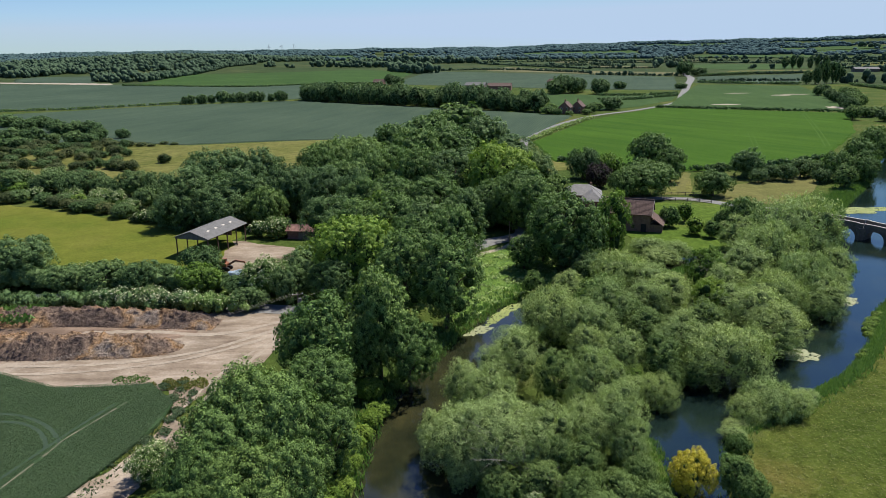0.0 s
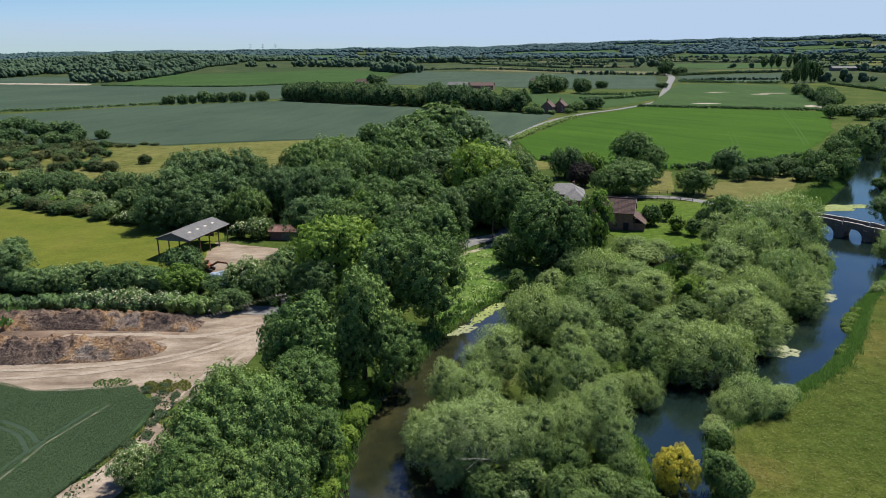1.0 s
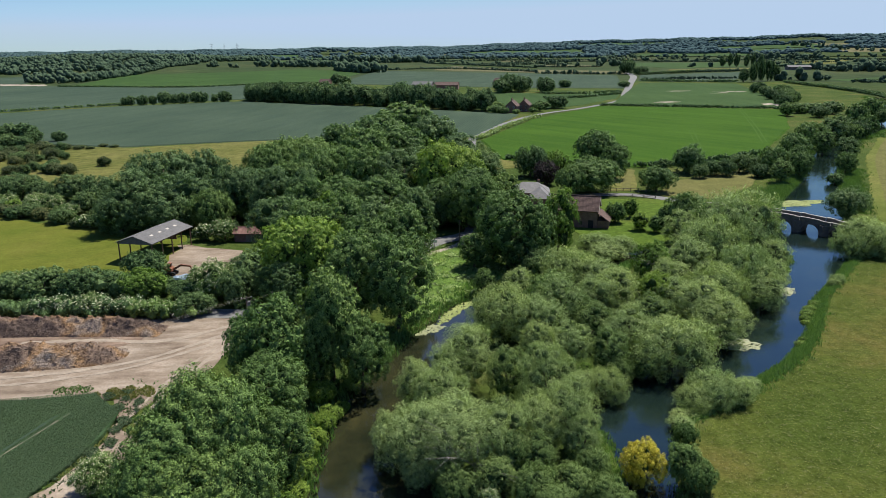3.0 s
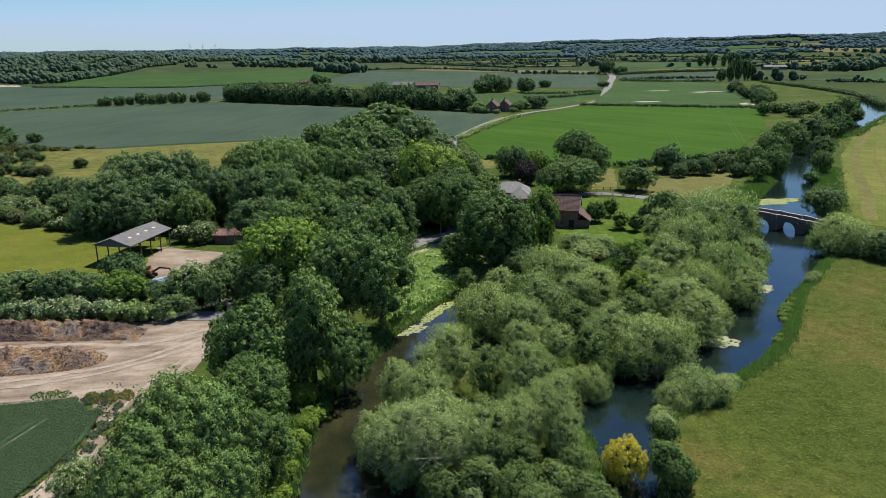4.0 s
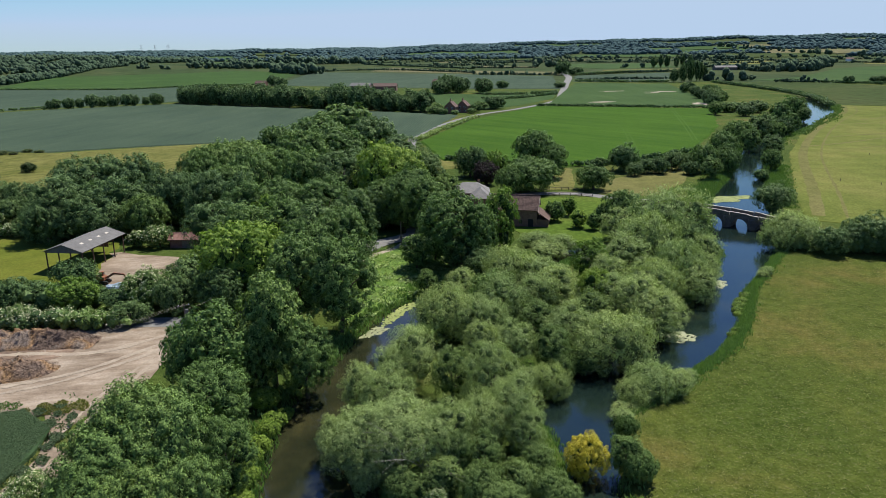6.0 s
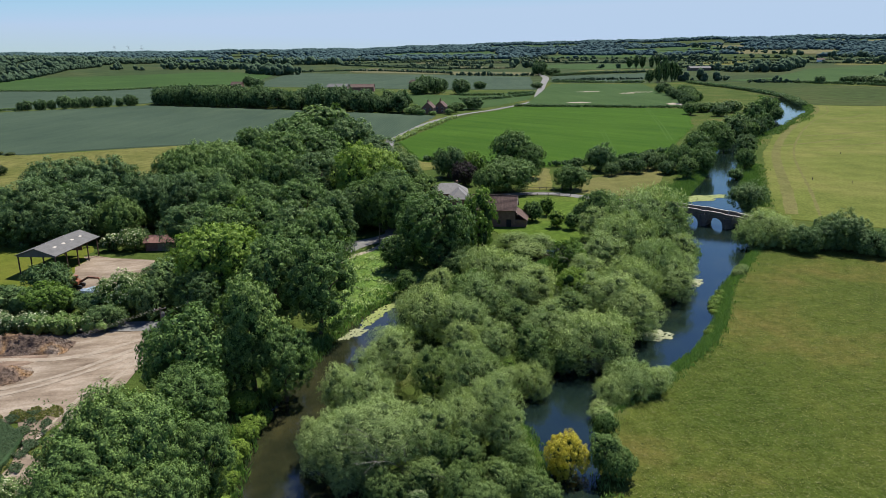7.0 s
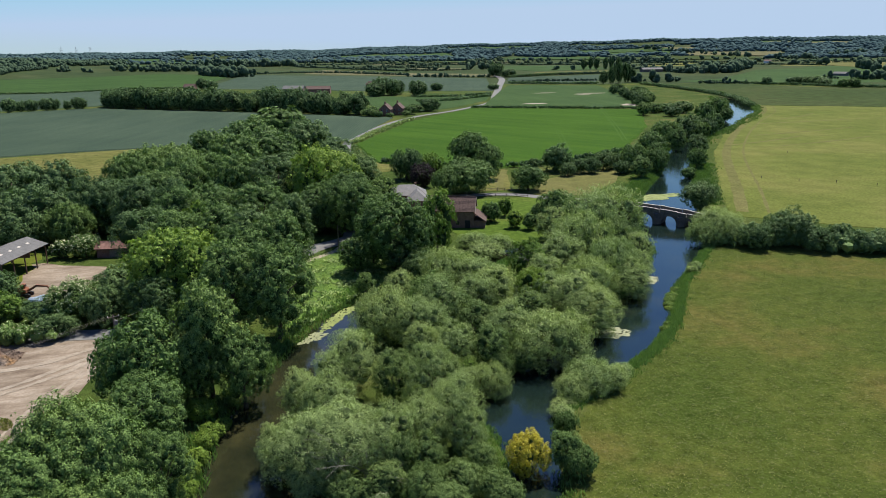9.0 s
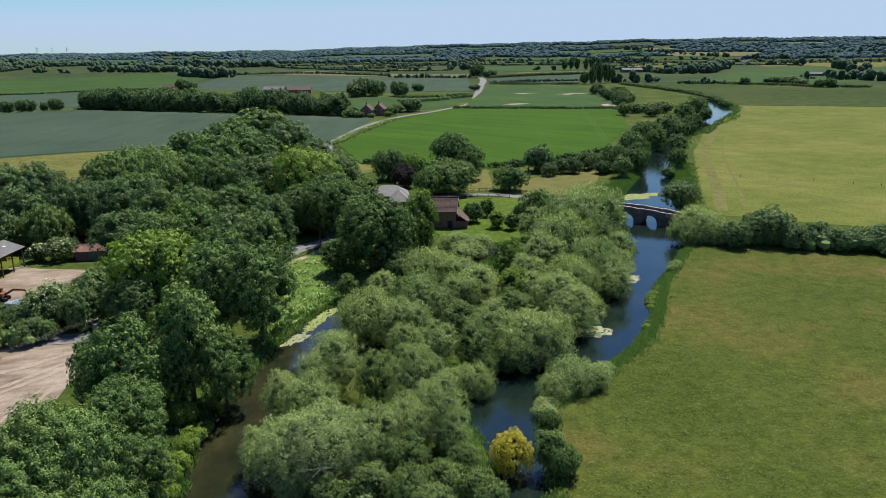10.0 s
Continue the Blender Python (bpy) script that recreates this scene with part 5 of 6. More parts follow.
def window_unit(parent, m, w, h, bars=1, paint="white"):
    """A framed window set into a wall; its local x runs along the wall and y points outwards."""
    frame_ob = part("window", block(w, 0.1, h, 0, 0, 0), M[paint], parent, "white painted window" if paint == "white" else "brown timber window", m)
    part("pane", block(w - 0.14, 0.02, h - 0.14, 0, 0.055, 0.07), M["glass"], frame_ob)
    for i in range(bars):
        part("glazing_bar", block(0.04, 0.03, h - 0.14, (i + 1) * (w - 0.14) / (bars + 1) - (w - 0.14) / 2, 0.07, 0.07), M[paint], frame_ob)


g = Nodes("window_glass")
M["glass"] = g.done(g.ramp(g.noise(1.5), (0.3, (0.01, 0.012, 0.014)), (0.7, (0.03, 0.034, 0.04))), 0.08, 0, 0.6)


def mill():
    turn = 180 - math.degrees(math.atan2(0.36, 0.93)) - 90
    # local x runs inwards from the river front, y runs along the front away from the gable end
    m = Matrix(((0.36, -0.93, 0, 52 + 0.36 * 3.5), (0.93, 0.36, 0, 176.2 + 0.93 * 3.5), (0, 0, 1, 0), (0, 0, 0, 1)))
    ob = empty("mill_house", m, "old brick watermill with a mossy clay-tiled roof", "building")
    part("wall", wall_box(7, 12, 4.6, 7.5), M["brick"], ob)
    roof = part("roof", gable_roof(7, 12, 4.6, 7.5), M["tile"], ob)
    for side in (-1, 1):
        courses(roof, 7, 12, 4.6, 7.5, M["tile"], 13, side)
    part("ridge_cap", rod(bmesh.new(), (0, -0.4, 7.72), (0, 12.4, 7.72), 0.14, None, 8), M["tile"], ob)
    for side in (-1, 1):
        part("bargeboard", prism([(side * 3.9, 4.2), (side * 3.75, 4.2), (0, 7.35), (0, 7.6)], -0.42, -0.36), M["coping"], ob, "pale verge of the gable")
    part("chimney", block(0.8, 0.8, 1.6, 1.2, 10.5, 6.6, 0.03), M["brick"], ob)
    lean = part("lean_to", prism([(-3.2, -0.3), (3.0, -0.3), (3.0, 2.0), (-3.2, 2.0)], -2.9, -0.02), M["brick"], ob)
    bm = bmesh.new()
    ys = ((-3.2, 1.75), (0.0, 3.95))
    for (y, z), (y2, z2) in ((ys[0], ys[1]),):
        v = [bm.verts.new(p) for p in ((-3.5, y, z), (3.3, y, z), (3.3, y2, z2), (-3.5, y2, z2), (-3.5, y, z + 0.16), (3.3, y, z + 0.16), (3.3, y2, z2 + 0.16), (-3.5, y2, z2 + 0.16))]
        for f in ((3, 2, 1, 0), (4, 5, 6, 7), (0, 1, 5, 4), (1, 2, 6, 5), (2, 3, 7, 6), (3, 0, 4, 7)):
            bm.faces.new([v[i] for i in f])
    part("lean_to_roof", bm, M["tile"], lean)
    for y, z in ((6.0, 2.6), (9.5, 2.6), (4.2, 0.8)):
        window_unit(ob, Matrix.Translation((-3.5, y, z)) @ pose(0, 0, 0, 0, 0, 90), 0.9, 1.1, 1, "wood")
    for x, z in ((-1.1, 4.9), (0.9, 3.9), (-0.2, 5.9)):
        window_unit(ob, Matrix.Translation((x, -0.03, z)) @ pose(0, 0, 0, 0, 0, 180), 0.7, 0.9)
    part("door", block(0.1, 1.3, 2.1, -3.52, 1.6, 0.0), M["black"], ob, "dark plank door by the water")


mill()


def hip_house():
    ob = empty("cottage", pose(42, 214.5, 0, 0, 0, -10), "brick cottage with grey slate hipped roofs behind trees", "building")
    part("wall", block(11, 8, 3.2, 0, 0, -0.2), M["brick"], ob)
    bm = bmesh.new()
    base = [bm.verts.new(p) for p in ((-6, -4.5, 2.9), (6, -4.5, 2.9), (6, 4.5, 2.9), (-6, 4.5, 2.9))]
    ridge = [bm.verts.new(p) for p in ((-2.2, 0, 5.5), (2.2, 0, 5.5))]
    for f in ((base[0], base[1], ridge[1], ridge[0]), (base[1], base[2], ridge[1]), (base[2], base[3], ridge[0], ridge[1]), (base[3], base[0], ridge[0]), tuple(base[::-1])):
        bm.faces.new(f)
    part("roof", bm, M["slate"], ob)
    part("chimney", block(0.7, 0.7, 1.6, 2.6, 0.9, 4.4, 0.03), M["brick"], ob)
    wing = part("wing", wall_box(5.5, 7, 2.6), M["brick"], ob, "", pose(3.0, -10.4, 0))
    bm = bmesh.new()
    base = [bm.verts.new(p) for p in ((-3.2, -0.5, 2.45), (3.2, -0.5, 2.45), (3.2, 7.4, 2.45), (-3.2, 7.4, 2.45))]
    ridge = [bm.verts.new(p) for p in ((0, 2.9, 4.9), (0, 7.4, 4.9))]
    for f in ((base[0], base[1], ridge[0]), (base[1], base[2], ridge[1], ridge[0]), (base[2], base[3], ridge[1]), (base[3], base[0], ridge[0], ridge[1]), tuple(base[::-1])):
        bm.faces.new(f)
    part("wing_roof", bm, M["slate"], wing)
    for x in (-3.6, -0.6, 4.4):
        window_unit(ob, Matrix.Translation((x, -4.02, 1.0)) @ pose(0, 0, 0, 0, 0, 180), 1.1, 1.1)
    part("door", block(0.95, 0.08, 2.05, 1.3, -4.03, 0), M["wood"], ob)


hip_house()


def brick_cottage(m, label):
    ob = empty("farm_cottage", m, label, "building", "farm cottages")
    part("wall", wall_box(8, 9, 4.8, 8.4), M["brick"], ob)
    part("roof", gable_roof(8, 9, 4.8, 8.4), M["tile"], ob)
    stack = part("chimney", block(0.9, 1.3, 2.6, 0, 2.2, 7.4, 0.04), M["brick"], ob)
    for dy in (-0.3, 0.3):
        part("chimney_pot", rod(bmesh.new(), (0, 2.2 + dy, 9.95), (0, 2.2 + dy, 10.5), 0.16, 0.13, 8), M["tile"], stack)
    for x, z in ((-1.9, 0.9), (1.9, 0.9), (-1.9, 3.2), (1.9, 3.2)):
        window_unit(ob, Matrix.Translation((x, -0.03, z)) @ pose(0, 0, 0, 0, 0, 180), 1.2, 1.3)


brick_cottage(pose(86, 515, 0, 0, 0, -25), "red brick gabled farm cottage with a chimney")
brick_cottage(pose(96, 521, 0, 0, 0, -25), "red brick gabled farm cottage beside its twin")


def shed(name, x, y, w, l, h, ridge, turn, roof, label, walls="wood"):
    ob = empty(name, pose(x, y, float(hills(np.array([x]), np.array([y]))[0]), 0, 0, turn), label, "building")
    part("wall", wall_box(w, l, h, ridge), M[walls], ob)
    part("roof", gable_roof(w, l, h, ridge, 0.4), M[roof], ob)
    part("door", block(0.06, min(2.4, l * 0.4), min(2.2, h * 0.85), -w / 2 - 0.02, l * 0.5, 0), M["wood"], ob)


shed("tin_shed", -30.2, 174.5, 4.5, 8.0, 2.2, 3.2, 82, "rust", "low shed with a rusty corrugated iron roof", "rust")
shed("farm_barn", *(78.0, 824.4), 12, 26, 5, 8, 78, "tile", "far farm barn with a red roof", "brick")
shed("farm_barn", *(52.1, 865.3), 14, 24, 4, 7, 70, "sheet", "pale-roofed far farm barn", "wood")
shed("farm_house", *(142.3, 914.6), 9, 12, 5, 8, 40, "tile", "far brick farmhouse with a tiled roof", "brick")
shed("long_barn", *(879.6, 956.5), 10, 20, 3.5, 6, 20, "sheet", "far barn with a pale grey roof", "sheet")
shed("far_barn", *(757.5, 1289.9), 18, 40, 5, 8, 80, "sheet", "far grey farm barn", "wood")
shed("far_house", *(1378.5, 1778.4), 14, 18, 6, 10, 60, "tile", "far house among trees", "white")
shed("far_house", *(1142.2, 2237.2), 14, 40, 6, 9, 80, "coping", "far pale-roofed sheds on the plain", "white")
shed("far_house", *(-73.9, 958.6), 9, 14, 5, 8, 70, "tile", "far house with a tiled roof", "brick")


def open_barn():
    """An open-sided field barn: steel frames under a sheeted roof."""
    m = Matrix(((0.96, 0.28, 0, -52.6 - 0.96 * 4.2), (-0.28, 0.96, 0, 156.5 + 0.28 * 4.2), (0, 0, 1, 0.06), (0, 0, 0, 1)))
    ob = empty("open_barn", m, "open-sided steel field barn with a grey sheeted roof", "barn")
    w, l, eave, ridge = 8.4, 15.8, 4.5, 5.9
    roof = part("roof", gable_roof(w, l, eave, ridge, 0.4, 0.06), M["sheet"], ob)
    k = (ridge - eave) / (w / 2)
    for side in (-1, 1):
        for row in range(2):
            for col in range(12):
                x0, x1 = row * 2.3 + 0.02, row * 2.3 + 2.34
                y0 = -0.4 + col * 1.384
                part("roof_sheet", prism([(side * x0, ridge - x0 * k + 0.11 - row * 0.02), (side * x1, ridge - x1 * k + 0.11 - row * 0.02), (side * x1, ridge - x1 * k + 0.135 - row * 0.02), (side * x0, ridge - x0 * k + 0.135 - row * 0.02)], y0, y0 + 1.37), M["sheet"], roof)
        for col in (2, 4, 6, 8):
            x0, x1 = 1.8, 2.3
            part("rooflight", prism([(side * x0, ridge - x0 * k + 0.15), (side * x1, ridge - x1 * k + 0.15), (side * x1, ridge - x1 * k + 0.17), (side * x0, ridge - x0 * k + 0.17)], col * 1.55, col * 1.55 + 0.9), M["coping"], roof, "pale translucent rooflight")
    for i in range(5):
        y = 0.15 + i * (l - 0.3) / 4
        for side in (-1, 1):
            part("post", block(0.2, 0.2, eave + 0.05, side * (w / 2 - 0.12), y, -0.3), M["steel"], ob, "rust-brown steel post")
            part("rafter", prism([(side * (w / 2 - 0.1), eave - 0.22), (0, ridge - 0.2), (0, ridge - 0.02), (side * (w / 2 - 0.1), eave - 0.04)], y - 0.06, y + 0.06), M["steel"], ob)
    for side in (-1, 1):
        part("eave_beam", block(0.12, l, 0.25, side * (w / 2 - 0.02), l / 2, eave - 0.4), M["steel"], ob)
    part("gable_cladding", prism([(-w / 2, eave - 0.35), (w / 2, eave - 0.35), (w / 2, eave), (0, ridge - 0.02), (-w / 2, eave)], -0.12, -0.05), M["sheet"], ob, "grey sheet cladding in the gable")
    part("back_cladding", prism([(-w / 2, 1.2), (w / 2 - 4, 1.2), (w / 2 - 4, eave), (0, ridge - 0.02), (-w / 2, eave)], l + 0.02, l + 0.08), M["rust"], ob, "rusty sheet cladding at the back")


open_barn()


def stone_bridge():
    """An old arched stone bridge; local x along the parapet, y across, z up from the water."""
    ax = Vector((0.66, -0.75, 0)).normalized()
    ay = Vector((-ax.y, ax.x, 0))
    m = Matrix(((ax.x, ay.x, 0, 103.4), (ax.y, ay.y, 0, 167.4), (0, 0, 1, WATER_Z), (0, 0, 0, 1)))
    ob = empty("stone_bridge", m, "old grey stone bridge with round arches and cutwaters", "bridge")
    s0, s1, wide, pitch, half = -29.0, 18.0, 4.2, 6.4, 2.1

    def deck(s):
        return 3.2 - 0.0028 * (s + 11) ** 2

    arches = [(k * pitch, 2.35 if k in (0, -1) else 2.15) for k in (-2, -1, 0, 1)]
    # side walls with round openings, as columns between the arch ring and the deck
    s = np.unique(np.concatenate([np.linspace(s0, s1, 60)] + [c + half * np.cos(np.linspace(0, math.pi, 15)) for c, _ in arches]).round(3))

    def soffit(v):
        for c, h in arches:
            if abs(v - c) <= half + 1e-3:
                return h - half + math.sqrt(max(0.0, half ** 2 - (v - c) ** 2))
        return -1.6

    bm = bmesh.new()
    for a, b in zip(s[:-1], s[1:]):
        mid = (a + b) / 2
        za, zb = (soffit(a), soffit(b)) if soffit(mid) > -1 else (-1.6, -1.6)
        p = [(a, za), (b, zb), (b, deck(b)), (a, deck(a))]
        f = [bm.verts.new((x, 0, z)) for x, z in p]
        r = [bm.verts.new((x, wide, z)) for x, z in p]
        bm.faces.new(f)
        bm.faces.new(r[::-1])
        bm.faces.new((f[1], f[0], r[0], r[1]))
        bm.faces.new((f[3], f[2], r[2], r[3]))
    for c, h in arches:
        for e in (c - half, c + half):
            q = [bm.verts.new(v) for v in ((e, 0, -1.6), (e, wide, -1.6), (e, wide, h - half), (e, 0, h - half))]
            bm.faces.new(q)
    bmesh.ops.remove_doubles(bm, verts=bm.verts, dist=0.001)
    bmesh.ops.recalc_face_normals(bm, faces=bm.faces)
    part("arch_wall", bm, M["stone"], ob)
    rng = random.Random(4)
    # voussoirs round each opening
    for c, h in arches:
        for y in (-0.05, wide - 0.07):
            for i in range(11):
                t0, t1 = math.pi * i / 11 + 0.012, math.pi * (i + 1) / 11 - 0.012
                o = [(c + k * math.cos(t), h - half + k * math.sin(t)) for k, t in ((half, t0), (half, t1), (half + 0.42, t1), (half + 0.42, t0))]
                part("voussoir", prism(o, y - rng.uniform(0, 0.02), y + 0.12), M["stone"], ob)
    # cutwaters between the arches
    for c in (-1.5 * pitch, -0.5 * pitch, 0.5 * pitch):
        for sign, y in ((-1, 0.02), (1, wide - 0.02)):
            bm = bmesh.new()
            pts = ((c - 1.1, y), (c, y + sign * 1.4), (c + 1.1, y))
            lo = [bm.verts.new((x, yy, -1.6)) for x, yy in pts]
            up = [bm.verts.new((x, yy, deck(c) - 0.1)) for x, yy in pts]
            bm.faces.new(up)
            bm.faces.new(lo)
            for i in range(3):
                bm.faces.new((lo[i], lo[(i + 1) % 3], up[(i + 1) % 3], up[i]))
            bmesh.ops.recalc_face_normals(bm, faces=bm.faces)
            part("cutwater", bm, M["stone"], ob)
    # parapets with pale coping stones, stepping out into refuges over the cutwaters
    for sign, y0 in ((-1, 0.2), (1, wide - 0.2)):
        x = s0
        while x < s1 - 0.1:
            b = min(x + 1.2, s1)
            mid = (x + b) / 2
            out = max((1.05 - abs(mid - c) * 0.75 for c in (-1.5 * pitch, -0.5 * pitch, 0.5 * pitch)), default=0)
            y = y0 + sign * max(0, min(0.55, out))
            z = deck(mid)
            tilt = Matrix.Rotation(-math.atan2(deck(b) - deck(x), b - x), 4, "Y")
            part("parapet_stone", block(b - x - 0.015, 0.36, 1.0, mid, y, z - 0.06, 0.02, tilt), M["stone"], ob)
            part("coping_stone", block(b - x - 0.02, 0.44, 0.13, mid, y, z + 0.94, 0.03, tilt), M["coping"], ob, "pale weathered coping stone")
            x = b
    bm = bmesh.new()
    rows = [[bm.verts.new((v, yy, deck(v) + 0.03)) for yy in (0.38, wide / 2, wide - 0.38)] for v in np.linspace(s0, s1, 30)]
    for a, b in zip(rows[:-1], rows[1:]):
        for i in (0, 1):
            bm.faces.new((a[i], b[i], b[i + 1], a[i + 1]))
    part("roadway", bm, M["tarmac"], ob, "worn grey roadway")
    # earth ramps at both ends
    for a, b in ((s0 - 10, s0 + 0.5), (s1 - 0.5, s1 + 10)):
        zi = deck(s0) if a < s0 else deck(s1)
        za, zb = (0.75, zi) if a < s0 else (zi, 0.75)
        bm = bmesh.new()
        v = [bm.verts.new(p) for p in ((a, -1.5, -0.5), (b, -1.5, -0.5), (b, wide + 1.5, -0.5), (a, wide + 1.5, -0.5), (a, 0, za), (b, 0, zb), (b, wide, zb), (a, wide, za))]
        for f in ((0, 1, 5, 4), (1, 2, 6, 5), (2, 3, 7, 6), (3, 0, 4, 7), (4, 5, 6, 7)):
            bm.faces.new([v[i] for i in f])
        bmesh.ops.recalc_face_normals(bm, faces=bm.faces)
        part("ramp", bm, M["rough_grass"], ob, "grassy approach ramp")


stone_bridge()
road("road_meadow", [(112, 154, 1.9), (117, 148.5, 1.9), (125, 139.5, 2.0), (147, 123, 2.0), (196, 75, 2.0)], M["tarmac"], "narrow lane hidden behind the meadow hedge", 0.2)


# ---- yard ----
def mound(name, points, label, material, seed, clods):
    """A long spoil heap with a broken surface; points of x, y, half-width, height."""
    rng = np.random.default_rng(seed)
    line = spline(points, 0.45)
    n, k = len(line), 25
    d = np.gradient(line[:, :2], axis=0)
    d /= np.linalg.norm(d, axis=1)[:, None]
    side = np.c_[-d[:, 1], d[:, 0]]
    u = np.linspace(-1, 1, k)
    xy = line[:, None, :2] + side[:, None] * u[None, :, None] * line[:, None, 2:3]
    end = np.minimum(1, np.minimum(np.arange(n), np.arange(n)[::-1]) * 0.45 / 3.5)
    z = line[:, None, 3] * np.maximum(0, 1 - np.abs(u[None]) ** 1.7) * (end[:, None] ** 0.7)
    rough = np.array([[noise.fractal((x * 0.45, y * 0.45, seed), 0.6, 2.1, 5) for x, y in row] for row in xy])
    z = z * (1 + 0.36 * rough) + 0.22 * np.maximum(0, rough) * (np.abs(u[None]) < 0.95) + 0.02
    v = np.c_[xy.reshape(-1, 2), z.ravel()]
    i, j = np.meshgrid(np.arange(k - 1), np.arange(n - 1))
    q = (j * k + i).ravel()
    ob = tagged(part(name, mesh_from(name, v, [np.c_[q, q + 1, q + k + 1, q + k]], material, False)), label, "spoil heap")
    pick = rng.integers(0, len(v), clods)
    bv, bf = blobs(v[pick] + rng.normal(0, 0.15, (clods, 3)) * [1, 1, 0.3], rng.uniform(0.04, 0.14, clods), rng, ICO1, 0.35, 0.7)
    tagged(part("rubble", mesh_from("rubble", bv, [bf], material), None, ob), "loose clods and broken branches", kind="stuff")


mound("spoil_mound", [(-92, 119, 3.5, 1.6), (-79, 118.5, 4, 1.9), (-62, 118.5, 3.6, 2.1), (-48, 117, 3.3, 1.9), (-38.5, 115.5, 2.6, 1.4)], "long heap of dark brown compost and rubble", M["compost"], 3, 4200)
mound("spoil_mound", [(-86, 107, 4.5, 1.8), (-72, 106, 4.6, 2.2), (-58, 105.5, 4.3, 2.3), (-46, 105.5, 3.4, 1.8), (-41.5, 107, 1.8, 0.9)], "low heap of brown soil, bark and rubble", M["compost"], 8, 3400)
field("dug_ground", [(-100, 123), (-80, 121), (-52, 119.5), (-43, 117), (-41, 113.5), (-44, 109), (-50, 104), (-70, 101), (-100, 103)], M["soil"], "bare reddish-brown dug soil between heaps", 0.09, 1.1, "yard")


for points, wide in (([(-25.5, 116), (-31, 110), (-40, 103), (-56, 99.3), (-80, 100.5), (-104, 103)], 0.45), ([(-25.5, 113), (-32, 106.5), (-42, 100), (-58, 96.6), (-80, 97.6), (-104, 100)], 0.4),
                     ([(-27, 117.5), (-34, 112.5), (-40, 111), (-48, 112.5), (-60, 112.5)], 0.6), ([(-28, 108), (-31, 100), (-33, 93), (-34.5, 84)], 0.3), ([(-26.5, 110), (-29, 101), (-31.2, 93), (-32.8, 84)], 0.3)):
    me = ribbon("wheel_track", spline([(x, y, wide) for x, y in points], 0.8), 0.1, M["rut"], 0.0, 0.1, np.random.default_rng(8))
    tagged(part("wheel_track", me), "brown wheel track worn into the chalky yard", "wheel track", "yard tracks", "structure")


def excavator():
    ob = empty("excavator", pose(-46.6, 147.6, 0.06, 0, 0, -4), "rusty orange tracked excavator with its arm stretched low", "excavator")
    for y in (-0.9, 0.9):
        track = part("track", prism([(-1.5, 0.15), (-1.2, 0), (1.2, 0), (1.5, 0.15), (1.5, 0.55), (1.2, 0.75), (-1.2, 0.75), (-1.5, 0.55)], y - 0.22, y + 0.22), M["black"], ob, "black rubber track")
        for x in (-1.1, 0, 1.1):
            part("track_wheel", rod(bmesh.new(), (x, y - 0.25, 0.38), (x, y + 0.25, 0.38), 0.24, None, 10), M["steel"], track)
    part("body", block(2.4, 1.9, 0.8, -0.4, 0, 0.8, 0.1), M["orange"], ob)
    cab = part("cab", block(0.8, 0.9, 0.9, 0.0, 0.45, 1.55, 0.08), M["orange"], ob)
    part("cab_window", block(0.82, 0.7, 0.4, 0.01, 0.45, 1.9), M["glass"], cab)
    part("boom", prism([(0.6, 1.2), (0.9, 1.1), (2.6, 1.9), (4.4, 1.7), (4.3, 2.0), (2.5, 2.3)], -0.2, 0.12), M["orange"], ob)
    part("stick", prism([(4.2, 2.05), (4.5, 2.0), (5.2, 0.5), (5.0, 0.4)], -0.16, 0.08), M["orange"], ob)
    part("ram", rod(bmesh.new(), (1.1, -0.25, 1.1), (2.6, -0.25, 2.0), 0.07), M["steel"], ob)
    part("bucket", prism([(4.9, 0.5), (5.3, 0.45), (5.4, 0.05), (4.9, -0.02), (4.6, 0.2)], -0.4, 0.35), M["rust"], ob)


excavator()


def tarpaulin():
    bm = bmesh.new()
    n = 14
    vs = [[bm.verts.new((i * 0.26, j * 0.2, 0.35 + 0.3 * math.sin(i * 0.5) * math.sin(j * 0.3) + 0.12 * noise.noise((i * 0.5, j * 0.5, 2)) - 0.3 * (i in (0, n) or j in (0, n)))) for j in range(n + 1)] for i in range(n + 1)]
    for i in range(n):
        for j in range(n):
            bm.faces.new((vs[i][j], vs[i + 1][j], vs[i + 1][j + 1], vs[i][j + 1]))
    bmesh.ops.solidify(bm, geom=bm.faces[:], thickness=0.02)
    ob = part("tarpaulin", bm, M["tarp"])
    ob.matrix_basis = pose(-45, 143.2, 0.1, 0, 0, 8)
    tagged(ob, "crumpled pale blue tarpaulin over a low pile", "tarpaulin")


tarpaulin()


# ---- poles, fences ----
def utility_pole(x, y, h, arm):
    ob = empty("utility_pole", pose(x, y, 0, 0, 0, 20), "weathered wooden utility pole with a cross-arm", "utility pole")
    part("pole", rod(bmesh.new(), (0, 0, -0.3), (0, 0, h), 0.14, 0.1, 8), M["wood"], ob)
    if arm:
        part("cross_arm", block(1.9, 0.12, 0.14, 0, 0, h - 0.4), M["wood"], ob)
        for dx in (-0.8, 0, 0.8):
            part("insulator", rod(bmesh.new(), (dx, 0, h - 0.26), (dx, 0, h - 0.05), 0.07, 0.04), M["white"], ob)
        part("transformer", block(0.5, 0.4, 0.7, 0.3, -0.3, h - 1.6, 0.05), M["slate"], ob)


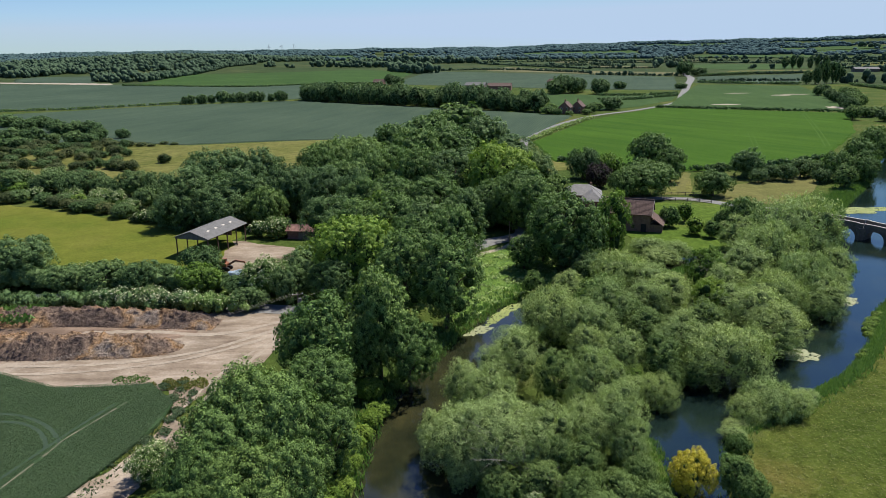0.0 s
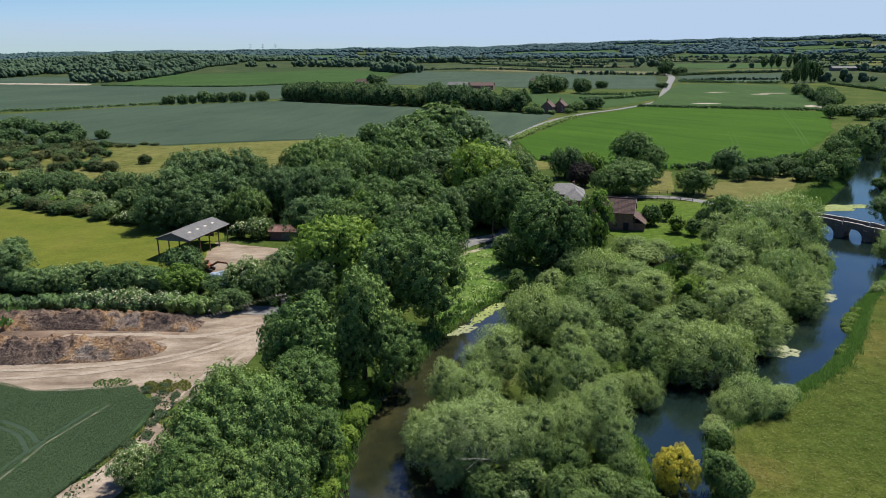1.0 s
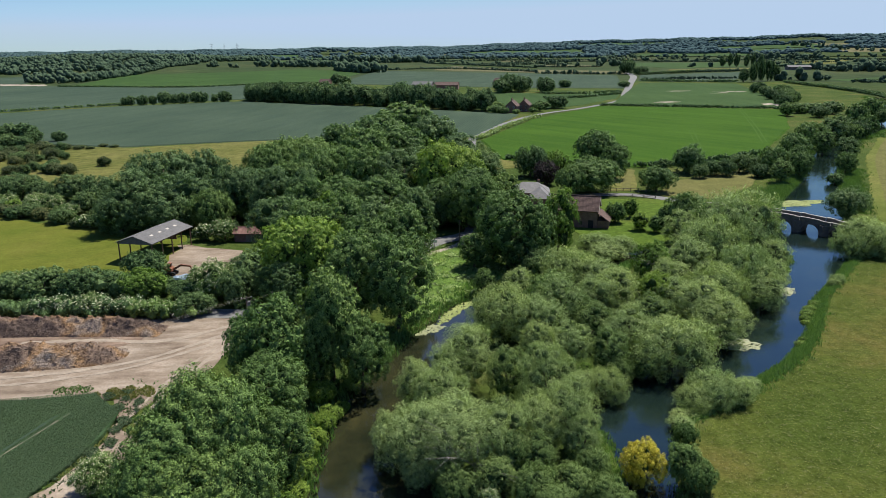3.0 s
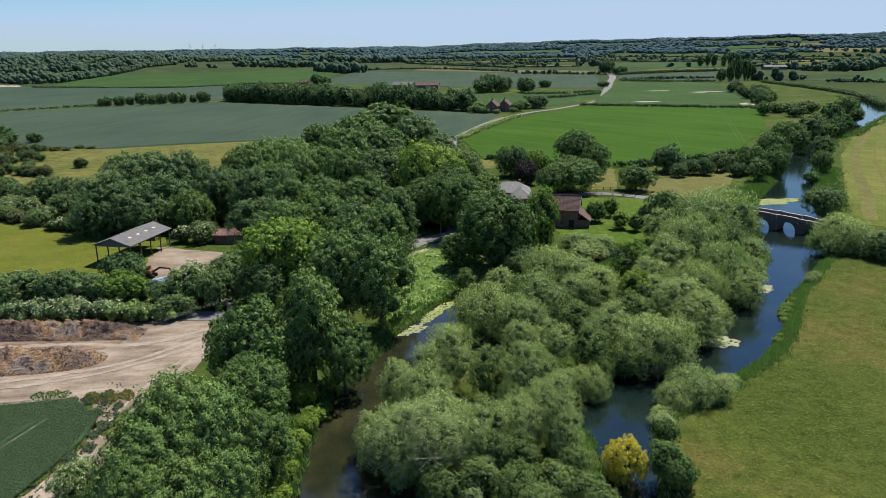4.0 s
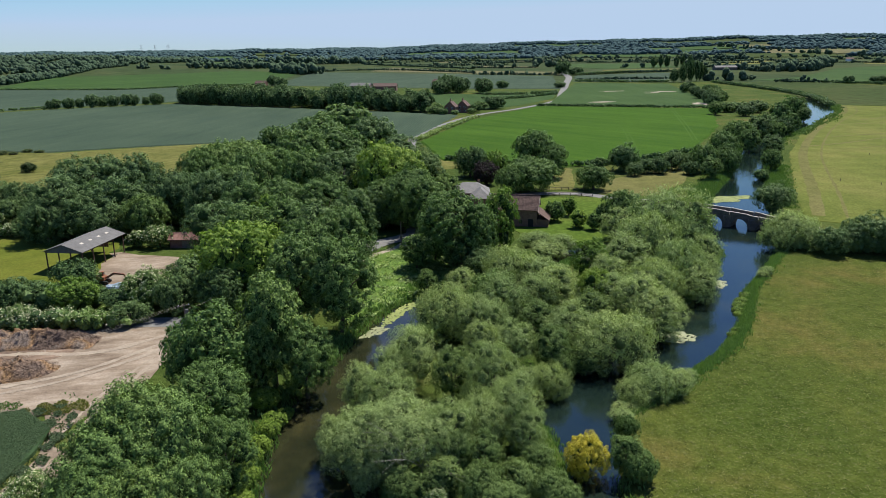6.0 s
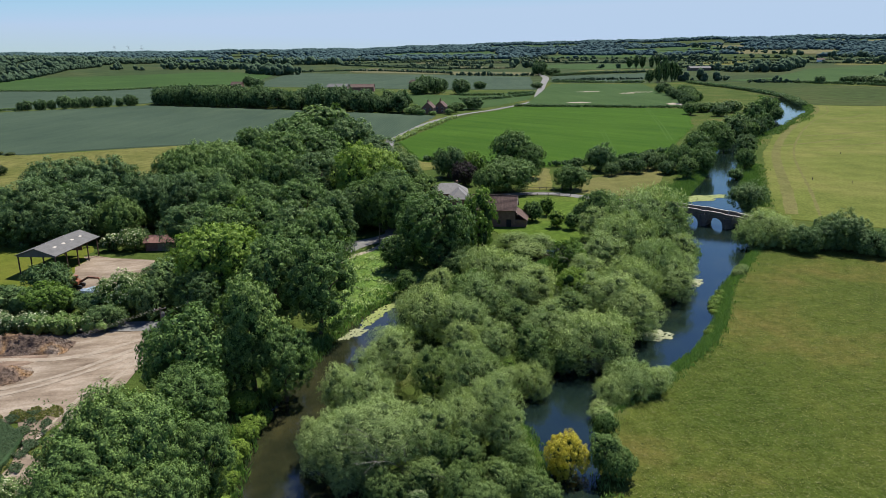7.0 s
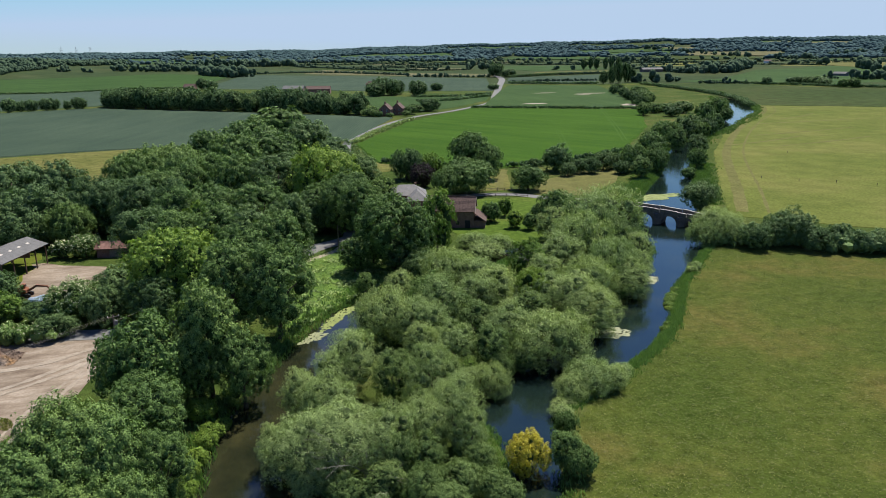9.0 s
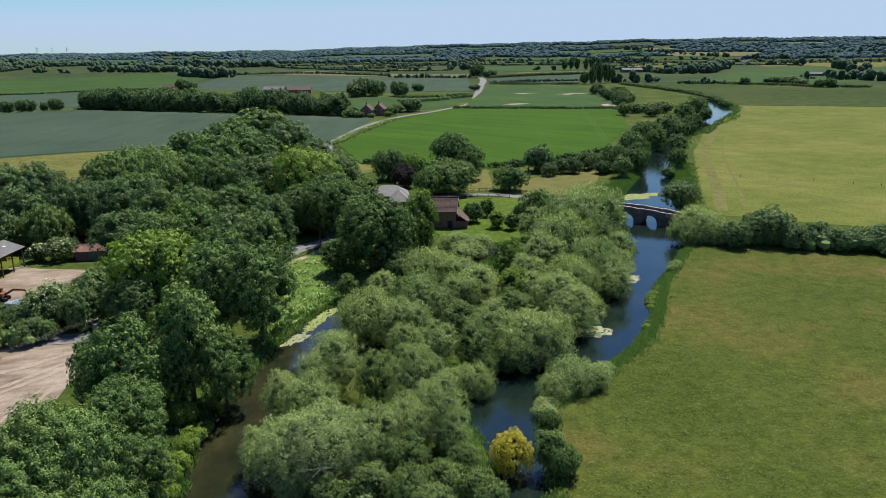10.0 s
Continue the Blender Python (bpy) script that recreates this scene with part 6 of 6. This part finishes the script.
def wire(a, b, sag, r=0.02):
    cu = bpy.data.curves.new("cable", "CURVE")
    cu.dimensions, cu.bevel_depth, cu.bevel_resolution = "3D", r, 0
    s = cu.splines.new("POLY")
    s.points.add(16)
    for i in range(17):
        t = i / 16
        s.points[i].co = (*(Vector(a).lerp(Vector(b), t) - Vector((0, 0, sag * 4 * t * (1 - t)))), 1)
    ob = new("cable", cu)
    cu.materials.append(M["coping"])
    tagged(ob, "thin grey overhead power cable", "cable", "overhead cables")


utility_pole(-25.0, 117.5, 5.0, True)
utility_pole(-21.2, 121.0, 4.6, False)
utility_pole(15.6, 164.5, 6.0, False)
utility_pole(-66, 74, 7.1, True)
for dx in (-0.7, 0, 0.7):
    wire((-25.0 + dx, 117.5, 4.9), (-66 + dx, 74, 7.0), 0.7, 0.007)
wire((-25.0, 117.5, 4.2), (-21.2, 121.0, 4.4), 0.3, 0.012)


def rail_fence(points, gap, label, h=1.15):
    p = np.asarray(points, float)
    ob = empty("wooden_fence", Matrix.Translation((p[0][0], p[0][1], 0)), label, "fence")
    line = spline(np.c_[p, np.zeros(len(p))], gap)
    post = None
    spots = [Vector((x - p[0][0], y - p[0][1], 0)) for x, y, _ in line]
    for v in spots:
        bm = block(0.16, 0.16, h + 0.3, v.x, v.y, -0.3)
        part("post", bm, M["wood"], ob)
    for a, b in zip(spots[:-1], spots[1:]):
        for z in (0.45, 0.95):
            part("rail", rod(bmesh.new(), a + Vector((0, 0, z)), b + Vector((0, 0, z)), 0.06, None, 4), M["wood"], ob)


rail_fence([(63, 223), (68, 223.6), (74, 223.4), (81, 222)], 1.9, "brown post-and-rail fence along the mill lane")
rail_fence([(60, 214), (67, 215), (74, 214.4), (80, 211)], 2.4, "low grey roadside fence by the garden", 0.9)
for x, y in ((170.1, 218.0), (178.3, 209.1), (188.4, 203.3), (196.7, 194.7), (202.9, 189.3), (222.4, 269.8)):
    ob = part("fence_post", block(0.14, 0.14, 1.2, 0, 0, -0.3, 0.02), M["wood"])
    ob.matrix_basis = Matrix.Translation((x, y, 0.15))
    tagged(ob, "lone dark wooden post in the meadow", "post", "meadow posts")


def field_gate(x, y, turn):
    ob = empty("field_gate", pose(x, y, 0.1, 0, 0, turn), "grey five-barred metal field gate", "gate")
    for dx in (-1.6, 1.6):
        part("post", block(0.18, 0.18, 1.5, dx, 0, -0.1), M["wood"], ob)
    for i in range(5):
        part("bar", rod(bmesh.new(), (-1.5, 0, 0.3 + i * 0.22), (1.5, 0, 0.3 + i * 0.22), 0.03), M["coping"], ob)


field_gate(*(120.5, 168.5), -40)


# ---- on the water ----
def floating_mat(name, x, y, rx, ry, turn, material, label, seed, holes=0.25):
    """A mat of floating leaves: many small discs crowding an uneven patch."""
    rng = np.random.default_rng(seed)
    n = int(rx * ry * 60)
    a, r = rng.uniform(0, 6.283, n), np.sqrt(rng.random(n))
    lim = 1 - holes * (0.5 + 0.5 * np.sin(a * 3 + seed)) - 0.12 * np.sin(a * 7 + 2 * seed)
    p = np.c_[np.cos(a) * r * lim * rx, np.sin(a) * r * lim * ry]
    c, s = math.cos(radians(turn)), math.sin(radians(turn))
    p = p @ np.array([[c, s], [-s, c]]) + [x, y]
    t = np.linspace(0, 6.283, 7)[:-1]
    rad = rng.uniform(0.1, 0.26, (n, 1))
    ring = p[:, None] + np.stack([np.cos(t), np.sin(t)], -1)[None] * rad[..., None]
    z = WATER_Z + 0.012 + rng.uniform(0, 0.03, (n, 1, 1)) * np.ones((1, 6, 1))
    v = np.concatenate([ring, z], 2).reshape(-1, 3)
    tagged(part(name, mesh_from(name, v, [np.arange(6 * n).reshape(n, 6)], material)), label, "water plants", kind="stuff")


floating_mat("lily_pads", 54.4, 102.0, 3.0, 2.6, 30, M["lily"], "pale green raft of lily pads on the river", 1)
floating_mat("lily_pads", 51.0, 103.2, 2.0, 1.2, 30, M["lily"], "small raft of lily pads under willows", 2)
floating_mat("lily_pads", 74.9, 126.0, 1.6, 3.0, -30, M["lily"], "strip of lily pads along the bank", 3)
floating_mat("duckweed", 119.0, 202.5, 10.5, 5.0, 5, M["duckweed"], "yellow-green duckweed upstream of the bridge", 4, 0.35)
floating_mat("duckweed", 112.5, 205.5, 3.5, 4.0, 10, M["duckweed"], "yellow-green duckweed upstream of the bridge", 5, 0.2)
floating_mat("duckweed", 16.8, 127.0, 3.6, 1.3, 32, M["duckweed"], "yellow-green duckweed fringe of the stream", 16, 0.2)
floating_mat("duckweed", 13.0, 124.6, 4.0, 1.3, 42, M["duckweed"], "yellow-green duckweed fringe of the stream", 6, 0.2)
floating_mat("duckweed", 9.6, 119.6, 4.6, 1.3, 60, M["duckweed"], "yellow-green duckweed fringe of the stream", 7, 0.2)
floating_mat("duckweed", 5.8, 113.2, 3.4, 1.5, 46, M["lily"], "pale raft of floating weed under a tree", 8, 0.3)
floating_mat("lily_pads", 33.5, 66.0, 1.0, 0.6, 0, M["coping"], "white-flowered water plants at the bank", 9, 0.3)


def dead_branches(x, y, z):
    rng = random.Random(9)
    bm = bmesh.new()

    def grow(a, d, r, n):
        b = a + d
        rod(bm, a, b, r, r * 0.6, 5)
        if n:
            for _ in range(3):
                grow(b, (d * 0.72) + Vector((rng.gauss(0, 0.35), rng.gauss(0, 0.35), rng.gauss(0.05, 0.25))) * d.length, r * 0.6, n - 1)

    for _ in range(5):
        grow(Vector((rng.gauss(0, 0.4), rng.gauss(0, 0.3), 0)), Vector((rng.gauss(-0.5, 0.6), rng.gauss(-0.3, 0.4), 1.3)), 0.07, 3)
    ob = part("dead_branch", bm, M["deadwood"])
    ob.matrix_basis = Matrix.Translation((x, y, z))
    tagged(ob, "tangle of bare grey dead willow branches", "dead branches")


M["deadwood"] = plain_material("bare_deadwood", (0.22, 0.19, 0.16), (0.36, 0.32, 0.28), 4.0, 0.9, 0.01)
dead_branches(8.4, 68.2, 1.2)
dead_branches(50.5, 128.5, 2.5)


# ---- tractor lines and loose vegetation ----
# dark green wheel lines: the shade between standing crop is put into the colour
M["shaded_line"] = plain_material("shaded_furrow", (0.02, 0.04, 0.022), (0.034, 0.058, 0.032), 0.8, 0.95, 0.05)
M["tramline"] = plain_material("wheat_tramline", (0.042, 0.09, 0.014), (0.056, 0.104, 0.02), 0.3, 0.95, 0.03, 0.0, 0.03)
M["bare_line"] = plain_material("bare_wheel_line", (0.035, 0.055, 0.03), (0.2, 0.18, 0.12), 0.5, 0.95, 0.03)
CROP_LINES = []


def wheel_line(points, material, label, w=0.28, z=0.66):
    line = spline([(x, y, w) for x, y in points], 0.5)
    if points[0][0] < 0:
        CROP_LINES.append(line)
    me = ribbon("wheel_track", line, z, material, 0.0, 0.06, np.random.default_rng(2))
    tagged(part("wheel_track", me), label, "wheel track", "tractor lines", "structure")


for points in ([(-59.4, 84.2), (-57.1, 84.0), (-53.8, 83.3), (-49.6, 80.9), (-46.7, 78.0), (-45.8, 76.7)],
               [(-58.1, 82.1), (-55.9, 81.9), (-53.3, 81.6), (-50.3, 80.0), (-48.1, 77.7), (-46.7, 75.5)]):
    wheel_line(points, M["shaded_line"], "curved tractor line in the crop, darkened as furrow shade", 0.26, 0.412)
wheel_line([(-42.0, 86.9), (-43.8, 82.0), (-45.5, 77.5), (-45.9, 74.7), (-47.3, 67.4)], M["bare_line"], "bare tractor wheel line through the crop", 0.1, 0.436)
wheel_line([(-43.4, 86.3), (-45.0, 81.5), (-46.3, 77.2), (-48.4, 69.3)], M["shaded_line"], "faint tractor wheel line through the crop", 0.16, 0.424)


def off_lines(x, y):
    """Distance from the tractor lines in the dark crop."""
    best = np.full(len(x), 9.0)
    for line in CROP_LINES:
        for u, v, _ in line:
            best = np.minimum(best, np.hypot(x - u, y - v))
    return best


for k in (0.0, 2.2):
    wheel_line([(128 + k, 290), (146 + k, 340), (162 + k, 385)], M["tramline"], "faint tramline in the wheat", 0.22, 0.52)
    wheel_line([(175 + k, 330), (205 + k, 400), (246 + k, 500)], M["tramline"], "faint tramline in the wheat", 0.3, 0.52)


def scatter(name, n, x0, x1, y0, y1, keep, h, w, material, label, seed, z=0.1, lean=0.5, rise=0.2):
    """Loose upright sprays over a stretch of ground."""
    rng = np.random.default_rng(seed)
    p = np.c_[rng.uniform(x0, x1, n), rng.uniform(y0, y1, n)]
    p = p[keep(p[:, 0], p[:, 1])]
    n = len(p)
    hh = h * rng.uniform(0.4, 1.3, n)
    c = np.c_[p, z + hh * 0.4]
    nor = np.c_[rng.normal(0, 1, (n, 2)), rng.uniform(rise, rise + 0.7, n)]
    nor /= np.linalg.norm(nor, axis=1)[:, None]
    v, f = cards(c, nor, h, w, rng, lean)
    tagged(part(name, mesh_from(name, v, [f], material)), label, "grass", kind="stuff")


scatter("meadow_tufts", 90000, 26, 150, 45, 148, in_meadow, 0.2, 0.08, M["meadow_leaf"], "tufts of long meadow grass", 21, 0.05, 0.0, 1.6)
scatter("crop_leaves", 300000, -80, -36, 54, 100, lambda x, y: (x < np.interp(y, [50, 66, 76, 87, 92.5], [-50, -39.5, -36.6, -35.7, -40.5])) & (y < np.interp(x, [-80, -64, -54, -41, -36], [100, 96.5, 91.8, 92.8, 87])) & (off_lines(x, y) > 0.3), 0.13, 0.075, M["crop_leaf"], "upright leaves of the dark green crop", 22, 0.4, 0.0, 1.4)
clumpy = lambda x, y: (np.sin(x * 2.3 + 0.6 * y + 1.5 * np.sin(y * 0.8)) + 0.8 * np.sin(y * 1.1 - x) + 0.6 * np.sin(y * 2.3 + x * 0.7) > 0.25) & (x < np.interp(y, [72, 76, 83, 90, 93.5], [-35.0, -33.6, -33.4, -33.6, -36])) & (x > np.interp(y, [72, 76, 87, 93], [-38.5, -36.8, -36.2, -40.5]))
scatter("crop_clumps", 26000, -41, -33, 72, 93.5, clumpy, 0.22, 0.13, M["crop_leaf"], "scattered clumps of crop on bare chalky soil", 33, 0.16, 0.0, 1.2)
scatter("yellow_weeds", 5000, -48, -32, 89, 97, lambda x, y: ((x + 44.5) / 2.6) ** 2 + ((y - 94.3) / 1.3) ** 2 + 0.4 * np.sin(3 * x) < 1, 0.22, 0.18, M["reed"], "patch of yellow-green weeds in the bare yard", 34, 0.08)
scatter("yellow_weeds", 7000, -42, -31, 89, 97, lambda x, y: ((x + 36.6) / 4.2) ** 2 + ((y - 92.8) / 1.7) ** 2 + 0.5 * np.sin(2.6 * x + y) < 1, 0.22, 0.18, M["golden_weed"], "dry yellowish weeds at the corner of the crop", 35, 0.08)
scatter("verge_weeds", 900, -46, -28, 62, 97, lambda x, y: (np.abs(x + 38 - (y - 80) * 0.12) < 2.4 + 0 * y) | ((y > 88) & (y < 93)), 0.3, 0.22, M["reed"], "patchy weeds along the field edge", 23, 0.05)
scatter("heap_weeds", 500, -84, -70, 114, 122, lambda x, y: x < 1e9, 0.9, 0.6, M["reed"], "green weeds on the end of the heap", 24, 1.2)
bank = lambda x, y: (off_river(x, y) > 0.3) & (off_river(x, y) < 34) & (x < 27) & (x < 9 + (y - 112) * 0.55) & (x > -2 + (y - 112) * 0.1)
scatter("bank_brambles", 5000, 2, 26, 118, 160, lambda x, y: bank(x, y) & (np.sin(x * 0.9 + 2 * np.sin(y * 0.7)) + np.sin(y * 0.8 + x * 0.3) > 0.3), 0.6, 0.34, M["willow"], "grey-green brambles and thistles on the stream bank", 26, 0.2, 0.0, 1.4)
scatter("bank_nettles", 9000, 2, 30, 112, 165, bank, 0.34, 0.2, M["reed"], "rank nettles and grass on the stream bank", 25, 0.06, 0.0, 1.8)


# ---- far off ----
def pylon(x, y, h):
    z = float(hills(np.array([x]), np.array([y]))[0])
    ob = empty("pylon", Matrix.Translation((x, y, z)), "grey lattice electricity pylon on the skyline", "pylon", "skyline pylons")
    for sx in (-1, 1):
        for sy in (-1, 1):
            part("leg", rod(bmesh.new(), (sx * 4, sy * 4, 0), (sx * 0.6, sy * 0.6, h), 0.28, 0.2, 4), M["slate"], ob)
    for k in (0.6, 0.75, 0.9):
        part("cross_arm", rod(bmesh.new(), (-9, 0, h * k), (9, 0, h * k), 0.22, None, 4), M["slate"], ob)


for px_az, r in ((-12.9, 4100), (-12.0, 4100), (-11.1, 4200)):
    pylon(r * math.sin(radians(px_az)), r * math.cos(radians(px_az)), 42)


def bare_patch(name, x, y, rx, ry, turn, material, label, z, seed):
    """A thin irregular patch of worn ground."""
    rng = np.random.default_rng(seed)
    bm = bmesh.new()
    n = 40
    ks = rng.normal(0, 0.12, 5)
    vs = []
    for i in range(n):
        a = i / n * 6.2832
        r = 1 + sum(k * math.sin((j + 2) * a + j) for j, k in enumerate(ks))
        vs.append(bm.verts.new((rx * r * math.cos(a), ry * r * math.sin(a), 0)))
    bm.faces.new(vs)
    ob = part(name, bm, material)
    ob.matrix_basis = pose(x, y, z, 0, 0, turn)
    tagged(ob, label, "bare patch", "", "structure")


for k, (x, y, rx, ry) in enumerate(((*(226.3, 584.5), 11, 5), (*(290.9, 725.1), 12, 4), (*(334.5, 699.7), 14, 4), (*(317.2, 685.3), 8, 3), (*(293.6, 541.9), 7, 12))):
    bare_patch("bare_patch", x, y, rx, ry, 0, M["path"], "bare sandy patch in the green crop", 0.46, k)
scatter("field_edge_weeds", 3500, -44, -31, 64, 93, lambda x, y: np.abs(x - np.interp(y, [64, 76, 87, 93], [-38.6, -35.6, -34.4, -38])) < 1.1, 0.26, 0.2, M["crop_leaf"], "straggling crop plants at the field edge", 32, 0.05)

# rough margin of the meadow along the water
meadow_bank = MAIN[(MAIN[:, 1] < 146) & (MAIN[:, 1] > 84)]
tufts("bank_growth", meadow_bank, (1,), 0.5, 5000, M["reed"], "rank green grass and nettles on the meadow's bank", 41, 0.5, -0.1)
plant("lime", [(75.6, 117.9, 1.1, 1.3), (74.2, 116.4, 0.9, 1.1), (72.9, 114.9, 1.3, 1.4), (71.6, 113.2, 1.2, 1.5), (70.3, 111.5, 1.0, 1.2), (69.3, 109.8, 0.8, 1.0), (64.6, 102.2, 1.0, 1.0), (63.2, 100.8, 1.1, 1.1)], "bank nettles", "low clump of rank green nettles on the river bank")
plant("willow", [(84.6, 126.8, 1.4, 1.2), (86.0, 128.2, 1.6, 1.3), (88.0, 130.4, 1.2, 1.1), (47.5, 86.3, 1.6, 1.8), (36.0, 79.8, 1.5, 1.7), (34.6, 77.6, 1.4, 1.5)], "bank sallows", "low grey-green sallow scrub on the river bank")


def road_sign(x, y, turn):
    ob = empty("road_sign", pose(x, y, 0, 0, 0, turn), "small white road sign on a post by the junction", "road sign")
    part("post", rod(bmesh.new(), (0, 0, -0.2), (0, 0, 2.2), 0.05, None, 8), M["slate"], ob)
    part("sign_board", block(1.3, 0.05, 0.7, 0, -0.06, 1.5, 0.02), M["white"], ob, "white sign board")


road_sign(9.5, 161.5, 10)
